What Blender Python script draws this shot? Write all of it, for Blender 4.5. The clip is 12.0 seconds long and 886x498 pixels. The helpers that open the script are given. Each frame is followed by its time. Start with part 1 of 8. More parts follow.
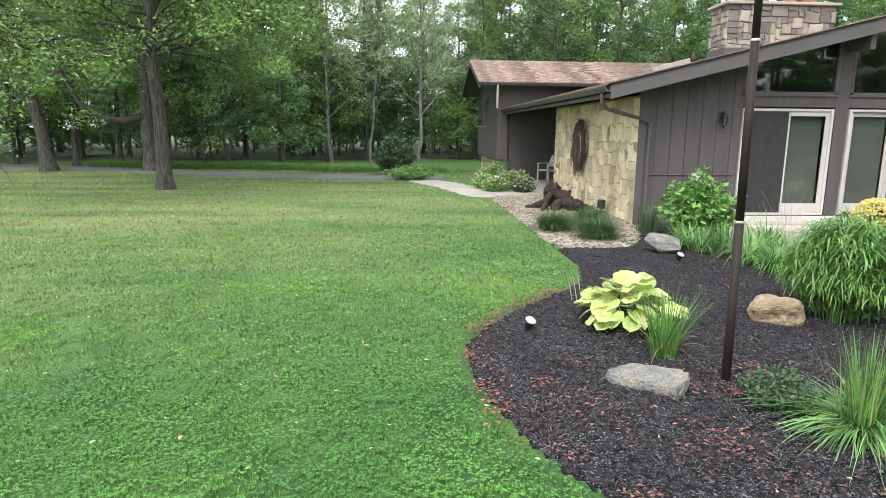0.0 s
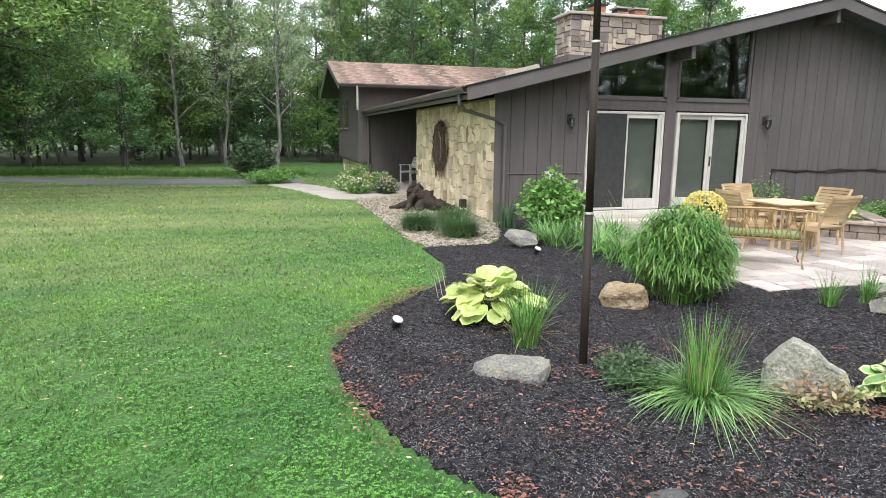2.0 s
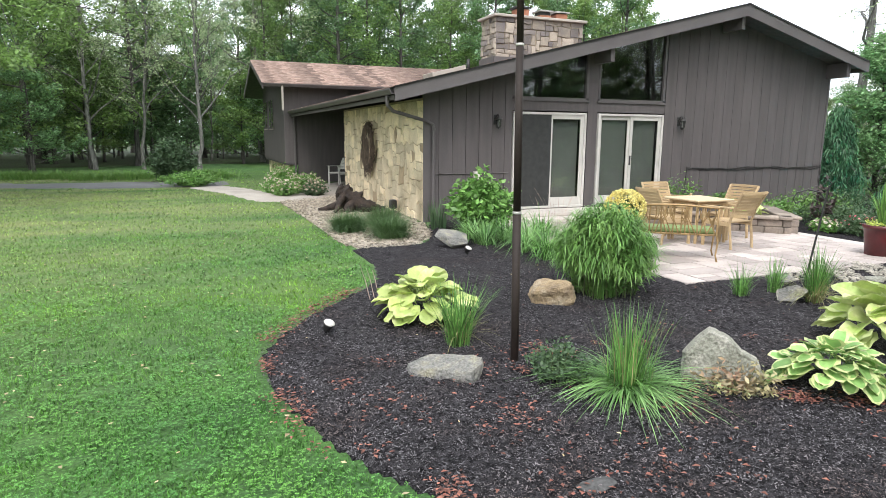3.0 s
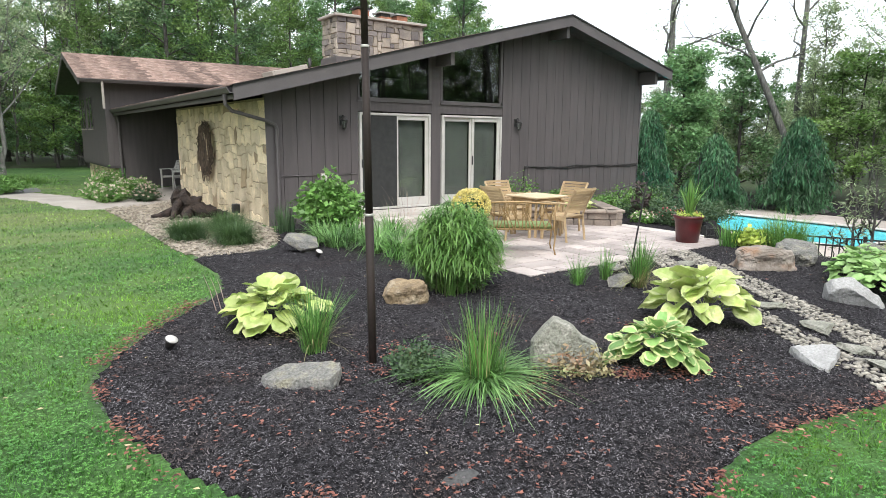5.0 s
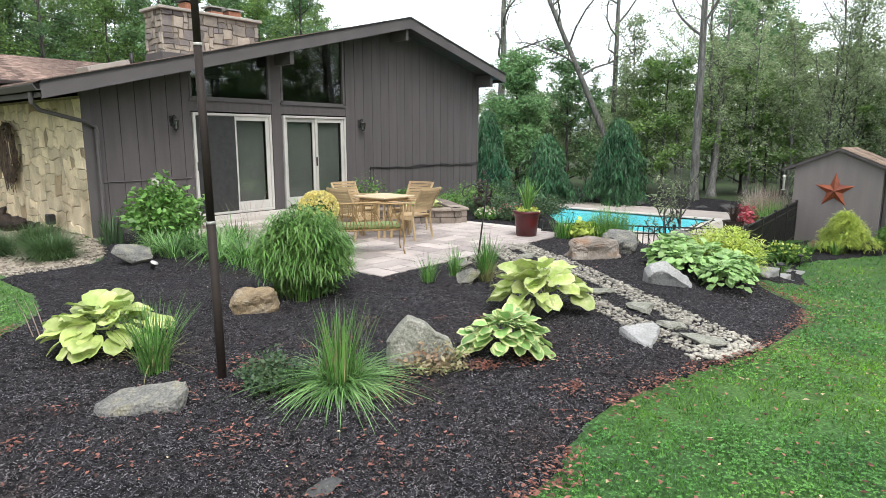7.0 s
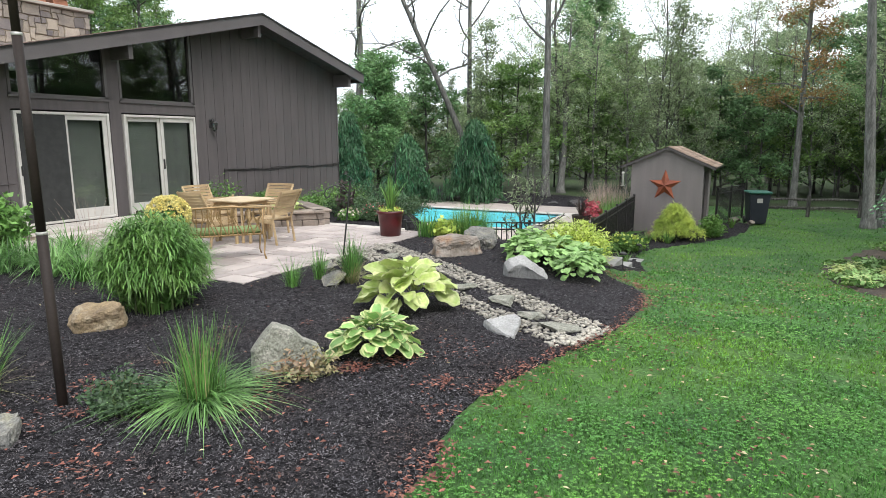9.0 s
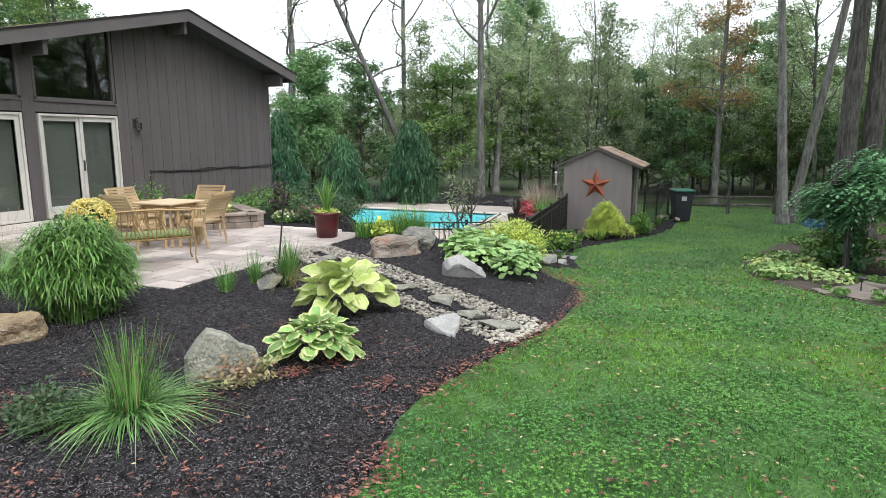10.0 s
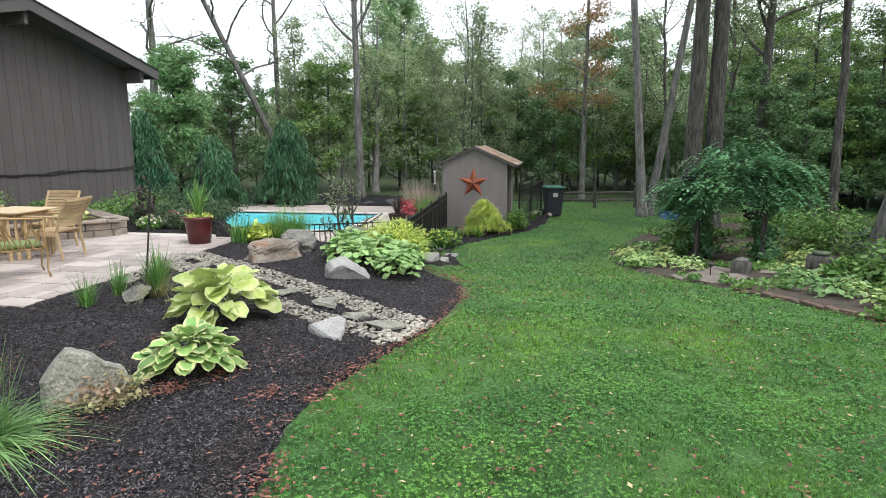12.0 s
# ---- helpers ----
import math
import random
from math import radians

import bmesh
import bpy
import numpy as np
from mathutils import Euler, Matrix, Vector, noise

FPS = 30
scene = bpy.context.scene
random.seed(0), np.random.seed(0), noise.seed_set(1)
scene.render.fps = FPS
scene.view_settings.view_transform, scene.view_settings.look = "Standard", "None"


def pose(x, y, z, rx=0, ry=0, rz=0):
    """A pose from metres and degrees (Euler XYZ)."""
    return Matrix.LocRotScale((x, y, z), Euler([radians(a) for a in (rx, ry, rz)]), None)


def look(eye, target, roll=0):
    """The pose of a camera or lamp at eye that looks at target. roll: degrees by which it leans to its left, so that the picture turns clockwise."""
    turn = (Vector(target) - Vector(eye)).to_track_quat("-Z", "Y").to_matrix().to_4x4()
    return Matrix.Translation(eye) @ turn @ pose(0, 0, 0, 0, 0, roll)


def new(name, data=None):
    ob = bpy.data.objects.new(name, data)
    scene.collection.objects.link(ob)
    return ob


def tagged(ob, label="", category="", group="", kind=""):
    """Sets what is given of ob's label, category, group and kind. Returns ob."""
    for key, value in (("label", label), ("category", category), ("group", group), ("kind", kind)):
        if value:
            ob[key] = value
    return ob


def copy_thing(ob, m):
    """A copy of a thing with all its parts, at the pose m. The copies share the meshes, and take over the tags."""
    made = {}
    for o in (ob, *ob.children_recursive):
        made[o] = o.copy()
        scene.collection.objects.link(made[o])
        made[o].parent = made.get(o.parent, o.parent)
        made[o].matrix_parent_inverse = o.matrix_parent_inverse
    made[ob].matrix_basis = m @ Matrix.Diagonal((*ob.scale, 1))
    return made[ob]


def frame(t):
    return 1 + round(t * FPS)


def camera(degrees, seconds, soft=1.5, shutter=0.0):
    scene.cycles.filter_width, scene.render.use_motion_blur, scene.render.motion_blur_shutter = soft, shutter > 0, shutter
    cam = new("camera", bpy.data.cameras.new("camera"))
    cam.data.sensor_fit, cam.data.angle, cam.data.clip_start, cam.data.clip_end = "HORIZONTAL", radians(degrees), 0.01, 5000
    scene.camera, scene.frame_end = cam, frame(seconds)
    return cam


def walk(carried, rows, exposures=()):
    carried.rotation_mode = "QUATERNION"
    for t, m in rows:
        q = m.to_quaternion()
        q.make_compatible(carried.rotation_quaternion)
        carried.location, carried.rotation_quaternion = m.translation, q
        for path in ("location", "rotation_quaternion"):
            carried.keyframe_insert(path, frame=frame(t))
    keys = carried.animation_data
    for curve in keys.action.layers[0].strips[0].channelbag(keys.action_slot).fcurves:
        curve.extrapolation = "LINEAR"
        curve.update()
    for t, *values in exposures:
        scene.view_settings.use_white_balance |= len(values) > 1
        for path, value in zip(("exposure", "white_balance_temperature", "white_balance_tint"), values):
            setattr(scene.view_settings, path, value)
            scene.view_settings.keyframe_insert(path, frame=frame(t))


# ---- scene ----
cam = camera(70.51, 12.0, soft=0.6)
# seconds, x, y, z, yaw, pitch, roll
PATH = [
    (0, -6.500, -12.098, 1.793, -3.20, -10.70, -0.58),
    (0.5, -6.476, -12.061, 1.767, -6.52, -10.52, -0.54),
    (1, -6.470, -12.051, 1.760, -9.62, -10.42, -0.51),
    (1.5, -6.469, -12.038, 1.742, -12.57, -10.29, -0.47),
    (2, -6.466, -12.031, 1.745, -15.56, -10.29, -0.57),
    (2.5, -6.468, -12.032, 1.747, -18.75, -10.24, -0.50),
    (3, -6.465, -12.035, 1.749, -21.97, -10.19, -0.43),
    (5, -6.481, -12.006, 1.760, -35.85, -10.06, -0.39),
    (5.5, -6.490, -11.983, 1.755, -39.14, -10.01, -0.37),
    (6, -6.500, -11.991, 1.767, -42.36, -10.04, -0.19),
    (6.5, -6.501, -11.992, 1.772, -46.05, -10.03, -0.14),
    (7, -6.499, -11.996, 1.778, -49.85, -10.01, -0.09),
    (9, -6.503, -11.989, 1.779, -62.40, -9.97, 0.02),
    (9.5, -6.504, -11.976, 1.773, -65.46, -9.93, 0.05),
    (10, -6.511, -11.969, 1.772, -68.25, -9.91, 0.01),
    (10.5, -6.507, -11.966, 1.778, -70.86, -9.94, 0.10),
    (11, -6.507, -11.959, 1.778, -73.65, -9.95, 0.20),
    (11.5, -6.496, -11.950, 1.770, -76.41, -9.90, 0.21),
    (12, -6.510, -11.956, 1.776, -79.20, -9.95, 0.20),
]
walk(cam, [(t, pose(x, y, z, 90 + p, r, yaw)) for t, x, y, z, yaw, p, r in PATH], [(0, 0.84), (3, 0.76), (5.5, 0.61), (9.5, 0.43), (12, 0.4)])

# ---- light: bright overcast sky, weak wide sun ----
world = bpy.data.worlds.new("overcast_sky")
scene.world = world
world.use_nodes = True
wn, wl = world.node_tree.nodes, world.node_tree.links
wn.clear()
sky = wn.new("ShaderNodeTexSky")
sky.sky_type, sky.sun_disc = "NISHITA", False
sky.sun_elevation, sky.sun_rotation = radians(48), radians(200)
sky.air_density, sky.dust_density, sky.ozone_density = 1.0, 4.0, 1.0
hsv = wn.new("ShaderNodeHueSaturation")
hsv.inputs["Saturation"].default_value = 0.22
veil = wn.new("ShaderNodeMix")
veil.data_type = "RGBA"
veil.inputs[0].default_value = 0.55
veil.inputs[7].default_value = (10.6, 11.4, 12.4, 1)
bgn, wout = wn.new("ShaderNodeBackground"), wn.new("ShaderNodeOutputWorld")
bgn.inputs["Strength"].default_value = 0.15

wl.new(sky.outputs[0], hsv.inputs["Color"])
wl.new(hsv.outputs[0], veil.inputs[6])
wl.new(veil.outputs[2], bgn.inputs["Color"])
wl.new(bgn.outputs[0], wout.inputs[0])

sun_data = bpy.data.lights.new("sun", "SUN")
sun_data.energy, sun_data.angle, sun_data.color = 1.5, radians(25), (1.0, 0.975, 0.94)
sun = new("sun", sun_data)
sun.matrix_world = look((0, 0, 30), (10, 16, 0))


# ---- materials ----
def mat(name, base, rough=0.7, metal=0.0, second=None, scale=8.0, fine=60.0, amount=0.5, bump=0.3, bump_dist=0.01,
        stretch=(1, 1, 1), by_object=0.0, by_island=0.0, spec=0.5, third=None, third_scale=1.5, translucent=0.0, worn=None):
    """Two-scale mottled surface in object space: base to second at `scale`, fine grain, third as broad stains."""
    m = bpy.data.materials.new(name)
    m.use_nodes = True
    n, l = m.node_tree.nodes, m.node_tree.links
    b = n["Principled BSDF"]
    b.inputs["Roughness"].default_value, b.inputs["Metallic"].default_value = rough, metal
    b.inputs["Specular IOR Level"].default_value = spec
    co, mp = n.new("ShaderNodeNewGeometry"), n.new("ShaderNodeMapping")
    mp.inputs["Scale"].default_value = stretch
    l.new(co.outputs["Position"], mp.inputs["Vector"])

    def nz(sc, detail=4.0):
        t = n.new("ShaderNodeTexNoise")
        t.inputs["Scale"].default_value, t.inputs["Detail"].default_value = sc, detail
        l.new(mp.outputs[0], t.inputs["Vector"])
        return t.outputs["Fac"]

    def ramp(src, lo, hi):
        r = n.new("ShaderNodeMapRange")
        r.inputs[1].default_value, r.inputs[2].default_value = lo, hi
        l.new(src, r.inputs[0])
        return r.outputs[0]

    def mix(fac, a, c, kind="MIX"):
        x = n.new("ShaderNodeMix")
        x.data_type, x.blend_type = "RGBA", kind
        for sock, v in ((x.inputs[0], fac), (x.inputs[6], a), (x.inputs[7], c)):
            if isinstance(v, (int, float)):
                sock.default_value = v
            elif isinstance(v, tuple):
                sock.default_value = (*v, 1)
            else:
                l.new(v, sock)
        return x.outputs[2]

    second = second or tuple(c * 0.7 for c in base)
    col = mix(ramp(nz(scale), 0.35, 0.65), base, second)
    if third:
        col = mix(ramp(nz(third_scale, 3), 0.5, 0.72), col, third)
    if worn:
        # a dry stretch of ground: (colour, centre, inner radius, outer radius, amount)
        tint, centre, r_in, r_out, most = worn
        dist = n.new("ShaderNodeVectorMath")
        dist.operation = "DISTANCE"
        l.new(co.outputs["Position"], dist.inputs[0])
        dist.inputs[1].default_value = centre
        fade = n.new("ShaderNodeMapRange")
        fade.interpolation_type = "SMOOTHSTEP"
        fade.inputs[1].default_value, fade.inputs[2].default_value = r_out, r_in
        fade.inputs[4].default_value = most
        l.new(dist.outputs["Value"], fade.inputs[0])
        patchy = n.new("ShaderNodeMath")
        patchy.operation = "MULTIPLY"
        streak = n.new("ShaderNodeTexNoise")
        streak.inputs["Scale"].default_value, streak.inputs["Detail"].default_value = 0.55, 4
        squeeze = n.new("ShaderNodeMapping")
        squeeze.inputs["Scale"].default_value, squeeze.inputs["Rotation"].default_value = (0.35, 1.6, 1), (0, 0, 0.12)
        l.new(co.outputs["Position"], squeeze.inputs["Vector"])
        l.new(squeeze.outputs[0], streak.inputs["Vector"])
        l.new(fade.outputs[0], patchy.inputs[0])
        l.new(ramp(streak.outputs["Fac"], 0.28, 0.6), patchy.inputs[1])
        col = mix(patchy.outputs[0], col, tint)
    g = ramp(nz(fine, 3), 0.25, 0.75)
    gm = n.new("ShaderNodeMapRange")
    gm.inputs[3].default_value, gm.inputs[4].default_value = 1 - amount * 0.5, 1 + amount * 0.5
    l.new(g, gm.inputs[0])
    col = mix(1.0, col, gm.outputs[0], "MULTIPLY")
    for on, src in ((by_object, "obj"), (by_island, "isl")):
        if on:
            o = n.new("ShaderNodeObjectInfo").outputs["Random"] if src == "obj" else co.outputs["Random Per Island"]
            v = n.new("ShaderNodeMapRange")
            v.inputs[3].default_value, v.inputs[4].default_value = 1 - on, 1 + on
            l.new(o, v.inputs[0])
            col = mix(1.0, col, v.outputs[0], "MULTIPLY")
    l.new(col, b.inputs["Base Color"])
    if bump:
        bn = n.new("ShaderNodeBump")
        bn.inputs["Strength"].default_value, bn.inputs["Distance"].default_value = bump, bump_dist
        l.new(nz(fine * 0.6, 5), bn.inputs["Height"])
        l.new(bn.outputs[0], b.inputs["Normal"])
    if translucent:
        tr, ms = n.new("ShaderNodeBsdfTranslucent"), n.new("ShaderNodeMixShader")
        ms.inputs[0].default_value = translucent
        l.new(col, tr.inputs["Color"])
        l.new(b.outputs[0], ms.inputs[1])
        l.new(tr.outputs[0], ms.inputs[2])
        l.new(ms.outputs[0], n["Material Output"].inputs[0])
    return m


def glass_mat(name, tint, gloss=0.0, low=0.08):
    m = bpy.data.materials.new(name)
    m.use_nodes = True
    n, l = m.node_tree.nodes, m.node_tree.links
    n.remove(n["Principled BSDF"])
    f, tr, gl, ms = n.new("ShaderNodeLayerWeight"), n.new("ShaderNodeBsdfTransparent"), n.new("ShaderNodeBsdfGlossy"), n.new("ShaderNodeMixShader")
    pw, ad = n.new("ShaderNodeMath"), n.new("ShaderNodeMapRange")
    f.inputs["Blend"].default_value = 0.5
    pw.operation = "POWER"
    pw.inputs[1].default_value = 3.5
    ad.inputs[3].default_value, ad.inputs[4].default_value = low, 1.0
    l.new(f.outputs["Facing"], pw.inputs[0])
    l.new(pw.outputs[0], ad.inputs[0])
    tr.inputs[0].default_value = (*tint, 1)
    gl.inputs["Roughness"].default_value = gloss
    l.new(ad.outputs[0], ms.inputs[0])
    l.new(tr.outputs[0], ms.inputs[1])
    l.new(gl.outputs[0], ms.inputs[2])
    l.new(ms.outputs[0], n["Material Output"].inputs[0])
    return m


DRY = ((-17.5, 7.0, 0.0), 8.0, 20.0)
M_GRASS_GROUND = mat("lawn_soil_and_turf", (0.03, 0.085, 0.018), 0.95, second=(0.055, 0.13, 0.026), scale=1.3, fine=45, amount=1.1, bump=0.9, bump_dist=0.03, third=(0.07, 0.14, 0.025), third_scale=0.5, worn=((0.22, 0.225, 0.095), *DRY, 0.7))
M_BLADE = mat("grass_blade", (0.058, 0.182, 0.03), 0.55, second=(0.1, 0.24, 0.038), scale=0.9, fine=7, amount=1.1, bump=0, by_island=0.6, third=(0.17, 0.34, 0.03), third_scale=0.5, translucent=0.25, worn=((0.31, 0.36, 0.125), *DRY, 0.7))
M_MULCH = mat("dark_mulch", (0.016, 0.015, 0.0165), 0.95, second=(0.056, 0.052, 0.056), scale=22, fine=120, amount=1.9, bump=1.0, bump_dist=0.05, spec=0.1)
M_CHIP = mat("mulch_chip", (0.068, 0.064, 0.069), 0.85, second=(0.125, 0.118, 0.124), scale=3, fine=120, amount=0.8, bump=0, by_island=0.85, spec=0.12, third=(0.085, 0.066, 0.062), third_scale=1.6)
M_LEAF_LITTER = mat("dry_leaf", (0.125, 0.042, 0.03), 0.8, second=(0.24, 0.105, 0.075), scale=9, fine=200, amount=0.5, bump=0, by_island=0.75)
M_PEBBLE = mat("river_pebble", (0.35, 0.32, 0.265), 0.75, second=(0.22, 0.205, 0.175), scale=14, fine=120, amount=0.4, bump=0.2, bump_dist=0.003, by_island=0.42, by_object=0.12)
M_GRAVEL = mat("tan_gravel", (0.33, 0.285, 0.225), 0.85, second=(0.2, 0.17, 0.135), scale=12, fine=120, amount=0.4, bump=0.3, by_island=0.35)
M_CONCRETE = mat("concrete", (0.38, 0.34, 0.3), 0.9, second=(0.3, 0.27, 0.24), scale=1.2, fine=90, amount=0.3, bump=0.2)
M_ASPHALT = mat("asphalt_drive", (0.16, 0.155, 0.16), 0.9, second=(0.12, 0.12, 0.125), scale=0.6, fine=120, amount=0.4, bump=0.3)
M_PAVER = mat("patio_paver", (0.43, 0.372, 0.345), 0.85, second=(0.335, 0.29, 0.268), scale=2.2, fine=70, amount=0.35, bump=0.3, bump_dist=0.005, by_object=0.22)
M_JOINT = mat("joint_sand", (0.02, 0.018, 0.017), 0.95, fine=80)
M_SIDING = mat("gray_brown_siding", (0.105, 0.092, 0.092), 0.75, second=(0.09, 0.08, 0.08), scale=1.5, fine=35, amount=0.2, bump=0.25, bump_dist=0.004, stretch=(6, 6, 0.6), by_object=0.06, spec=0.25)
M_TRIM = mat("gray_brown_trim", (0.1, 0.088, 0.088), 0.6, second=(0.085, 0.075, 0.076), scale=2, fine=50, amount=0.12, bump=0.1)
M_SOFFIT = mat("dark_soffit", (0.085, 0.076, 0.075), 0.8, fine=30, amount=0.15, bump=0.1)
M_SHINGLE = mat("brown_shingle", (0.16, 0.105, 0.085), 0.95, second=(0.25, 0.18, 0.15), scale=5, fine=60, amount=0.7, bump=0.5, by_object=0.12, by_island=0.45)
M_STONE = mat("cream_limestone", (0.72, 0.61, 0.43), 0.9, second=(0.6, 0.5, 0.345), scale=3.4, fine=45, amount=0.35, bump=0.7, bump_dist=0.015, by_object=0.26, third=(0.36, 0.29, 0.19), third_scale=1.3)
M_MORTAR = mat("sandy_mortar", (0.36, 0.29, 0.2), 0.95, fine=60, amount=0.3, bump=0.5)
M_CHIM = mat("chimney_stone", (0.34, 0.29, 0.235), 0.9, second=(0.22, 0.19, 0.17), scale=2.6, fine=40, amount=0.4, bump=0.6, bump_dist=0.015, by_object=0.4)
M_CHIM_DARK = mat("purple_gray_chimney_stone", (0.13, 0.115, 0.115), 0.9, second=(0.19, 0.165, 0.15), scale=3, fine=40, amount=0.4, bump=0.6, bump_dist=0.015, by_object=0.3)
M_WHITE = mat("white_vinyl", (0.52, 0.495, 0.46), 0.5, second=(0.45, 0.43, 0.4), scale=3, fine=40, amount=0.08, bump=0.03)
# dark colour carries the dimness of the unlit rooms
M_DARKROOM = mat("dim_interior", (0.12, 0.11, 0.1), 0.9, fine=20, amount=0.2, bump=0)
M_BLIND = mat("gray_roller_shade", (0.3, 0.3, 0.28), 0.9, second=(0.27, 0.27, 0.25), scale=2, fine=200, amount=0.1, bump=0.05)
M_SCREEN = mat("dark_insect_screen", (0.03, 0.031, 0.03), 0.85, fine=300, amount=0.3, bump=0.1)
M_GLASS = glass_mat("window_glass", (0.72, 0.75, 0.74))
M_BLACK = mat("black_metal", (0.015, 0.015, 0.016), 0.45, second=(0.025, 0.022, 0.02), scale=20, fine=90, amount=0.3, bump=0.05)
M_BRONZE = mat("bronze_pole", (0.02, 0.0145, 0.0125), 0.62, metal=0.0, second=(0.03, 0.021, 0.017), scale=3, fine=60, amount=0.3, bump=0.03, spec=0.25)
M_STEEL = mat("pale_steel", (0.5, 0.48, 0.44), 0.4, metal=0.6, fine=60, amount=0.1, bump=0)
M_BARK = mat("gray_bark", (0.125, 0.117, 0.106), 0.95, second=(0.04, 0.037, 0.033), scale=6, fine=20, amount=0.9, bump=1.0, bump_dist=0.06, stretch=(3, 3, 0.4), by_object=0.25)
M_BARK_PALE = mat("pale_bark", (0.2, 0.195, 0.18), 0.95, second=(0.09, 0.088, 0.08), scale=4, fine=18, amount=0.8, bump=0.9, bump_dist=0.04, stretch=(3, 3, 0.6), by_object=0.2)
M_ROOTWOOD = mat("weathered_driftwood", (0.05, 0.034, 0.026), 0.85, second=(0.018, 0.013, 0.011), scale=9, fine=40, amount=0.8, bump=1.0, bump_dist=0.04)
M_LEAF = mat("maple_leaf", (0.19, 0.3, 0.085), 0.42, second=(0.13, 0.225, 0.065), scale=0.35, fine=4, amount=0.4, bump=0, by_island=0.45, by_object=0.2, translucent=0.36)
M_LEAF_DARK = mat("deep_green_leaf", (0.165, 0.29, 0.125), 0.42, second=(0.115, 0.215, 0.09), scale=0.3, fine=4, amount=0.4, bump=0, by_island=0.45, by_object=0.3, translucent=0.36)
M_LEAF_PALE = mat("thin_early_autumn_leaf", (0.39, 0.47, 0.265), 0.45, second=(0.29, 0.385, 0.2), scale=0.3, fine=4, amount=0.4, bump=0, by_island=0.42, by_object=0.25, translucent=0.36)
M_LEAF_FRESH = mat("fresh_tree_leaf", (0.21, 0.36, 0.15), 0.42, second=(0.145, 0.275, 0.11), scale=0.5, fine=4, amount=0.4, bump=0, by_island=0.45, translucent=0.34)
M_LEAF_RUST = mat("rust_orange_leaf", (0.4, 0.2, 0.07), 0.6, second=(0.28, 0.19, 0.07), scale=0.5, fine=4, amount=0.35, bump=0, by_island=0.3, translucent=0.3)
M_CONIFER = mat("blue_green_needles", (0.026, 0.09, 0.036), 0.6, second=(0.055, 0.14, 0.055), scale=0.8, fine=8, amount=0.6, bump=0, by_island=0.55)
M_RUST = mat("rusty_star_metal", (0.33, 0.09, 0.04), 0.6, metal=0.2, second=(0.2, 0.055, 0.03), scale=4, fine=40, amount=0.4, bump=0.15)
M_SHED = mat("gray_shed_board", (0.2, 0.175, 0.17), 0.85, second=(0.175, 0.155, 0.15), scale=1.2, fine=30, amount=0.2, bump=0.2, stretch=(4, 4, 0.6))
M_WATER_LINER = mat("pool_liner", (0.3, 0.84, 0.9), 0.5, second=(0.36, 0.87, 0.92), scale=1.5, fine=10, amount=0.1, bump=0)
M_COPING = mat("pale_coping", (0.55, 0.5, 0.46), 0.8, second=(0.46, 0.42, 0.38), scale=1.5, fine=50, amount=0.2, bump=0.1)
M_DECK = mat("pool_deck_concrete", (0.45, 0.39, 0.35), 0.9, second=(0.36, 0.31, 0.28), scale=0.9, fine=60, amount=0.2, bump=0.15)
M_DIRT = mat("garden_soil", (0.045, 0.035, 0.028), 0.95, second=(0.075, 0.055, 0.04), scale=4, fine=50, amount=0.7, bump=0.8, bump_dist=0.02)


# ---- building helpers ----
def from_arrays(name, verts, faces, material, smooth=False):
    """A mesh of equal-sided faces from arrays."""
    verts, faces = np.asarray(verts, np.float32), np.asarray(faces, np.int32)
    me, (k, side) = bpy.data.meshes.new(name), faces.shape
    me.vertices.add(len(verts))
    me.vertices.foreach_set("co", verts.ravel())
    me.loops.add(k * side)
    me.loops.foreach_set("vertex_index", faces.ravel())
    me.polygons.add(k)
    me.polygons.foreach_set("loop_start", np.arange(k, dtype=np.int32) * side)
    me.update(calc_edges=True)
    if smooth:
        me.polygons.foreach_set("use_smooth", np.ones(k, bool))
    me.materials.append(material)
    return me


def bm_mesh(name, bm, material, smooth=False):
    me = bpy.data.meshes.new(name)
    bmesh.ops.recalc_face_normals(bm, faces=bm.faces)
    for f in bm.faces:
        f.smooth = smooth
    bm.to_mesh(me)
    bm.free()
    me.materials.append(material)
    return me


def part(name, bm, material, parent=None, label="", smooth=False):
    """Links a bmesh (or a ready mesh) as one mesh object under a thing or a part."""
    me = bm if isinstance(bm, bpy.types.Mesh) else bm_mesh(name, bm, material, smooth)
    ob = new(name, me)
    ob.parent = parent
    return tagged(ob, label) if label else ob


def thing(name, label, category, group="", kind="", at=None):
    ob = new(name)
    ob.empty_display_size = 0.1
    if at is not None:
        ob.matrix_basis = at
    return tagged(ob, label, category, group, kind)


def box(bm, lo, hi, m=None, bevel=0.0):
    r = bmesh.ops.create_cube(bm, size=1.0)["verts"]
    lo, hi = Vector(lo), Vector(hi)
    for v in r:
        v.co = Vector([(lo[i] + hi[i]) / 2 + v.co[i] * (hi[i] - lo[i]) for i in range(3)])
    if bevel:
        edges = {e for v in r for e in v.link_edges}
        out = bmesh.ops.bevel(bm, geom=list(edges), offset=bevel, segments=1, affect="EDGES")
        r = list({v for f in out["faces"] for v in f.verts} | {v for v in r if v.is_valid})
    if m is not None:
        for v in r:
            v.co = m @ v.co
    return r


def boxed(lo, hi, bevel=0.0, m=None):
    bm = bmesh.new()
    box(bm, lo, hi, m, bevel)
    return bm


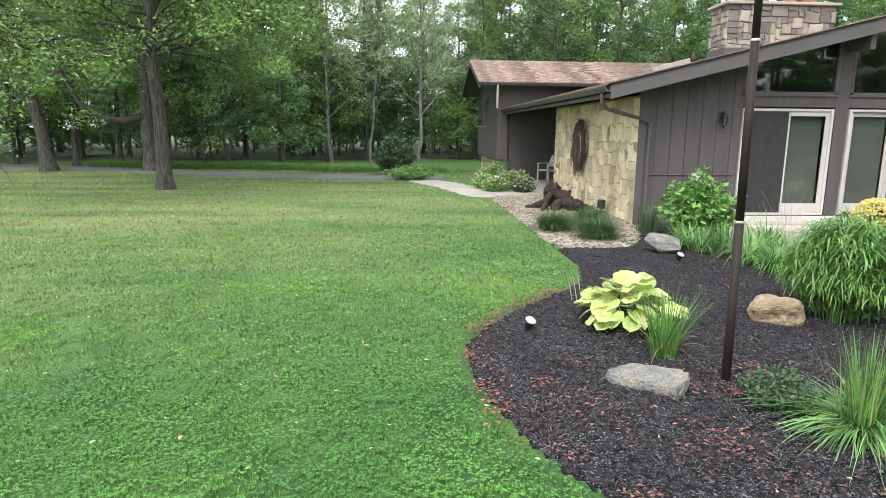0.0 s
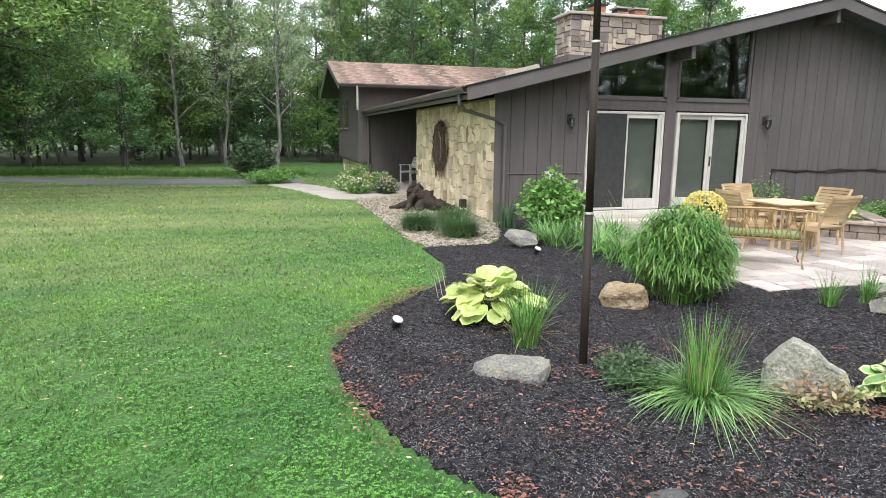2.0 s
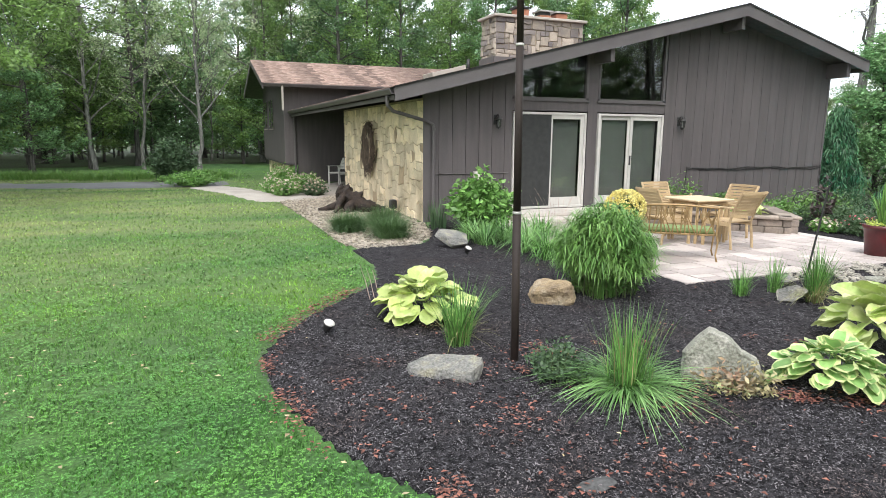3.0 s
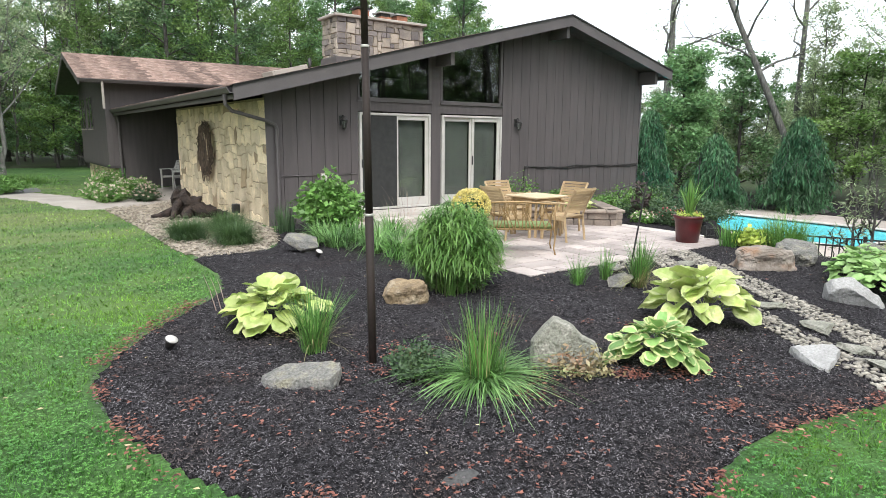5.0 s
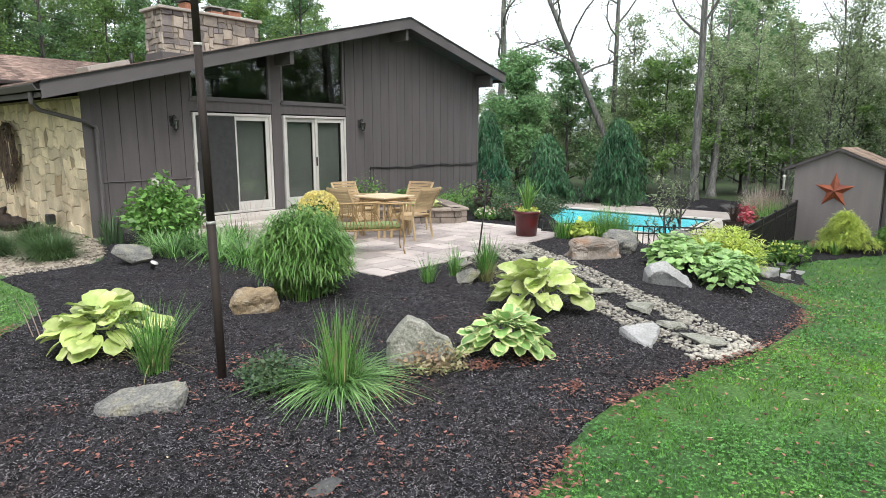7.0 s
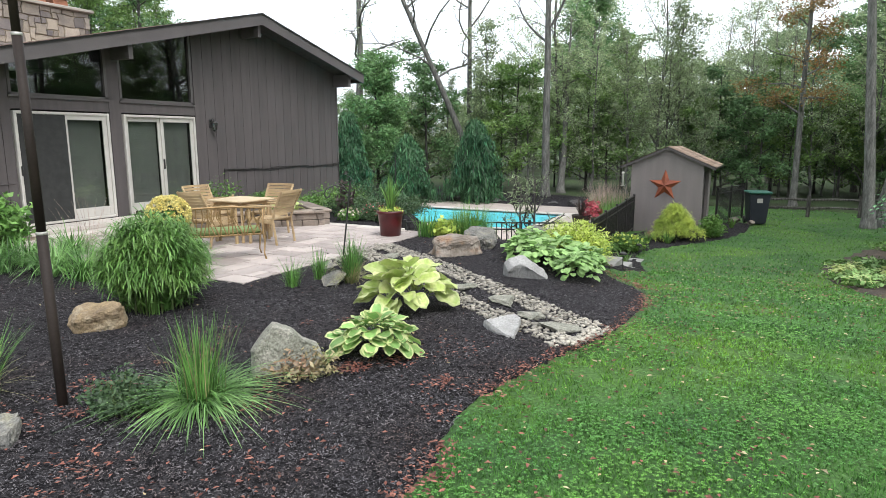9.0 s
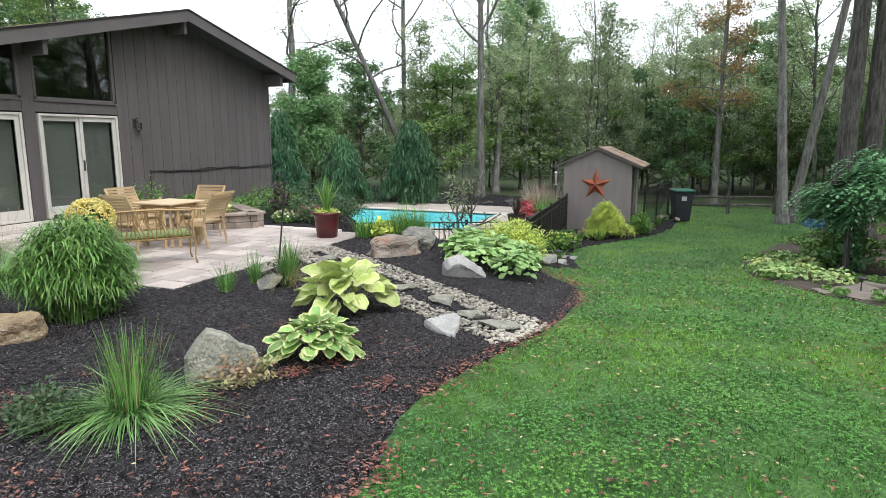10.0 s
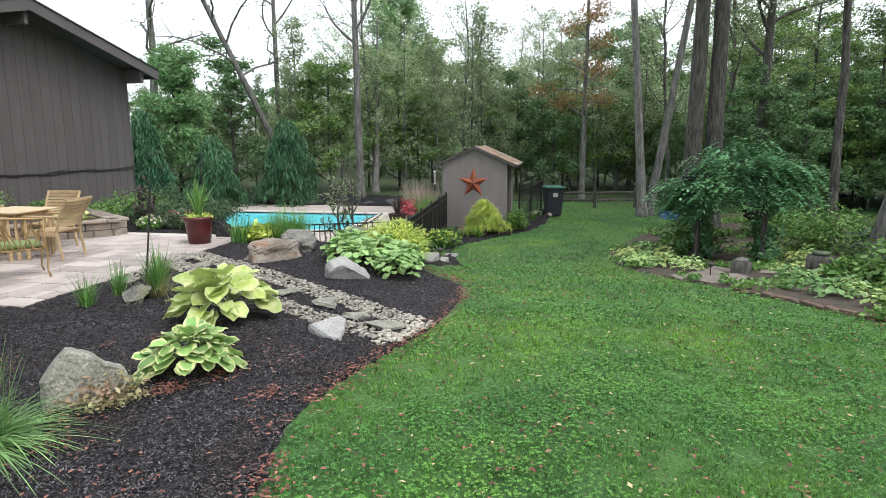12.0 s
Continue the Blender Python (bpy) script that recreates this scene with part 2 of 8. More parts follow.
def tube(bm, pts, radii, sides=8, cap=True):
    """A round tube along points with a radius at each."""
    pts = [Vector(p) for p in pts]
    radii = radii if isinstance(radii, (list, tuple)) else [radii] * len(pts)
    rings, up = [], Vector((0.123, 0.45, 0.88)).normalized()
    for i, p in enumerate(pts):
        d = (pts[min(i + 1, len(pts) - 1)] - pts[max(i - 1, 0)]).normalized()
        if abs(d.dot(up)) > 0.97:
            up = Vector((0.9, 0.3, 0.1)).normalized()
        a = d.cross(up).normalized()
        up = a.cross(d).normalized()
        rings.append([bm.verts.new(p + (a * math.cos(k * math.tau / sides) + up * math.sin(k * math.tau / sides)) * radii[i]) for k in range(sides)])
    for r0, r1 in zip(rings, rings[1:]):
        for k in range(sides):
            bm.faces.new((r0[k], r0[(k + 1) % sides], r1[(k + 1) % sides], r1[k]))
    if cap:
        bm.faces.new(rings[0][::-1])
        bm.faces.new(rings[-1])
    return bm


def lathe(bm, profile, sides=24, at=(0, 0, 0)):
    rings = [[bm.verts.new((at[0] + r * math.cos(k * math.tau / sides), at[1] + r * math.sin(k * math.tau / sides), at[2] + z)) for k in range(sides)] for r, z in profile]
    for r0, r1 in zip(rings, rings[1:]):
        for k in range(sides):
            bm.faces.new((r0[k], r0[(k + 1) % sides], r1[(k + 1) % sides], r1[k]))
    bm.faces.new(rings[0][::-1])
    bm.faces.new(rings[-1])
    return bm


def prism(bm, outline, depth, flat=lambda u, v, w: Vector((u, v, w)), inset=0.0):
    """An outline of (u, v) raised by depth along w, its front edge drawn in by inset."""
    n = len(outline)
    cu, cv = sum(p[0] for p in outline) / n, sum(p[1] for p in outline) / n
    back = [bm.verts.new(flat(u, v, 0)) for u, v in outline]
    mid = [bm.verts.new(flat(u, v, depth * 0.6)) for u, v in outline] if inset else back
    front = []
    for u, v in outline:
        d = math.hypot(u - cu, v - cv) or 1
        k = 1 - min(inset / d, 0.5)
        front.append(bm.verts.new(flat(cu + (u - cu) * k, cv + (v - cv) * k, depth)))
    for a, b in ((back, mid), (mid, front)):
        if a is not b:
            for i in range(n):
                bm.faces.new((a[i], a[(i + 1) % n], b[(i + 1) % n], b[i]))
    bm.faces.new(front)
    bm.faces.new(back[::-1])
    return bm


def step(a, b, x):
    u = np.clip((np.asarray(x, float) - a) / (b - a), 0, 1)
    return u * u * (3 - 2 * u)


POOL = (11.35, -5.35, 15.7, 6.6)


def height(x, y):
    """The lie of the land: level round the house, falling a metre to the pool terrace."""
    x, y = np.asarray(x, float), np.asarray(y, float)
    lawn = -0.95 * step(-2, 10, x)
    a = 3.5 + 3.7 * step(-5.2, -3.2, y)
    bank = -0.95 * step(0, 2.8, x - a)
    w = step(-10.8, -8.3, y)
    return lawn * (1 - w) + bank * w


def hz(x, y):
    return float(height(x, y))


def inside(poly, x, y):
    """Which points lie in a closed outline."""
    x, y = np.asarray(x, float), np.asarray(y, float)
    r = np.zeros(x.shape, bool)
    n = len(poly)
    for i in range(n):
        (x0, y0), (x1, y1) = poly[i], poly[(i + 1) % n]
        c = ((y0 > y) != (y1 > y)) & (x < (x1 - x0) * (y - y0) / ((y1 - y0) or 1e-9) + x0)
        r ^= c
    return r


def smooth_outline(poly, steps=6):
    """A closed Catmull-Rom curve through the corners."""
    p, n, out = np.array(poly, float), len(poly), []
    for i in range(n):
        a, b, c, d = p[i - 1], p[i], p[(i + 1) % n], p[(i + 2) % n]
        for k in range(steps):
            t = k / steps
            out.append(0.5 * (2 * b + (c - a) * t + (2 * a - 5 * b + 4 * c - d) * t * t + (3 * b - a - 3 * c + d) * t ** 3))
    return [tuple(q) for q in out]


def nearest_edge(poly, x, y):
    """Distance to an outline and the nearest points on it."""
    p = np.array(poly, float)
    q = np.roll(p, -1, 0)
    d = q - p
    best, bx, by = np.full(x.shape, 1e9), x.copy(), y.copy()
    for (ax, ay), (dx, dy) in zip(p, d):
        t = np.clip(((x - ax) * dx + (y - ay) * dy) / (dx * dx + dy * dy + 1e-12), 0, 1)
        nx, ny = ax + t * dx, ay + t * dy
        e = np.hypot(x - nx, y - ny)
        m = e < best
        best, bx, by = np.where(m, e, best), np.where(m, nx, bx), np.where(m, ny, by)
    return best, bx, by


def sheet(name, poly, cell, material, lift, skirt=0.06, rough=0.0, crown=0.0):
    """A patch of ground that follows the land inside an outline, its rim drawn onto the outline."""
    p = np.array(poly)
    xs = np.arange(p[:, 0].min() - cell, p[:, 0].max() + 2 * cell, cell)
    ys = np.arange(p[:, 1].min() - cell, p[:, 1].max() + 2 * cell, cell)
    X, Y = np.meshgrid(xs, ys)
    I = inside(poly, X, Y)
    cells = I[:-1, :-1] | I[1:, :-1] | I[:-1, 1:] | I[1:, 1:]
    D, NX, NY = nearest_edge(poly, X, Y)
    out = ~I
    X2, Y2 = np.where(out, NX, X), np.where(out, NY, Y)
    Z = height(X2, Y2) + lift * step(0, 0.12, np.where(out, 0, D)) + crown * step(0, 0.9, np.where(out, 0, D)) - np.where(out, skirt, 0)
    if rough:
        rng = np.random.default_rng(5)
        Z += np.where(out, 0, rng.normal(0, rough, Z.shape))
    idx = np.arange(X.size).reshape(X.shape)
    f = np.stack([idx[:-1, :-1], idx[:-1, 1:], idx[1:, 1:], idx[1:, :-1]], -1)[cells]
    used, inv = np.unique(f, return_inverse=True)
    V = np.stack([X2, Y2, Z], -1).reshape(-1, 3)[used]
    return from_arrays(name, V, inv.reshape(f.shape), material, True)


# ---- the ground ----
def axis_steps(near_lo, near_hi, fine, far):
    mid = np.arange(near_lo, near_hi + fine / 2, fine)
    out, s, v = [], fine, near_hi
    while v < far:
        s *= 1.35
        v += s
        out.append(v)
    lo, s, v = [], fine, near_lo
    while v > -far:
        s *= 1.35
        v -= s
        lo.append(v)
    return np.array(lo[::-1] + list(mid) + out)


gx, gy = axis_steps(-26, 24, 0.5, 420), axis_steps(-24, 24, 0.5, 420)
GX, GY = np.meshgrid(gx, gy)
GZ = height(GX, GY)
GZ = GZ - 2.4 * ((GX > POOL[0] - 0.3) & (GX < POOL[2] + 0.3) & (GY > POOL[1] - 0.3) & (GY < POOL[3] + 0.3))
gi = np.arange(GX.size).reshape(GX.shape)
gf = np.stack([gi[:-1, :-1], gi[:-1, 1:], gi[1:, 1:], gi[1:, :-1]], -1).reshape(-1, 4)
ground = new("ground", from_arrays("ground", np.stack([GX, GY, GZ], -1).reshape(-1, 3), gf, M_GRASS_GROUND, True))
tagged(ground, "mown green lawn with clover and worn patches", "lawn", kind="structure")

BED = smooth_outline([(-3.85, -10.5), (-3.15, -10.34), (-2.5, -10.37), (-1.56, -10.59), (-0.86, -10.76), (0.27, -10.84), (1.2, -10.75), (2.05, -10.53),
       (2.7, -10.0), (3.4, -9.7), (4.6, -9.2), (5.4, -8.4), (5.2, -7.2), (4.3, -6.3), (2.6, -5.9), (0.3, -5.8), (-0.6, -5.4), (-0.6, -4.0), (-0.6, -1.2), (-0.8, -0.2), (-1.9, -0.15), (-2.9, -2.4),
       (-4.12, -2.57), (-4.2, -3.8), (-4.45, -4.8), (-4.95, -5.45), (-5.5, -6.1), (-5.98, -6.95), (-6.05, -7.6), (-5.92, -8.32), (-5.77, -8.85), (-5.55, -9.3), (-5.1, -9.9), (-4.5, -10.4)])
def widened(poly, by_):
    """The outline moved outwards."""
    p = np.array(poly)
    d = np.roll(p, -1, 0) - np.roll(p, 1, 0)
    d /= np.linalg.norm(d, axis=1, keepdims=True)
    n_ = np.stack([d[:, 1], -d[:, 0]], 1)
    q = p + n_ * by_
    if inside(poly, q[:, 0], q[:, 1]).mean() > 0.5:
        q = p - n_ * by_
    return [tuple(v) for v in q]


mulch = tagged(new("mulch_bed", sheet("mulch_bed", BED, 0.055, M_MULCH, 0.03, rough=0.006)), "planting bed of fresh black shredded bark mulch", "mulch bed", kind="structure")

GRAVEL = smooth_outline([(-4.12, -2.6), (-2.9, -2.4), (-2.1, -0.3), (-2.07, 3.0), (-2.07, 6.6), (-3.4, 5.4), (-4.25, 5.0), (-4.25, 2.6), (-4.22, 0.0)], 4)
gravel_bed = tagged(new("gravel_bed", sheet("gravel_bed", GRAVEL, 0.12, M_GRAVEL, 0.02, rough=0.008)), "strip of tan gravel along the stone wall", "gravel", kind="structure")

# walkway of poured concrete from the drive to the porch
WALK = [(-5.6, 8.0), (-4.9, 5.2), (-4.0, 4.75), (-2.6, 5.6), (-0.7, 6.4), (-0.7, 11.9), (-2.4, 10.5), (-3.2, 7.6), (-4.1, 7.4), (-4.5, 9.2), (-5.3, 10.9), (-6.6, 10.4)]
walkway = tagged(new("walkway", sheet("walkway", WALK, 0.2, M_CONCRETE, 0.035)), "pale poured concrete walk to the porch", "walkway", kind="structure")
DRIVE = smooth_outline([(-60, 29), (-38, 21), (-24, 15.6), (-18.4, 14.2), (-13.2, 12.0), (-9.4, 10.9), (-7.0, 10.5), (-5.2, 11.2), (-4.8, 12.6), (-5.6, 13.6), (-8.2, 13.6), (-12, 14.0), (-18, 16.8), (-24.5, 19.2), (-38, 25.5), (-60, 34)], 4)
drive = tagged(new("driveway", sheet("driveway", DRIVE, 0.5, M_ASPHALT, 0.02)), "faded gray asphalt driveway past the trees", "driveway", kind="structure")

# ---- the house ----
EAVE_Y, PEAK_X, PEAK_Z, SLOPE = -0.7, 5.61, 4.76, 0.2515
L_EAVE, R_EAVE = -2.85, 9.84


def roof_z(x):
    return PEAK_Z - SLOPE * abs(x - PEAK_X)


house = thing("house", "low gray-brown house with wood siding, stone front and brown shingle roof", "house", kind="structure")


def slab(name, quad, thick, material, parent, label=""):
    """A roof slab: four corners of its top, and its thickness."""
    bm = bmesh.new()
    t = [bm.verts.new(q) for q in quad]
    b = [bm.verts.new((q[0], q[1], q[2] - thick)) for q in quad]
    bm.faces.new(t)
    bm.faces.new(b[::-1])
    for i in range(4):
        bm.faces.new((t[i], b[i], b[(i + 1) % 4], t[(i + 1) % 4]))
    return part(name, bm, material, parent, label)


Y_BACK = 11.9
roof = slab("roof", [(L_EAVE, EAVE_Y + 0.04, roof_z(L_EAVE)), (PEAK_X, EAVE_Y + 0.04, PEAK_Z), (PEAK_X, Y_BACK, PEAK_Z), (L_EAVE, Y_BACK, roof_z(L_EAVE))], 0.14, M_SOFFIT, house, "low-pitched roof with dark soffit")
slab("roof", [(PEAK_X, EAVE_Y + 0.04, PEAK_Z), (R_EAVE, EAVE_Y + 0.04, roof_z(R_EAVE)), (R_EAVE, Y_BACK, roof_z(R_EAVE)), (PEAK_X, Y_BACK, PEAK_Z)], 0.14, M_SOFFIT, house)


def fascia(x0, x1):
    bm = bmesh.new()
    out = [(x0, roof_z(x0) - 0.005), (x1, roof_z(x1) - 0.005), (x1, roof_z(x1) - 0.25), (x0, roof_z(x0) - 0.25)]
    prism(bm, out, 0.045, lambda u, v, w: Vector((u, EAVE_Y + 0.04 - w, v)))
    part("rake_board", bm, M_TRIM, house, "painted gray-brown rake board")
    bm = bmesh.new()
    out = [(x0, roof_z(x0) + 0.03), (x1, roof_z(x1) + 0.03), (x1, roof_z(x1) - 0.006), (x0, roof_z(x0) - 0.006)]
    prism(bm, out, 0.085, lambda u, v, w: Vector((u, EAVE_Y + 0.06 - w, v)))
    part("drip_edge", bm, M_BLACK, house, "dark metal drip edge")


fascia(L_EAVE, PEAK_X)
fascia(PEAK_X, R_EAVE)
bm = boxed((R_EAVE - 0.02, EAVE_Y, roof_z(R_EAVE) - 0.24), (R_EAVE + 0.03, Y_BACK, roof_z(R_EAVE) - 0.01))
part("eave_board", bm, M_TRIM, house)


# courses of shingles on the roof planes
def shingle_courses(p0, along, up, length, run, course, tab, rng, parent, material, name="shingle_course"):
    """Rows of overlapping tabs; one part a course."""
    along, up = Vector(along).normalized(), Vector(up).normalized()
    nrm = along.cross(up).normalized()
    if nrm.z < 0:
        nrm = -nrm
    k = 0
    while k * course < run:
        v, f = [], []
        s = -rng.random() * tab
        while s < length:
            a, b = max(s, 0), min(s + tab * (0.8 + 0.4 * rng.random()), length)
            if b - a > 0.02:
                h = 0.012 + 0.01 * rng.random()
                lo, hi = k * course - 0.02, min((k + 1) * course + 0.03, run)
                i = len(v)
                for d, e, n in ((a, lo, h), (b - 0.006, lo, h), (b - 0.006, hi, 0.006), (a, hi, 0.006), (a, lo, 0), (b - 0.006, lo, 0)):
                    q = Vector(p0) + along * d + up * e + nrm * n
                    v.append(q)
                f += [(i, i + 1, i + 2, i + 3), (i + 4, i + 5, i + 1, i)]
            s = b + 0.0001 if b > s else s + tab
        part(name, from_arrays(name, v, f, material), None, parent)
        k += 1


rng = random.Random(3)
shingle_courses((L_EAVE - 0.05, EAVE_Y - 0.04, roof_z(L_EAVE - 0.05) + 0.012), (0, 1, 0), (1, 0, SLOPE), Y_BACK - EAVE_Y, (PEAK_X - L_EAVE + 0.05) * math.hypot(1, SLOPE), 0.28, 0.34, rng, roof, M_SHINGLE)

# outlooker beams under the rake
for bx, w in ((2.03, 0.1), (5.62, 0.1), (9.3, 0.12)):
    z1 = roof_z(bx) - 0.15 - SLOPE * 0.05
    part("roof_beam", boxed((bx - w / 2, EAVE_Y + 0.12, z1 - 0.36), (bx + w / 2, 0.0, z1), 0.006), M_TRIM, house, "square-cut timber outlooker beam")

# gable wall of vertical siding boards with two doors and two clerestory windows let in
OPEN = [(-0.03, 1.86, 0.17, 2.31), (2.12, 4.01, 0.17, 2.31)]
CLER = [(-0.03, 1.86, 2.55), (2.12, 3.98, 2.55)]
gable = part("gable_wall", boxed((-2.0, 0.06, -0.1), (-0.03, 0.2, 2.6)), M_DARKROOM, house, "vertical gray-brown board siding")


def wall_piece(x0, x1, z0, z1, y0=0.0, y1=0.045, name="siding_board", material=M_SIDING, follow=False):
    bm = bmesh.new()
    za = min(z1, roof_z(x0) - 0.13) if not follow else roof_z(x0) - 0.13
    zb = min(z1, roof_z(x1) - 0.13) if not follow else roof_z(x1) - 0.13
    prism(bm, [(x0, z0), (x1, z0), (x1, zb), (x0, za)], y1 - y0, lambda u, v, w: Vector((u, y1 - w, v)), inset=0.004)
    return part(name, bm, material, gable)


x, gap = -2.0, 0.009
while x < 9.38:
    w = 0.3
    x1 = min(x + w, 9.39)
    cut = [o for o in OPEN if x1 > o[0] + 0.01 and x < o[1] - 0.01]
    if not cut:
        # boards stop at the edge of an opening
        wall_piece(x + gap / 2, x1 - gap / 2, 0.02, 9, follow=True)
        x = x1
    else:
        o = cut[0]
        if x < o[0] - 0.03:
            wall_piece(x + gap / 2, o[0], 0.02, 9, follow=True)
        x = o[1]
# sheathing behind the boards and over the openings
for x0, x1, z0, z1 in ((-0.03, 1.86, 2.31, 2.55), (2.12, 4.01, 2.31, 2.55), (-0.03, 1.86, -0.05, 0.17), (2.12, 4.01, -0.05, 0.17)):
    part("siding_panel", boxed((x0, 0.004, z0), (x1, 0.06, z1), 0.003), M_SIDING, gable)
for x0, x1 in ((1.86, 2.12), (4.01, 9.39)):
    bm = bmesh.new()
    prism(bm, [(x0, -0.1), (x1, -0.1), (x1, roof_z(x1) - 0.14), (x0, roof_z(x0) - 0.14)] if not x0 < PEAK_X < x1 else [(x0, -0.1), (x1, -0.1), (x1, roof_z(x1) - 0.14), (PEAK_X, PEAK_Z - 0.14), (x0, roof_z(x0) - 0.14)],
          0.14, lambda u, v, w: Vector((u, 0.2 - w, v)))
    part("wall_core", bm, M_DARKROOM, house)
part("corner_board", boxed((9.36, -0.015, 0.0), (9.42, 0.05, roof_z(9.4) - 0.13)), M_TRIM, house)
part("corner_board", boxed((-2.04, -0.02, 0.0), (-1.9, 0.03, roof_z(-2.0) - 0.12)), M_TRIM, house, "gray-brown corner board beside the stone")
bm = boxed((9.3, 0.05, -0.95), (9.4, Y_BACK, roof_z(9.4) - 0.14))
part("side_wall", bm, M_SIDING, house)
part("foundation", boxed((4.0, 0.03, -1.1), (9.38, 0.2, 0.03)), M_CONCRETE, house)
# rooms behind the glass, their dimness put into one dark colour
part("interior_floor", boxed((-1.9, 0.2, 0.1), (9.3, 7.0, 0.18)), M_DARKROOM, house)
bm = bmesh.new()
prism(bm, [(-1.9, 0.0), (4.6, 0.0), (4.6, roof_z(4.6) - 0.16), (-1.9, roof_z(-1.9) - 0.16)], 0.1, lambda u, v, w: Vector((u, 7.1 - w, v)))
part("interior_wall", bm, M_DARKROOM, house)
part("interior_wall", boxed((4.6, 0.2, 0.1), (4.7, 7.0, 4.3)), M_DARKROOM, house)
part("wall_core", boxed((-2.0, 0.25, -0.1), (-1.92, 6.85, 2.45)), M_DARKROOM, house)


def sliding_door(x0, screen_first):
    d = thing("sliding_door", "white-framed sliding glass patio door, shut", "patio door", "patio doors", "structure", pose(x0, 0, 0.2))
    W, H = 1.83, 2.08
    for lo, hi in (((0, -0.03, 0), (0.055, 0.07, H)), ((W - 0.055, -0.03, 0), (W, 0.07, H)), ((0.055, -0.03, H - 0.05), (W - 0.055, 0.07, H)), ((0.055, -0.05, 0), (W - 0.055, 0.07, 0.045))):
        part("door_frame", boxed(lo, hi, 0.006), M_WHITE, d)
    for k, (a, b, y) in enumerate(((0.055, 0.93, 0.035), (0.9, W - 0.055, 0.0))):
        p = part("door_panel", boxed((a, y, 0.045), (a + 0.075, y + 0.035, H - 0.05), 0.005), M_WHITE, d)
        for lo, hi in (((b - 0.085, y, 0.045), (b, y + 0.035, H - 0.05)), ((a + 0.075, y, H - 0.14), (b - 0.085, y + 0.035, H - 0.05)), ((a + 0.075, y, 0.045), (b - 0.085, y + 0.035, 0.23))):
            part("rail", boxed(lo, hi, 0.005), M_WHITE, p)
        g = part("pane", boxed((a + 0.07, y + 0.012, 0.22), (b - 0.08, y + 0.022, H - 0.135)), M_GLASS, p, "gray-green reflecting glass")
        g.visible_shadow = False
        if not (k == 0 and screen_first):
            part("shade", boxed((a + 0.075, 0.11, 0.2), (b - 0.085, 0.116, H - 0.1)), M_BLIND, d, "lowered gray roller shade")
    if screen_first:
        part("insect_screen", boxed((0.06, -0.012, 0.05), (0.93, -0.006, H - 0.055)), M_SCREEN, d, "dark insect screen")
        part("handle", boxed((0.03, -0.06, 0.92), (0.055, -0.03, 1.1), 0.006), M_BLACK, d, "black pull handle")
    else:
        part("handle", boxed((0.9, -0.035, 0.92), (0.93, 0.0, 1.14), 0.006), M_BLACK, d, "black pull handle")
    return d


sliding_door(0.0, True)
sliding_door(2.15, False)

for x0, x1, z0 in CLER:
    w = thing("clerestory_window", "sloping fixed window with dark reflecting glass", "window", "clerestory windows", "structure")
    z0b = z0
    top = lambda u: roof_z(u) - 0.17
    bm = bmesh.new()
    prism(bm, [(x0, z0b), (x1, z0b), (x1, top(x1)), (x0, top(x0))], 0.01, lambda u, v, d: Vector((u, 0.05 - d, v)))
    g = part("pane", bm, M_GLASS, w, "dark glass mirroring trees")
    g.visible_shadow = False
    for a, b, c, e in (((x0, z0b), (x1, z0b), (x1, z0b + 0.05), (x0, z0b + 0.05)), ((x0, z0b), (x0 + 0.05, z0b), (x0 + 0.05, top(x0 + 0.05)), (x0, top(x0))),
                       ((x1 - 0.06, z0b), (x1, z0b), (x1, top(x1)), (x1 - 0.06, top(x1 - 0.06)))):
        bm = bmesh.new()
        prism(bm, [a, b, c, e], 0.07, lambda u, v, d: Vector((u, 0.06 - d, v)))
        part("window_frame", bm, M_TRIM, w)
    part("window_sill", boxed((x0 - 0.02, -0.03, z0 - 0.035), (x1 + 0.02, 0.05, z0)), M_TRIM, w)


# stone facing: irregular slabs cut from a jittered lattice
def ashlar(width, tall, unit, seed, sizes=((1, 2), (2, 2), (1, 1), (2, 1), (1, 3), (2, 3), (3, 2)), pull=0.36):
    """Random-coursed slabs: blocks packed on a lattice whose corners are pulled about, so that joints wander."""
    r = random.Random(seed)
    nx, ny = round(width / unit), round(tall / unit)
    at = {}
    for i in range(nx + 1):
        for j in range(ny + 1):
            u, v = i * width / nx, j * tall / ny
            at[i, j] = (u + (r.uniform(-pull, pull) * unit if 0 < i < nx else 0), v + (r.uniform(-pull, pull) * unit if 0 < j < ny else 0))
    used, out = set(), []
    for j in range(ny):
        for i in range(nx):
            if (i, j) in used:
                continue
            o = list(sizes)
            r.shuffle(o)
            for w, h in o + [(1, 1)]:
                c = [(i + a, j + b) for a in range(w) for b in range(h)]
                if all(q not in used and q[0] < nx and q[1] < ny for q in c):
                    break
            used.update(c)
            ring = [(i + a, j) for a in range(w)] + [(i + w, j + b) for b in range(h)] + [(i + w - a, j + h) for a in range(w)] + [(i, j + h - b) for b in range(h)]
            out.append([at[q] for q in ring])
    return out


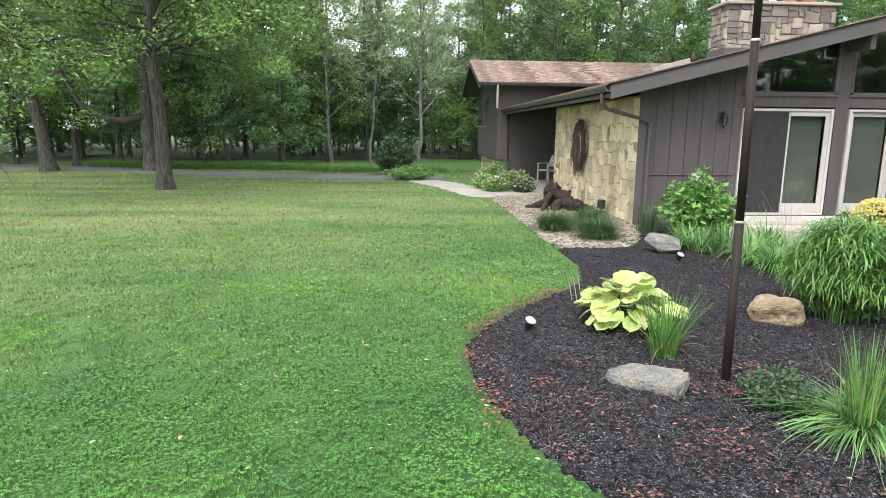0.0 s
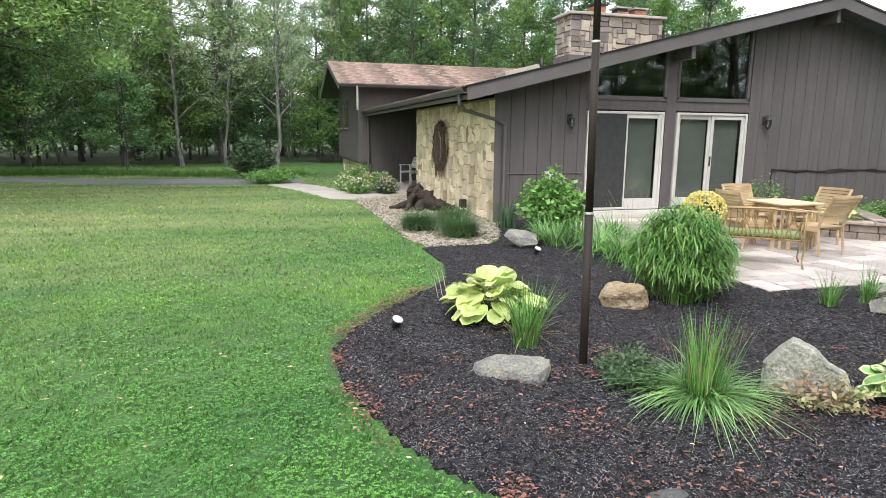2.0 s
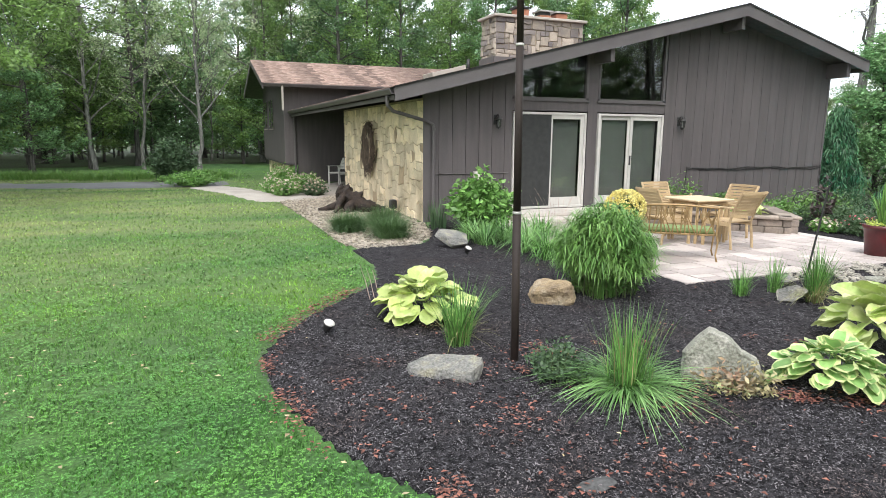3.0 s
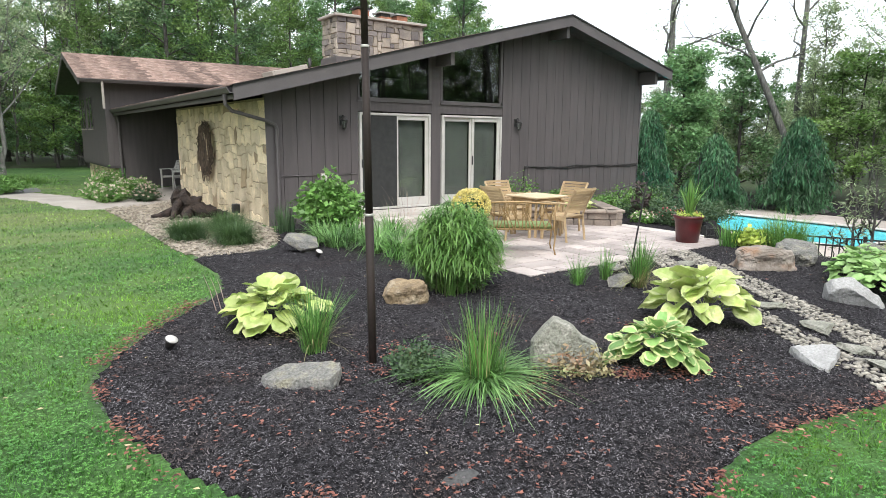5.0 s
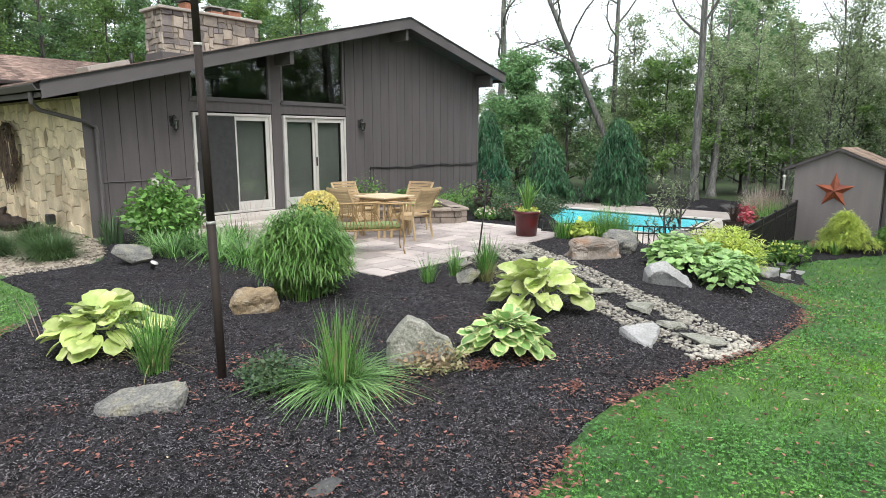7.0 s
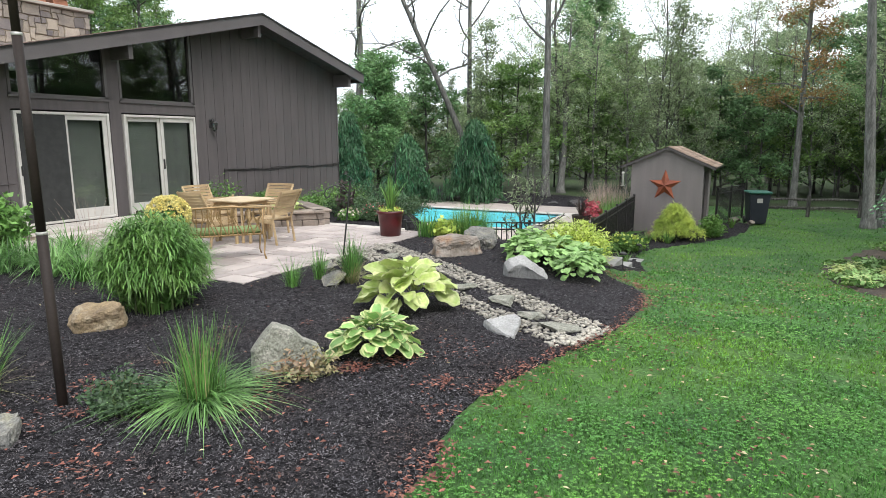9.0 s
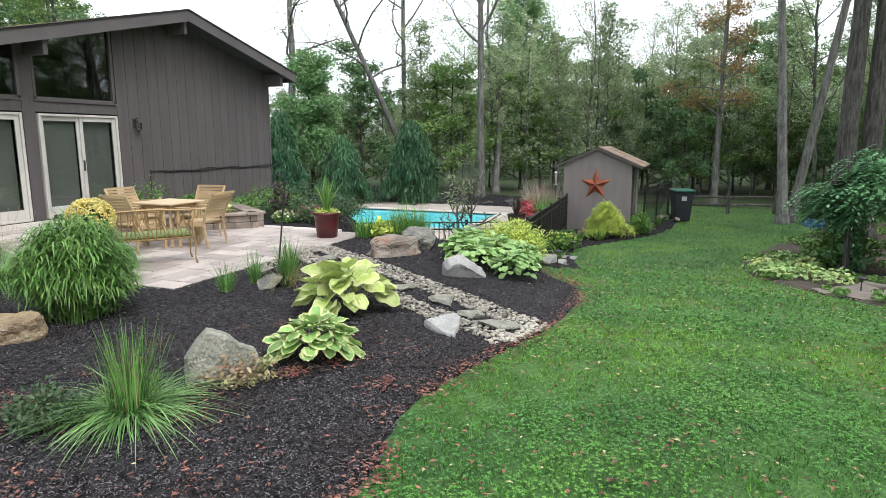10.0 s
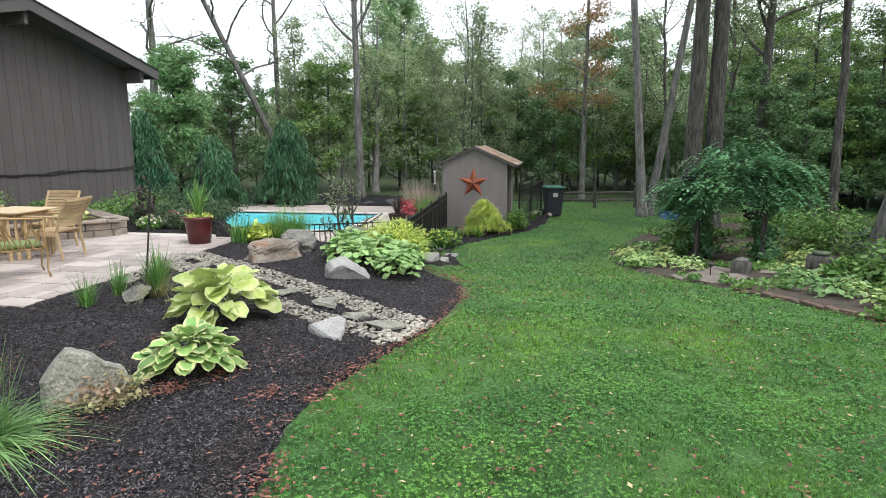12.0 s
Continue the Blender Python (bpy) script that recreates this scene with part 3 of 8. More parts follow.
def stones(polys, parent, material, flat, seed, joint=0.009, depth=(0.014, 0.034), odd=None, odd_share=0.1):
    r = random.Random(seed)
    for poly in polys:
        n = len(poly)
        cu, cv = sum(p[0] for p in poly) / n, sum(p[1] for p in poly) / n
        o = []
        for i, (u, v) in enumerate(poly):
            d = math.hypot(u - cu, v - cv)
            k = max(0.55, 1 - joint * 1.4 / d)
            o.append((cu + (u - cu) * k, cv + (v - cv) * k))
            u2, v2 = poly[(i + 1) % n]
            if math.hypot(u2 - u, v2 - v) > 0.1:
                mu, mv = (u + u2) / 2, (v + v2) / 2
                d = math.hypot(mu - cu, mv - cv)
                k = max(0.5, 1 - joint / d) - r.uniform(0, 0.02)
                o.append((cu + (mu - cu) * k, cv + (mv - cv) * k))
        bm = bmesh.new()
        prism(bm, o, r.uniform(*depth), flat, inset=0.012)
        part("stone", bm, odd if odd and r.random() < odd_share else material, parent)


M_STONE_BROWN = mat("brown_weathered_stone", (0.4, 0.3, 0.19), 0.9, second=(0.3, 0.23, 0.15), scale=6, fine=45, amount=0.3, bump=0.6, bump_dist=0.015, by_object=0.2)
stone_wall = part("stone_wall", boxed((-2.03, 0.02, -0.1), (-1.95, 6.85, 2.5)), M_MORTAR, house, "front wall faced with cream-yellow irregular stone")
stones(ashlar(6.85, 2.46, 0.17, 11, ((1, 2), (2, 2), (1, 1), (2, 1), (3, 2), (3, 1), (2, 2))), stone_wall, M_STONE, lambda u, v, w: Vector((-2.03 - w, u, v)), 4, odd=M_STONE_BROWN)

# porch and far wing
part("porch_wall", boxed((-0.75, 6.85, 0.0), (-0.6, 12.0, 2.5)), M_SIDING, house, "shaded gray siding at the porch")
part("porch_wall", boxed((-2.03, 6.85, 0.0), (-0.6, 6.97, 2.5)), M_SIDING, house)
WX, WY, W_EAVE, W_RIDGE = -3.09, 12.0, 3.56, 4.72


def wing_z(y):
    return W_RIDGE - (W_RIDGE - W_EAVE) / 3.9 * abs(y - 15.3)


bm = bmesh.new()
prism(bm, [(12.0, 0.73), (18.6, 0.73), (18.6, wing_z(18.6) - 0.1), (15.3, W_RIDGE - 0.1), (12.0, wing_z(12.0) - 0.1)], 0.16, lambda u, v, w: Vector((WX + 0.16 - w, u, v)))
wing = part("wing_wall", bm, M_SIDING, house, "upper storey of gray-brown siding")
part("wing_wall", boxed((WX + 0.163, 12.003, 0.73), (-2.602, 12.16, W_EAVE - 0.05)), M_SIDING, house)
part("wing_wall", boxed((-2.6, 12.0, 0.0), (7.0, 12.16, W_EAVE - 0.05)), M_SIDING, house)
part("wing_floor", boxed((WX + 0.02, 12.02, 0.66), (2.0, 18.58, 0.75)), M_SOFFIT, house)
wing_base = part("stone_base", boxed((WX + 0.2, 12.25, -0.1), (WX + 0.32, 18.5, 0.66)), M_MORTAR, house, "low cream stone base under the wing")
stones(ashlar(6.2, 0.74, 0.17, 21, ((1, 2), (2, 2), (1, 1), (2, 1), (3, 1))), wing_base, M_STONE, lambda u, v, w: Vector((WX + 0.2 - w, 12.25 + u, v - 0.08)), 8)
wroof = slab("wing_roof", [(-3.85, 11.4, W_EAVE), (9.0, 11.4, W_EAVE), (9.0, 15.3, W_RIDGE), (-3.85, 15.3, W_RIDGE)], 0.14, M_SOFFIT, house, "brown shingled gable roof")
slab("wing_roof", [(-3.85, 15.3, W_RIDGE), (9.0, 15.3, W_RIDGE), (9.0, 19.2, W_EAVE), (-3.85, 19.2, W_EAVE)], 0.14, M_SOFFIT, house)
shingle_courses((-3.9, 11.33, W_EAVE + 0.0), (1, 0, 0), (0, 3.9, W_RIDGE - W_EAVE), 12.0, 4.1, 0.16, 0.3, rng, wroof, M_SHINGLE)
for y0, y1 in ((11.4, 15.3), (15.3, 19.2)):
    bm = bmesh.new()
    prism(bm, [(y0, wing_z(y0) + 0.02), (y1, wing_z(y1) + 0.02), (y1, wing_z(y1) - 0.2), (y0, wing_z(y0) - 0.2)], 0.04, lambda u, v, w: Vector((-3.84 - w, u, v)))
    part("rake_board", bm, M_TRIM, house)
part("roof_beam", boxed((-3.75, 15.2, 4.2), (WX, 15.4, W_RIDGE - 0.15)), M_TRIM, house)
for wy in (14.9, 16.9):
    w = thing("narrow_window", "pair of narrow dark upright window panes", "window", "wing windows", "structure", pose(WX, wy, 2.0))
    for k in (0, 0.75):
        part("window_frame", boxed((-0.03, k - 0.06, 0), (0.02, k + 0.44, 1.2)), M_TRIM, w)
        g = part("pane", boxed((-0.045, k, 0.05), (-0.035, k + 0.38, 1.15)), M_GLASS, w)
        # dark sheet close behind the pane, standing in for the unlit room
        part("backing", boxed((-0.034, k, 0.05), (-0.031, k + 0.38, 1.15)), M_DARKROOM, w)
        part("window_sill", boxed((-0.07, k - 0.06, -0.03), (-0.02, k + 0.44, 0.0)), M_CONCRETE, w)


# gutters and downspouts
def gutter(a, b, parent):
    a, b = Vector(a), Vector(b)
    d = (b - a).normalized()
    side = Vector((d.y, -d.x, 0))
    bm = bmesh.new()
    prof = [(0, 0), (0.0, -0.1), (0.07, -0.1), (0.12, -0.02), (0.12, 0.0), (0.105, 0.0), (0.1, -0.02), (0.06, -0.085), (0.012, -0.085), (0.012, 0)]
    rows = [[bm.verts.new(p + side * u + Vector((0, 0, v))) for u, v in prof] for p in (a, b)]
    for i in range(len(prof)):
        j = (i + 1) % len(prof)
        bm.faces.new((rows[0][i], rows[0][j], rows[1][j], rows[1][i]))
    bm.faces.new(rows[0][::-1])
    bm.faces.new(rows[1])
    return part("gutter", bm, M_TRIM, parent, "dark metal eaves gutter")


gutter((L_EAVE, 12.0, roof_z(L_EAVE) - 0.02), (L_EAVE, EAVE_Y, roof_z(L_EAVE) - 0.02), house)
part("eave_board", boxed((L_EAVE, EAVE_Y, roof_z(L_EAVE) - 0.22), (L_EAVE + 0.03, 12.0, roof_z(L_EAVE) - 0.02)), M_TRIM, house)
gutter((-3.85, 11.4, W_EAVE - 0.01), (9.0, 11.4, W_EAVE - 0.01), house)


def downspout(pts, w=0.036, mats=None):
    bm = bmesh.new()
    tube(bm, pts, w, 8)
    return part("downspout", bm, mats or M_TRIM, house, "rectangular gray downspout")


downspout([(L_EAVE - 0.05, -0.35, 2.5), (L_EAVE - 0.04, -0.34, 2.33), (L_EAVE + 0.1, -0.25, 2.22), (-2.05, -0.1, 2.06), (-1.86, -0.07, 1.98), (-1.84, -0.065, 1.9), (-1.84, -0.065, 0.1)])
downspout([(-3.2, 11.35, 3.48), (-3.2, 11.35, 2.62)], 0.04, M_CONCRETE)
downspout([(-2.75, 11.9, 2.45), (-2.72, 11.93, 2.2), (-2.72, 11.93, 0.1)], 0.04)

# chimney
chimney = thing("chimney", "broad stone chimney with a slab cap and clay flues", "chimney", kind="structure", at=pose(2.28, 5.5, 0))
CW, CD, CB, CT = 3.06, 1.0, 3.6, 5.27
core = part("chimney_stack", boxed((0.03, 0.03, CB), (CW - 0.03, CD, CT)), M_MORTAR, chimney, "tan and gray mortared stone stack")
stones(ashlar(CW, CT - CB, 0.15, 31, ((1, 1), (2, 1), (2, 2), (1, 2), (3, 1), (3, 2)), 0.17), core, M_CHIM, lambda u, v, w: Vector((u, 0.03 - w, CB + v)), 5, depth=(0.02, 0.06), odd=M_CHIM_DARK, odd_share=0.35)
stones(ashlar(CD, CT - CB, 0.15, 33, ((1, 1), (2, 1), (2, 2), (1, 2), (3, 1)), 0.17), core, M_CHIM, lambda u, v, w: Vector((0.03 - w, CD - u, CB + v)), 6, depth=(0.02, 0.06), odd=M_CHIM_DARK, odd_share=0.12)
part("cap", boxed((-0.1, -0.1, CT), (CW + 0.1, CD + 0.1, CT + 0.08), 0.015), M_CONCRETE, chimney, "weathered gray stone cap slab")
for k, (fx, h) in enumerate(((1.08, 0.24), (1.87, 0.12), (2.47, 0.2))):
    f = part("flue", boxed((fx - 0.2, 0.3, CT + 0.08), (fx + 0.2, 0.7, CT + 0.1 + h), 0.01), mat("clay_flue", (0.35, 0.15, 0.09), 0.9, fine=40, amount=0.2), chimney, "orange clay flue")
    part("flue_cap", boxed((fx - 0.25, 0.25, CT + 0.32 + (0.05 if k == 0 else 0)), (fx + 0.25, 0.75, CT + 0.36 + (0.05 if k == 0 else 0))), M_STEEL if k else M_BLACK, f)
    part("flue_screen", boxed((fx - 0.17, 0.33, CT + 0.1 + h), (fx + 0.17, 0.67, CT + 0.32)), M_BLACK, f)
part("flashing", boxed((-0.06, -0.05, CB), (CW + 0.05, CD, roof_z(2.28) + 0.2)), M_TRIM, chimney)

# roof light and vent pipe beside the chimney
skylight = thing("roof_skylight", "low metal-framed skylight on the roof", "skylight", kind="structure", at=pose(0.85, 6.0, roof_z(0.85) + 0.02, 0, -math.degrees(math.atan(SLOPE)), 0))
for lo, hi in (((-0.55, -0.4, 0), (-0.48, 0.4, 0.13)), ((0.48, -0.4, 0), (0.55, 0.4, 0.13)), ((-0.48, -0.4, 0), (0.48, -0.33, 0.13)), ((-0.48, 0.33, 0), (0.48, 0.4, 0.13))):
    part("skylight_frame", boxed(lo, hi, 0.01), M_CONCRETE, skylight)
part("pane", boxed((-0.48, -0.33, 0.1), (0.48, 0.33, 0.115)), M_GLASS, skylight, "gray glass")
bm = bmesh.new()
lathe(bm, [(0.05, -0.1), (0.05, 0.3), (0.035, 0.3)], 14)
vent = thing("vent_pipe", "dark plumbing vent pipe on the roof", "vent pipe", kind="structure", at=pose(1.62, 6.0, roof_z(1.62)))
part("pipe", bm, M_BLACK, vent, "", True)

# ---- patio of ashlar pavers ----
patio = tagged(new("patio", bm_mesh("patio", boxed((-1.05, -6.38, -0.2), (3.8, -0.02, 0.008)), M_JOINT)), "patio of pinkish gray stone pavers", "patio", kind="structure")
r = random.Random(8)
U = 0.165
nx, ny = int(4.8 / U), int(6.3 / U)
taken = set()
PAVER_SIZES = [(3, 2), (2, 2), (4, 2), (3, 2), (2, 3), (2, 1), (3, 3)]
paver_mesh = {}
for j in range(ny):
    for i in range(nx):
        if (i, j) in taken:
            continue
        opts = PAVER_SIZES[:]
        r.shuffle(opts)
        for w, h in opts + [(1, 1)]:
            c = [(i + a, j + b) for a in range(w) for b in range(h)]
            if all(q not in taken and q[0] < nx and q[1] < ny for q in c):
                break
        taken.update(c)
        if (w, h) not in paver_mesh:
            bm = boxed((0.011, 0.011, -0.008), (w * U - 0.011, h * U - 0.011, 0.034), 0.006)
            paver_mesh[w, h] = bm_mesh("paver", bm, M_PAVER)
        p = part("paver", paver_mesh[w, h], None, patio)
        p.location = (-1.02 + i * U, -6.36 + j * U, 0.012 + r.uniform(-0.002, 0.003))
# slabs at the patio's edge above the pool
edge = thing("patio_step", "pale stone edging slabs at the patio's rim", "step", kind="structure")
for k in range(4):
    part("slab", boxed((3.82, -5.6 + k * 0.55, -0.15), (4.1, -5.06 + k * 0.55, 0.03), 0.01), M_COPING, edge)
# stone steps below the doors
for x0, x1, y0, z1 in ((-0.35, 4.2, -0.75, 0.19), (-0.2, 4.4, -1.15, 0.11)):
    s = thing("door_step", "flat stone step below the patio doors", "step", "door steps", "structure")
    n = 5
    for k in range(n):
        a, b = x0 + (x1 - x0) * k / n, x0 + (x1 - x0) * (k + 1) / n
        part("slab", boxed((a + 0.005, y0, z1 - 0.08), (b - 0.005, -0.06, z1), 0.01), M_COPING, s)
        part("riser", boxed((a + 0.01, y0 + 0.04, 0.0), (b - 0.01, -0.06, z1 - 0.08)), M_CHIM, s)

# ---- pool ----
px0, py0, px1, py1 = POOL
pool = thing("swimming_pool", "rectangular in-ground pool with turquoise water", "swimming pool", kind="structure")
bm = bmesh.new()
box(bm, (px0, py0, -2.4), (px1, py1, -2.3))
for lo, hi in (((px0 - 0.1, py0 - 0.1, -2.4), (px0, py1 + 0.1, -0.96)), ((px1, py0 - 0.1, -2.4), (px1 + 0.1, py1 + 0.1, -0.96)), ((px0, py0 - 0.1, -2.4), (px1, py0, -0.96)), ((px0, py1, -2.4), (px1, py1 + 0.1, -0.96))):
    box(bm, lo, hi)
part("basin", bm, M_WATER_LINER, pool, "turquoise pool liner")
M_WATER = glass_mat("pool_water", (0.8, 0.98, 0.99), 0.06, 0.02)
M_WATER.node_tree.nodes["Math"].inputs[1].default_value = 9
bm = bmesh.new()
bmesh.ops.create_grid(bm, x_segments=40, y_segments=80, size=0.5)
for v in bm.verts:
    v.co = Vector((px0 + (v.co.x + 0.5) * (px1 - px0), py0 + (v.co.y + 0.5) * (py1 - py0), -1.0 + 0.006 * noise.noise(v.co * 22)))
water = part("water", bm, M_WATER, pool, "clear turquoise water", True)
water.visible_shadow = False
for lo, hi in (((px0 - 0.35, py0 - 0.35, -1.02), (px0, py1 + 0.35, -0.92)), ((px1, py0 - 0.35, -1.02), (px1 + 0.35, py1 + 0.35, -0.92)), ((px0, py0 - 0.35, -1.02), (px1, py0, -0.92)), ((px0, py1, -1.02), (px1, py1 + 0.35, -0.92))):
    part("coping", boxed(lo, hi, 0.015), M_COPING, pool, "pale bullnose coping")
deck = thing("pool_deck", "broad concrete deck round the pool", "deck", kind="structure")
for lo, hi in (((8.4, -7.6, -1.1), (px0 - 0.352, 8.6, -0.93)), ((px1 + 0.352, -7.6, -1.1), (18.2, 8.6, -0.93)), ((px0 - 0.35, -7.6, -1.1), (px1 + 0.35, py0 - 0.352, -0.93)), ((px0 - 0.35, py1 + 0.352, -1.1), (px1 + 0.35, 8.6, -0.93))):
    part("slab", boxed(lo, hi), M_DECK, deck)
ledge = thing("pool_ledge", "pale stepped sitting ledge at the pool's end", "ledge", kind="structure")
part("slab", boxed((16.3, -7.4, -0.95), (18.0, -5.9, -0.75), 0.02), M_COPING, ledge)


# ---- trees ----
def leaf_cloud(centres, radii, per, size, rng, flat=0.6, droop=0.0, cards=1.0):
    """Many small leaf-shaped faces scattered about clump centres; returns vertices and faces."""
    c = np.repeat(np.asarray(centres, float), per, 0)
    rad = np.repeat(np.asarray(radii, float), per)
    n = len(c)
    d = rng.normal(size=(n, 3))
    d /= np.linalg.norm(d, axis=1, keepdims=True)
    d *= (rng.random(n) ** 0.45 * rad)[:, None]
    d[:, 2] *= flat
    c = c + d
    c[:, 2] -= droop * (d[:, 0] ** 2 + d[:, 1] ** 2)
    s = size * rng.uniform(0.6, 1.35, n)
    a = rng.normal(size=(n, 3))
    a[:, 2] *= 0.6
    a /= np.linalg.norm(a, axis=1, keepdims=True)
    b = np.cross(a, rng.normal(size=(n, 3)) + np.array([0, 0, 0.8]))
    b /= np.linalg.norm(b, axis=1, keepdims=True)
    a, b = a * s[:, None], b * (s * 0.42 * cards)[:, None]
    v = np.stack([c - a, c - a * 0.05 + b, c + a, c - a * 0.05 - b], 1).reshape(-1, 3)
    return v, np.arange(4 * n).reshape(n, 4)


def grow(rng, height_m, girth, limb_girth=0.45, lean=(0, 0), spread=0.35, limbs=14, bare_to=0.3, wobble=0.02, twigs=3, limb_up=0.5, sag=0.03, low=1.0):
    """Bark tubes and the ends of twigs of a broadleaf tree standing at the origin."""
    bm = bmesh.new()
    tips = []
    ts = [0.0, 0.008, 0.02, 0.045, 0.09] + [0.09 + 0.91 * k / 12 for k in range(1, 13)]
    n = len(ts) - 1
    pts, rad = [], []
    ox = oy = 0.0
    for i, t in enumerate(ts):
        dt = t - ts[i - 1] if i else 0.0
        ox += rng.normal(0, wobble * height_m * math.sqrt(dt / 9))
        oy += rng.normal(0, wobble * height_m * math.sqrt(dt / 9))
        pts.append(Vector((ox + lean[0] * t * height_m, oy + lean[1] * t * height_m, t * height_m)))
        flare = 1.0 + 0.75 * math.exp(-t * height_m / 0.28)
        rad.append(girth * flare * (1 - 0.86 * t) + 0.012)
    pts[0].z -= 0.25
    tube(bm, pts, rad, 10)
    for k in range(limbs):
        t = bare_to + (1 - bare_to) * ((k + rng.random()) / limbs) ** low * 0.97
        i = max(k_ for k_ in range(n) if ts[k_] <= t)
        p = pts[i].lerp(pts[i + 1], (t - ts[i]) / (ts[i + 1] - ts[i]))
        az = k * 2.4 + rng.uniform(-0.5, 0.5)
        ln = spread * height_m * (1.15 - 0.75 * t) * rng.uniform(0.7, 1.25)
        r0 = rad[i] * limb_girth
        up = limb_up * rng.uniform(0.5, 1.4)
        q, lp, lr = p.copy(), [p.copy()], [r0]
        d = Vector((math.cos(az), math.sin(az), up)).normalized()
        for s in range(5):
            d = (d + Vector(rng.normal(0, 0.16, 3)) + Vector((0, 0, sag))).normalized()
            q = q + d * ln / 5
            lp.append(q.copy())
            lr.append(r0 * (1 - (s + 1) / 5.6) + 0.006)
        tube(bm, lp, lr, 5, cap=False)
        for w in range(twigs):
            s = rng.integers(2, 6)
            a = lp[s]
            e = Vector(rng.normal(0, 0.6, 3)) + d + Vector((0, 0, 0.2))
            e = a + e.normalized() * ln * rng.uniform(0.18, 0.4)
            tube(bm, [a, a.lerp(e, 0.5) + Vector(rng.normal(0, 0.03, 3)) * ln, e], [lr[s] * 0.6 + 0.004, 0.01, 0.005], 4, cap=False)
            tips.append(e)
        tips += lp[2:]
    return bm, np.array([tuple(p) for p in tips])


def broadleaf(name, seed, h, girth, leaf_mat, bark, label, density=90, clump=0.9, leaf=0.13, group="", keep=1.0, **kw):
    rng = np.random.default_rng(seed)
    bm, tips = grow(rng, h, girth, **kw)
    tree = thing(name, label, "tree", group)
    part("trunk", bm, bark, tree, "", True)
    if keep < 1:
        tips = tips[rng.random(len(tips)) < keep]
    v, f = leaf_cloud(tips, clump * rng.uniform(0.6, 1.25, len(tips)), density, leaf, rng)
    part("crown", from_arrays("crown", v, f, leaf_mat), None, tree)
    return tree


def put(ob, x, y, turn=0.0, size=1.0, dz=0.0, lean=0.0):
    ob.matrix_basis = pose(x, y, hz(x, y) + dz, lean, 0, turn)
    ob.scale = (size, size, size)
    return ob


def again(ob, x, y, turn, size=1.0, dz=0.0):
    c = copy_thing(ob, pose(x, y, hz(x, y) + dz, 0, 0, turn))
    c.scale = (size, size, size)
    return c


rr = random.Random(17)
# kinds of woodland trees, first of each standing in the woods
tall_a = broadleaf("woodland_tree", 1, 17, 0.15, M_LEAF_DARK, M_BARK, "slender dark-trunked woodland tree in green leaf", 52, 0.7, 0.1, "woodland trees", bare_to=0.3, spread=0.17, limbs=30)
tall_b = broadleaf("woodland_tree", 2, 15, 0.13, M_LEAF, M_BARK, "young woodland tree with fresh green leaves", 52, 0.7, 0.1, "woodland trees", bare_to=0.12, spread=0.21, limbs=32, limb_up=0.35)
tall_c = broadleaf("woodland_tree", 3, 18, 0.13, M_LEAF_PALE, M_BARK_PALE, "thinly leaved pale-barked woodland tree", 46, 0.6, 0.085, "woodland trees", bare_to=0.16, spread=0.3, limbs=26, wobble=0.05, limb_up=0.8)
under = broadleaf("understory_tree", 4, 6.5, 0.07, M_LEAF, M_BARK, "bushy young understory tree", 50, 0.55, 0.1, "understory trees", bare_to=0.08, spread=0.32, limbs=18, limb_up=0.25)
under_d = broadleaf("understory_tree", 5, 7.5, 0.08, M_LEAF_DARK, M_BARK, "shady dark green understory tree", 54, 0.6, 0.11, "understory trees", bare_to=0.06, spread=0.32, limbs=18, limb_up=0.25)
sapling = broadleaf("sapling", 8, 8.5, 0.05, M_LEAF_PALE, M_BARK_PALE, "wispy pale green sapling", 26, 0.42, 0.075, "saplings", bare_to=0.04, spread=0.28, limbs=28, limb_up=1.1, twigs=4, wobble=0.06)
slim = broadleaf("slim_tree", 9, 13, 0.09, M_LEAF_PALE, M_BARK_PALE, "slim pale-trunked tree with sparse leaves", 18, 0.5, 0.075, "slim trees", bare_to=0.22, spread=0.3, limbs=22, limb_up=1.0, twigs=5, wobble=0.06)
bare = broadleaf("bare_tree", 6, 16, 0.24, M_LEAF_PALE, M_BARK_PALE, "half-bare gray tree with arching limbs", 14, 0.7, 0.06, "bare trees", bare_to=0.3, spread=0.3, limbs=16, twigs=6, limb_up=0.7)
for ob, (x, y) in ((tall_a, (-14, 30)), (tall_b, (-9, 27)), (tall_c, (-2, 30)), (under, (-11, 24)), (under_d, (24, 5)), (bare, (22, 8)), (sapling, (25, 2)), (slim, (26, -2))):
    put(ob, x, y, rr.uniform(0, 360))
CAM = (-6.5, -12.0)


def around(bearing, dist):
    """A place by bearing (degrees clockwise from +y) and distance from the lawn's middle."""
    a = radians(bearing)
    return CAM[0] + dist * math.sin(a), CAM[1] + dist * math.cos(a)


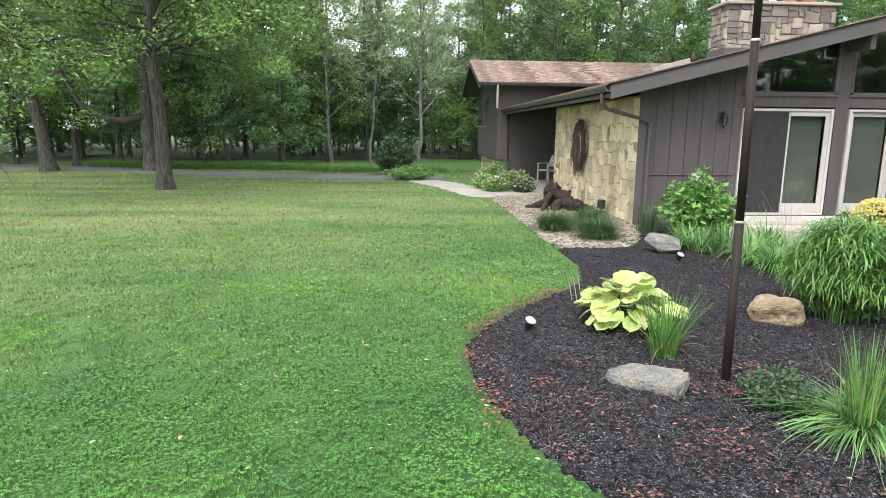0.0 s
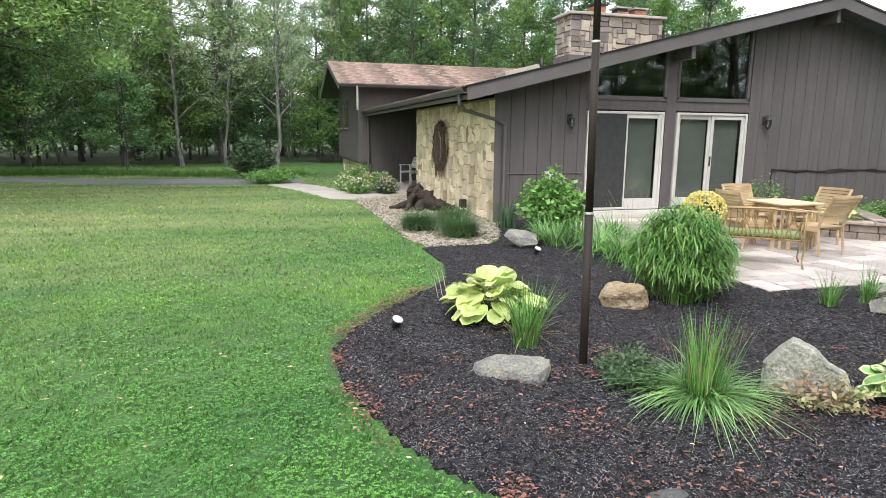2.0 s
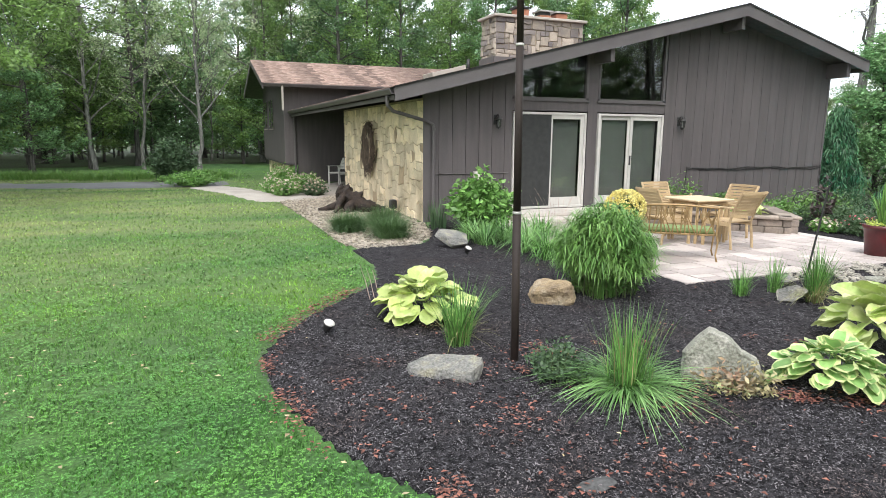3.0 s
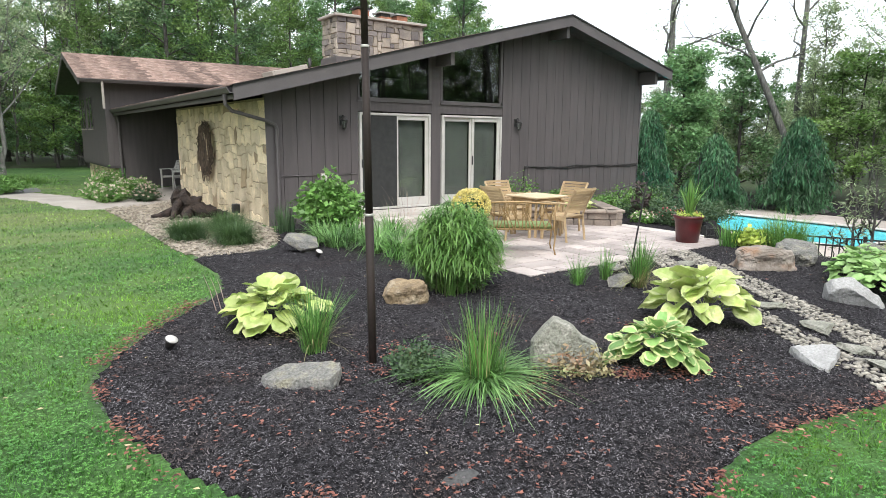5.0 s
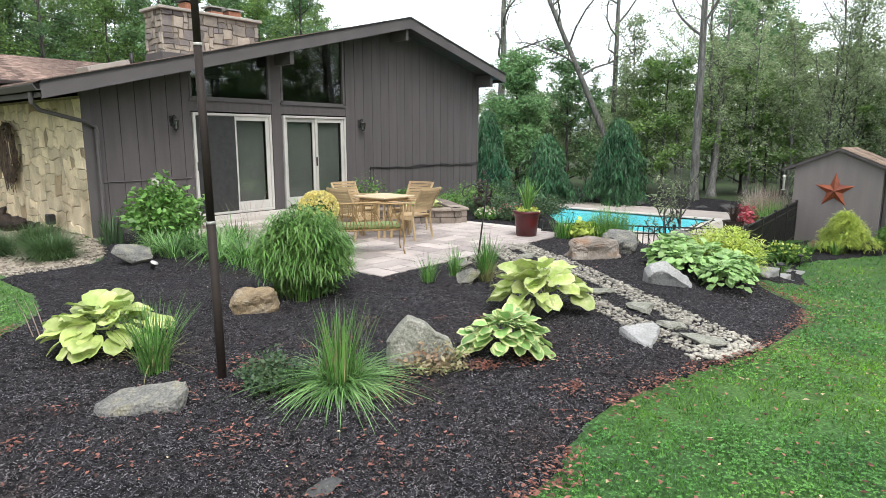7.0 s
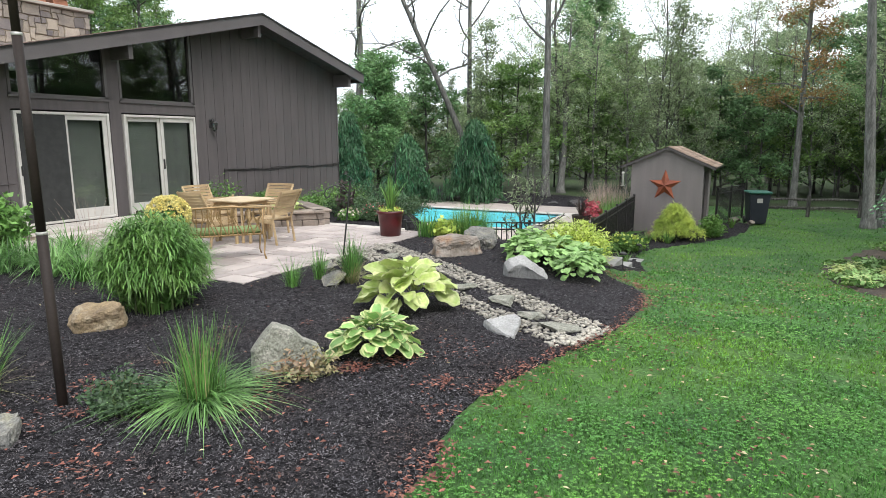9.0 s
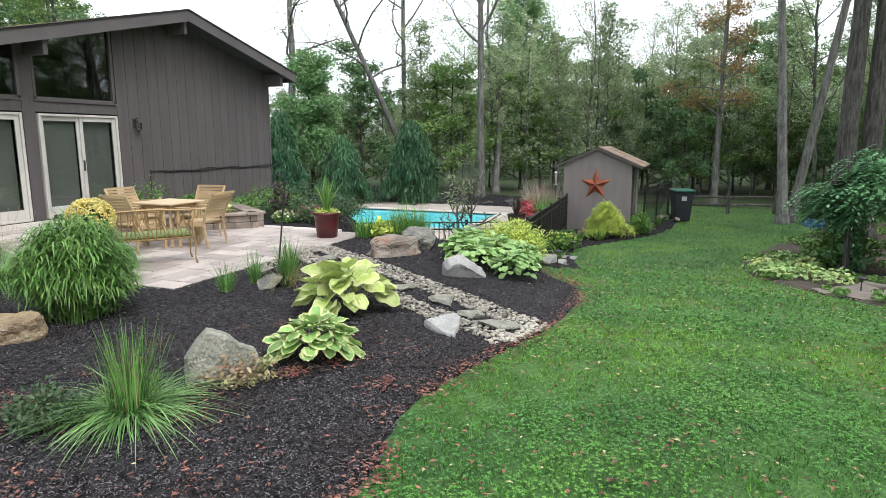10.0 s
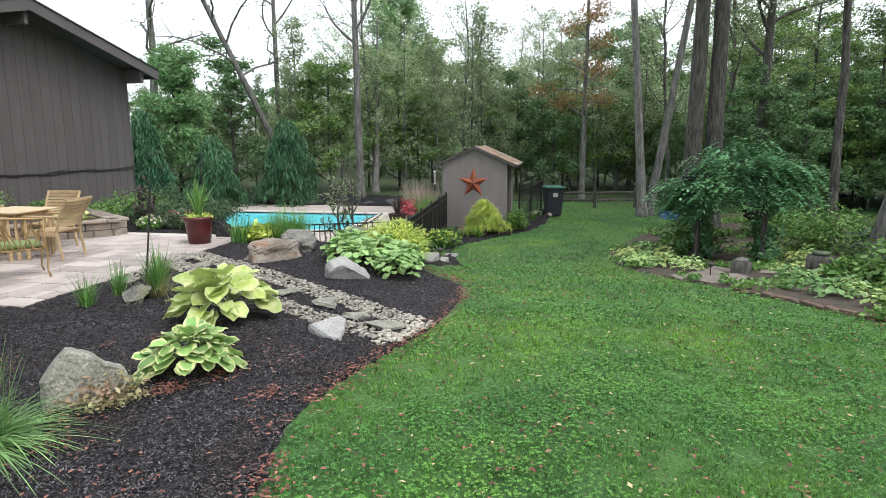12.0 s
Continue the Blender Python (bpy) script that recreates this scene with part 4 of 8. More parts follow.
# woods: a belt of many trees, from the drive round behind the pool to the garden
SECTORS = [(-42, -20, 36, 60, (tall_a, tall_b, tall_a), 1.0, 1.1), (-20, -8, 36, 60, (tall_a, tall_b, tall_c), 1.0, 1.25), (-8, 4, 36, 60, (tall_c, tall_c, slim, tall_a), 1.0, 1.2), (4, 40, 42, 62, (tall_a, tall_b), 1.05, 0.8), (40, 52, 46, 62, (tall_b, tall_c), 0.44, 1.4),
           (52, 66, 36, 60, (tall_c, slim, tall_c), 0.42, 0.9), (66, 84, 34, 60, (tall_c, slim, tall_c, tall_b), 0.6, 0.85), (84, 91, 34, 58, (tall_c, tall_b, slim), 0.6, 0.9), (91, 101, 34, 58, (tall_c, tall_b, slim), 0.42, 0.85), (101, 124, 32, 58, (tall_b, tall_c, tall_b), 0.9, 1.0), (124, 200, 26, 50, (tall_b, tall_a, tall_b), 0.95, 1.5)]
for b0, b1, d0, d1, kinds, size, gap in SECTORS:
    k = 0
    rows = 4 if b1 <= 40 else 3
    for row in range(rows):
        d = d0 + (d1 - d0) * row / (rows - 0.6)
        stepb = 3.3 + row * 0.25
        b = b0 + rr.uniform(0, stepb)
        while b < b1:
            x, y = around(b + rr.uniform(-1, 1), d + rr.uniform(-2, 2))
            again(rr.choice(kinds), x, y, rr.uniform(0, 360), rr.uniform(0.62, 0.95) * size)
            b += stepb * gap
        b = b0 + rr.uniform(0, 4)
        while b < b1:
            if b1 <= 40 and row == 0 and rr.random() < 0.6 or -35.5 < b < -32:
                b += 3.4
                continue
            x, y = around(b + rr.uniform(-1.5, 1.5), d - 1.5 + rr.uniform(-2, 2))
            pick = (sapling, sapling, under) if 44 < b < 66 else (sapling, sapling, sapling, slim, under) if 46 < b < 101 else (under, under_d, under_d)
            again(rr.choice(pick), x, y, rr.uniform(0, 360), rr.uniform(0.45, 0.72) if 50 < b < 66 else rr.uniform(0.55, 1.0))
            b += 1.5 if 46 < b < 66 else 2.1 if 46 < b < 101 else 3.4

# low thicket at the lawn's end
for k in range(34):
    x, y = around(83 + k * 1.2 + rr.uniform(-0.5, 0.5), rr.uniform(32, 37))
    again(sapling if k % 3 == 0 else under if k % 3 == 1 else under_d, x, y, rr.uniform(0, 360), rr.uniform(0.45, 0.8))
# far thicket that closes the woods
for k in range(86):
    b = -44 + k * 1.98 + rr.uniform(-0.6, 0.6)
    if -35.5 < b < -33:
        continue
    x, y = around(b, 64 + rr.uniform(-3, 3))
    again(rr.choice((under, under_d)), x, y, rr.uniform(0, 360), rr.uniform(0.9, 1.15) if 50 < b < 68 else rr.uniform(1.2, 1.8))

# thicket inside the woods past the drive, and a dark backdrop behind the garden
for k in range(22):
    x, y = around(-43 + k * 2.7 + rr.uniform(-0.6, 0.6), rr.uniform(45, 52))
    again(under_d if k % 3 else under, x, y, rr.uniform(0, 360), rr.uniform(0.5, 0.85))
# trees added to darken the garden's back, where shadow lies
for k in range(14):
    x, y = around(104 + k * 1.6 + rr.uniform(-0.5, 0.5), rr.uniform(26, 31))
    again(under_d, x, y, rr.uniform(0, 360), rr.uniform(0.5, 0.75))

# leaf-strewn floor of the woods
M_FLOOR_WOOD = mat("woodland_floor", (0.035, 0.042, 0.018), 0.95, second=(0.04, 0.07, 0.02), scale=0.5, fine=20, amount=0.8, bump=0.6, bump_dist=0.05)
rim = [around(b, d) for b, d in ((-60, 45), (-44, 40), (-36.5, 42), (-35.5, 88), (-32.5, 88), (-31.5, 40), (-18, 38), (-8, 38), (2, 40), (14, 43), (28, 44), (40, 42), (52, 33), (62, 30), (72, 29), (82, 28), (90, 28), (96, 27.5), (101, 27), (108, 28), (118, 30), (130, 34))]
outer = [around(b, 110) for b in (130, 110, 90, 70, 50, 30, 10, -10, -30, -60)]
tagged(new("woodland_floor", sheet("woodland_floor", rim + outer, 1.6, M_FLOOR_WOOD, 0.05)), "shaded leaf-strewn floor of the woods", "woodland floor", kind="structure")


# ---- rocks ----
M_ROCK_GRAY = mat("gray_fieldstone", (0.14, 0.138, 0.128), 0.9, second=(0.235, 0.225, 0.2), scale=7, fine=60, amount=0.9, bump=1.0, bump_dist=0.03, third=(0.25, 0.235, 0.16), third_scale=7)
M_ROCK_TAN = mat("tan_sandstone", (0.29, 0.215, 0.125), 0.9, second=(0.17, 0.125, 0.08), scale=7, fine=60, amount=0.6, bump=0.9, bump_dist=0.02, third=(0.34, 0.29, 0.21), third_scale=6)
M_ROCK_PALE = mat("pale_limestone_rock", (0.36, 0.355, 0.345), 0.85, second=(0.27, 0.265, 0.255), scale=5, fine=60, amount=0.5, bump=0.8, bump_dist=0.02)
M_ROCK_BROWN = mat("brown_gray_boulder", (0.15, 0.122, 0.098), 0.9, second=(0.28, 0.245, 0.21), scale=4, fine=45, amount=0.4, bump=0.7, bump_dist=0.02, third=(0.28, 0.15, 0.08), third_scale=3.5)


M_ROCK_MOSS = mat("greenish_gray_slab", (0.185, 0.187, 0.15), 0.9, second=(0.27, 0.265, 0.22), scale=6, fine=60, amount=0.8, bump=0.9, bump_dist=0.03, third=(0.33, 0.315, 0.27), third_scale=9)
M_ROCK_SLATE = mat("gray_slate", (0.24, 0.235, 0.225), 0.85, second=(0.31, 0.3, 0.285), scale=3, fine=50, amount=0.25, bump=0.3)
M_ROCK_DARK = mat("dark_slate", (0.05, 0.05, 0.05), 0.9, second=(0.085, 0.082, 0.078), scale=9, fine=60, amount=0.6, bump=0.7)


def rock_mesh(seed, size, facets=14, level=4, rough=0.05, flat_top=False):
    """A boulder: a ball cut by random planes and roughened."""
    rng = np.random.default_rng(seed)
    bm = bmesh.new()
    bmesh.ops.create_icosphere(bm, subdivisions=level, radius=1.0)
    planes = []
    for _ in range(facets):
        n = rng.normal(size=3)
        n /= np.linalg.norm(n)
        planes.append((Vector(n), rng.uniform(0.38, 0.66)))
    if flat_top:
        planes.append((Vector((0.05, 0.1, 1)).normalized(), 0.55))
    off = Vector(rng.uniform(0, 50, 3))
    for v in bm.verts:
        p = v.co.copy()
        for n, d in planes:
            k = p.dot(n)
            if k > d:
                p -= n * (k - d)
        p += p.normalized() * (rough * noise.noise(p * 3 + off) + rough * 0.6 * noise.noise(p * 8 + off) + rough * 0.3 * noise.noise(p * 21 + off))
        v.co = Vector((p.x * size[0], p.y * size[1], p.z * size[2]))
    return bm


def rock(name, label, x, y, size, material, seed, turn=0, sink=0.25, **kw):
    ob = new(name, bm_mesh(name, rock_mesh(seed, size, **kw), material))
    ob.matrix_basis = pose(x, y, hz(x, y) + 0.03 + size[2] * (0.62 - sink), 0, 0, turn)
    return tagged(ob, label, "rock")


def boxy_rock(name, label, x, y, size, material, seed, turn=0, power=0.62):
    """A stone between ball and block, dented and split by coarse and fine noise."""
    bm = bmesh.new()
    bmesh.ops.create_icosphere(bm, subdivisions=5, radius=1.0)
    off = Vector((seed * 1.7, seed * 0.3, seed))
    for v in bm.verts:
        p = Vector([math.copysign(abs(c) ** power, c) for c in v.co])
        s = 1 + 0.32 * noise.noise(p * 0.9 + off) + 0.1 * noise.noise(p * 2.6 + off) - 0.09 * abs(noise.noise(p * 4 + off)) + 0.03 * noise.noise(p * 11 + off)
        v.co = Vector((p.x * size[0] * s, p.y * size[1] * s, p.z * size[2] * s))
    ob = new(name, bm_mesh(name, bm, material))
    ob.matrix_basis = pose(x, y, hz(x, y) + size[2] * 0.62, 4, -6, turn)
    return tagged(ob, label, "rock")


boxy_rock("fieldstone", "blocky tan sandstone rock", -2.97, -6.5, (0.215, 0.17, 0.16), M_ROCK_TAN, 41, -30, 0.6)
def split_slab(name, label, outline, depth, material, seed, inset=0.03, flat=lambda u, v, w: Vector((u, -w, v))):
    """A broken slab of stone: an outline with chipped edges, flat faces and a fine rough skin."""
    bm = bmesh.new()
    prism(bm, outline, depth, flat, inset=inset)
    bmesh.ops.triangulate(bm, faces=bm.faces)
    for _ in range(3):
        bmesh.ops.subdivide_edges(bm, edges=[e for e in bm.edges if e.calc_length() > 0.03], cuts=1)
        bmesh.ops.triangulate(bm, faces=bm.faces)
    off = Vector((seed, seed * 0.7, seed * 1.3))
    for v in bm.verts:
        q = v.co + off
        v.co += Vector((0.016, 0.022, 0.016)) * noise.noise(q * 4.5) + Vector((0.009, 0.012, 0.009)) * noise.noise(q * 12) + Vector((0.004, 0.005, 0.004)) * noise.noise(q * 36)
    return tagged(new(name, bm_mesh(name, bm, material)), label, "rock")


ob = split_slab("slab_rock", "flat layered gray stone slab lying in the mulch", [(-0.34, -0.05), (-0.27, -0.13), (-0.1, -0.16), (0.1, -0.13), (0.31, -0.12), (0.34, 0.0), (0.3, 0.13), (0.05, 0.15), (-0.22, 0.11)], 0.19, M_ROCK_GRAY, 5, 0.025, lambda u, v, w: Vector((u + 0.04 * w / 0.19, v + 0.05 * w / 0.19, w)))
ob.matrix_basis = pose(-4.82, -7.97, -0.03, 9, -5, -46)
ob.scale = (0.88, 0.9, 0.74)
ob = split_slab("standing_rock", "pointed gray fieldstone slab standing in the bed", [(-0.3, -0.12), (-0.29, 0.32), (-0.2, 0.45), (-0.13, 0.52), (-0.05, 0.5), (0.05, 0.46), (0.12, 0.38), (0.22, 0.33), (0.28, 0.19), (0.3, -0.12)], 0.17, M_ROCK_MOSS, 3)
ob.matrix_basis = pose(-2.96, -8.8, -0.08, -12, 0, -46)
ob.scale = (0.95, 1, 0.9)
# pale slab leaning at the foot of the bank, high at one end
bm = bmesh.new()
prism(bm, [(-0.31, -0.1), (-0.33, 0.2), (-0.26, 0.3), (-0.05, 0.28), (0.08, 0.2), (0.27, 0.09), (0.33, -0.02), (0.32, -0.1)], 0.18, lambda u, v, w: Vector((u, 0.1 - w, v)), inset=0.03)
bmesh.ops.triangulate(bm, faces=bm.faces)
for _ in range(2):
    bmesh.ops.subdivide_edges(bm, edges=[e for e in bm.edges if e.calc_length() > 0.03], cuts=2, use_grid_fill=True)
    bmesh.ops.triangulate(bm, faces=bm.faces)
for _ in range(3):
    bmesh.ops.smooth_vert(bm, verts=bm.verts, factor=0.5, use_axis_x=True, use_axis_y=True, use_axis_z=True)
for v in bm.verts:
    v.co += Vector((0.8, 1, 0.8)) * 0.04 * noise.noise(v.co * 4 + Vector((3, 1, 7))) + Vector((0.006, 0.01, 0.006)) * noise.noise(v.co * 17)
ob = tagged(new("pale_rock", bm_mesh("pale_rock", bm, M_ROCK_PALE)), "smooth pale gray rock leaning in the mulch", "rock")
ob.matrix_basis = pose(1.2, -9.2, hz(1.25, -9.2) + 0.02, 28, 0, -56)
ob.scale = (0.92, 1, 0.92)
rock("edge_rock", "gray rock with a sloping face beside the plants", -2.62, -3.05, (0.34, 0.24, 0.24), M_ROCK_GRAY, 14, -20, 0.15)
ob = split_slab("wedge_rock", "flat triangular gray rock beside the pebble strip", [(-0.05, 0.22), (0.12, 0.12), (0.27, -0.03), (0.22, -0.12), (0.0, -0.17), (-0.22, -0.21), (-0.25, -0.13), (-0.15, 0.06)], 0.09, M_ROCK_PALE, 9, 0.02, lambda u, v, w: Vector((u, v, w)))
ob.matrix_basis = pose(-1.25, -9.88, hz(-1.2, -9.9) + 0.03, 9, -10, 0)
ob.scale = (0.85, 0.85, 0.8)
boxy_rock("boulder", "brown and gray boulder with a rusty face", 2.05, -7.72, (0.36, 0.24, 0.19), M_ROCK_BROWN, 27, -35, 0.5)
boxy_rock("boulder", "rounded gray boulder behind the brown one", 2.8, -7.82, (0.31, 0.25, 0.21), M_ROCK_GRAY, 29, 20, 0.8)
rock("boulder", "low gray rock at the top of the bank", 3.6, -8.5, (0.35, 0.3, 0.22), M_ROCK_GRAY, 37, 70, 0.1)
rock("small_rock", "small gray-green rock among the grasses", -0.52, -7.35, (0.24, 0.18, 0.15), M_ROCK_GRAY, 31, 40, 0.15)
rock("small_rock", "small flat rock by the patio", 0.1, -6.75, (0.2, 0.16, 0.1), M_ROCK_GRAY, 32, 10, 0.15)
rock("stepping_stone", "dark flat stone sunk in the mulch", -4.66, -9.66, (0.13, 0.09, 0.025), M_ROCK_DARK, 33, -40, 0.2)
for k, (x, y, s) in enumerate(((0.08, -8.86, 0.28), (-0.29, -9.47, 0.34), (-0.7, -9.95, 0.32), (-0.95, -10.32, 0.27), (0.85, -7.65, 0.26), (1.3, -7.0, 0.24))):
    tagged(rock("flagstone", "flat gray stone set among the pebbles", x, y, (s * 0.95, s * 0.65, 0.055), M_ROCK_MOSS, 50 + k, k * 41, 0.1, flat_top=True), group="creek stones")
for k, (x, y, s) in enumerate(((11.5, -9.1, 0.3), (16.0, -11.0, 0.3), (16.3, -10.3, 0.3), (15.6, -11.5, 0.25), (18.4, 0.2, 0.5), (18.5, 1.8, 0.55), (18.5, -1.5, 0.5), (18.4, 3.2, 0.5), (18.6, -5.0, 0.5), (18.7, -4.0, 0.4))):
    tagged(rock("garden_rock", "gray rock edging the garden bed", x, y, (s, s * 0.8, s * 0.55) if k < 4 else (s * 0.9, s * 0.7, s * 0.35), M_ROCK_BROWN if k < 4 else M_ROCK_DARK, 70 + k, k * 67, 0.1), group="edging rocks")

# ---- flagpole ----
pole = thing("flagpole", "dark bronze telescoping pole with pale joint rings", "pole", at=pose(-4.2, -7.94, 0, 0, -0.7, 0))
z, rad = 0.0, 0.032
for k in range(5):
    bm = bmesh.new()
    lathe(bm, [(rad, z - (0.2 if k == 0 else 0)), (rad, z + 1.2)], 20)
    part("pole_section", bm, M_BRONZE, pole, "", True)
    bm = bmesh.new()
    lathe(bm, [(rad + 0.001, z + 1.185), (rad + 0.002, z + 1.187), (rad + 0.002, z + 1.2), (rad - 0.003, z + 1.205)], 20)
    part("joint_ring", bm, M_STEEL, pole, "pale metal joint ring", True)
    z += 1.2
    rad -= 0.0035

# ---- garden spotlights ----
def spotlight(x, y, aim, tilt):
    s = thing("garden_spotlight", "small round landscape spotlight with a white lens", "spotlight", "garden spotlights", at=pose(x, y, hz(x, y) + 0.03, 0, 0, aim))
    bm = bmesh.new()
    tube(bm, [(0, 0, -0.1), (0, 0, 0.06)], [0.008, 0.008], 8)
    part("stake", bm, M_BLACK, s)
    m = pose(0, 0, 0.075, -90 + tilt, 0, 0)
    bm = bmesh.new()
    lathe(bm, [(0.012, -0.05), (0.03, -0.045), (0.042, 0.0), (0.056, 0.03), (0.056, 0.036)], 20)
    bmesh.ops.transform(bm, matrix=m, verts=bm.verts)
    part("housing", bm, M_BLACK, s, "", True)
    bm = bmesh.new()
    lathe(bm, [(0.051, 0.0335), (0.048, 0.043), (0.02, 0.048)], 20)
    bmesh.ops.transform(bm, matrix=m, verts=bm.verts)
    part("lens", bm, M_WHITE, s, "white lens", True)


spotlight(-5.41, -6.76, 35, 118)
spotlight(-2.72, -3.75, 30, 120)


# ---- pebble strips of the dry stream ----
def strip_points(line, width, rng, n):
    line = np.array(line, float)
    seg = np.diff(line, axis=0)
    ln = np.hypot(seg[:, 0], seg[:, 1])
    i = rng.choice(len(seg), n, p=ln / ln.sum())
    t = rng.random(n)
    nrm = np.stack([-seg[:, 1], seg[:, 0]], 1) / ln[:, None]
    return line[i] + seg[i] * t[:, None] + nrm[i] * (rng.uniform(-1, 1, n) * width / 2)[:, None]


rng_p = np.random.default_rng(4)
STRIP_A = [(2.2, -6.3), (1.72, -6.97), (1.38, -7.54), (0.76, -8.39), (0.1, -9.44), (-0.56, -10.31), (-0.9, -10.7)]
STRIP_B = [(1.55, -6.35), (1.12, -6.9), (0.45, -7.85), (-0.49, -9.11), (-0.95, -9.84), (-1.18, -10.27), (-1.42, -10.55)]
pts = np.concatenate([strip_points(STRIP_A, 0.37, rng_p, 1600), strip_points(STRIP_B, 0.3, rng_p, 1200), strip_points([(2.3, -6.3), (0.2, -6.55)], 0.35, rng_p, 260), strip_points([(-0.9, -10.66), (-1.42, -10.52)], 0.16, rng_p, 90)])
stream = thing("pebble_stream", "dry stream of rounded pale river pebbles", "pebbles", kind="structure")
pebble_meshes = []
for k in range(7):
    s = np.random.default_rng(100 + k)
    pebble_meshes.append(bm_mesh("pebble", rock_mesh(100 + k, (1.0, s.uniform(0.65, 0.85), s.uniform(0.45, 0.6)), 4, 1, 0.03), M_PEBBLE, True))
near = np.argsort(pts[:, 1])
for i in near[:300]:
    p = part("pebble", pebble_meshes[i % 7], None, stream)
    x, y = pts[i]
    k = rng_p.uniform(0.02, 0.038)
    p.matrix_basis = pose(x, y, hz(x, y) + 0.035 + rng_p.uniform(0, 0.015), rng_p.uniform(-15, 15), rng_p.uniform(-15, 15), rng_p.uniform(0, 360))
    p.scale = (k, k, k)
tv, tf = [], []
for me in pebble_meshes:
    v = np.empty(len(me.vertices) * 3)
    me.vertices.foreach_get("co", v)
    tv.append(v.reshape(-1, 3))
    tf.append(np.array([p.vertices[:] for p in me.polygons]))


def scatter(pts_xy, r0, r1, lift, rng, meshes=(tv, tf)):
    V, F, n = [], [], 0
    z = height(pts_xy[:, 0], pts_xy[:, 1])
    for i, (x, y) in enumerate(pts_xy):
        v, f = meshes[0][i % 7], meshes[1][i % 7]
        a, k = rng.uniform(0, 6.28), rng.uniform(r0, r1)
        c, s = math.cos(a) * k, math.sin(a) * k
        w = np.stack([v[:, 0] * c - v[:, 1] * s + x, v[:, 0] * s + v[:, 1] * c + y, v[:, 2] * k + z[i] + lift + rng.uniform(0, r1 * 0.4)], 1)
        V.append(w)
        F.append(f + n)
        n += len(v)
    return np.concatenate(V), np.concatenate(F)


V, F = scatter(pts[near[300:]], 0.02, 0.038, 0.035, rng_p)
tagged(part("pebbles", from_arrays("pebbles", V, F, M_PEBBLE, True), None, stream), kind="stuff")
# gravel by the stone wall
gp = np.stack([rng_p.uniform(-4.3, -2.05, 9000), rng_p.uniform(-2.7, 6.2, 9000)], 1)
gp = gp[inside(GRAVEL, gp[:, 0], gp[:, 1])][:3600]
V, F = scatter(gp, 0.018, 0.045, 0.02, rng_p)
tagged(new("gravel", from_arrays("gravel", V, F, M_GRAVEL, True)), "loose tan gravel stones along the stone wall", "gravel", kind="stuff")

# ---- things on the house wall ----
def wall_lantern(x, z):
    s = thing("wall_lantern", "black coach lantern with clear glass on the siding", "wall lamp", "wall lanterns", at=pose(x, 0.0, z))
    part("back_plate", boxed((-0.05, -0.02, -0.08), (0.05, 0.0, 0.12), 0.008), M_BLACK, s)
    bm = bmesh.new()
    tube(bm, [(0, -0.02, 0.06), (0, -0.08, 0.13), (0, -0.13, 0.12), (0, -0.14, 0.08)], 0.009, 8)
    part("arm", bm, M_BLACK, s)
    bm = bmesh.new()
    lathe(bm, [(0.006, 0.13), (0.012, 0.1), (0.03, 0.08), (0.085, 0.035), (0.085, 0.025), (0.06, 0.02)], 12, (0, -0.14, 0))
    part("lamp_roof", bm, M_BLACK, s, "", True)
    bm = bmesh.new()
    lathe(bm, [(0.068, 0.02), (0.05, -0.13)], 8, (0, -0.14, 0))
    part("lamp_glass", bm, M_GLASS, s, "clear seeded glass")
    for k in range(6):
        a = k * math.tau / 6
        bm = bmesh.new()
        tube(bm, [(0.07 * math.cos(a), -0.14 + 0.07 * math.sin(a), 0.02), (0.052 * math.cos(a), -0.14 + 0.052 * math.sin(a), -0.13)], 0.005, 5)
        part("cage_bar", bm, M_BLACK, s)
    bm = bmesh.new()
    lathe(bm, [(0.055, -0.128), (0.05, -0.145), (0.02, -0.155), (0.01, -0.18)], 12, (0, -0.14, 0))
    part("lamp_base", bm, M_BLACK, s, "", True)
    bm = bmesh.new()
    lathe(bm, [(0.012, -0.12), (0.012, -0.04), (0.02, 0.0), (0.008, 0.015)], 8, (0, -0.14, 0))
    part("bulb", bm, M_WHITE, s, "white bulb")


wall_lantern(-0.42, 2.08)
wall_lantern(4.44, 2.12)
s = thing("outlet_box", "gray weatherproof outlet box on the siding", "outlet box", at=pose(-0.86, 0.0, 0.86))
part("cover", boxed((-0.075, -0.06, 0), (0.075, 0.0, 0.17), 0.008), M_CONCRETE, s)
part("lid", boxed((-0.06, -0.068, 0.01), (0.06, -0.06, 0.15), 0.004), M_WHITE, s)
bm = bmesh.new()
tube(bm, [(-1.82, -0.012, 1.0), (-1.8, -0.012, 0.985), (-1.2, -0.012, 0.985), (-0.1, -0.012, 0.99)], 0.011, 6)
tagged(new("conduit", bm_mesh("conduit", bm, M_TRIM)), "painted conduit running along the siding", "conduit")
cable = thing("wall_cable", "loose dark cable slung along the siding", "cable")
for k in range(2):
    bm = bmesh.new()
    tube(bm, [(4.75, -0.02, 0.3)] + [(4.78 + 4.6 * t / 14, -0.02, 1.0 + 0.012 * k + 0.03 * math.sin(t * 0.9 + k * 2) + 0.02 * math.sin(t * 2.3 + k)) for t in range(15)] + ([(9.4, -0.02, 0.3)] if k else []), 0.011, 6)
    part("cable", bm, M_BLACK, cable)

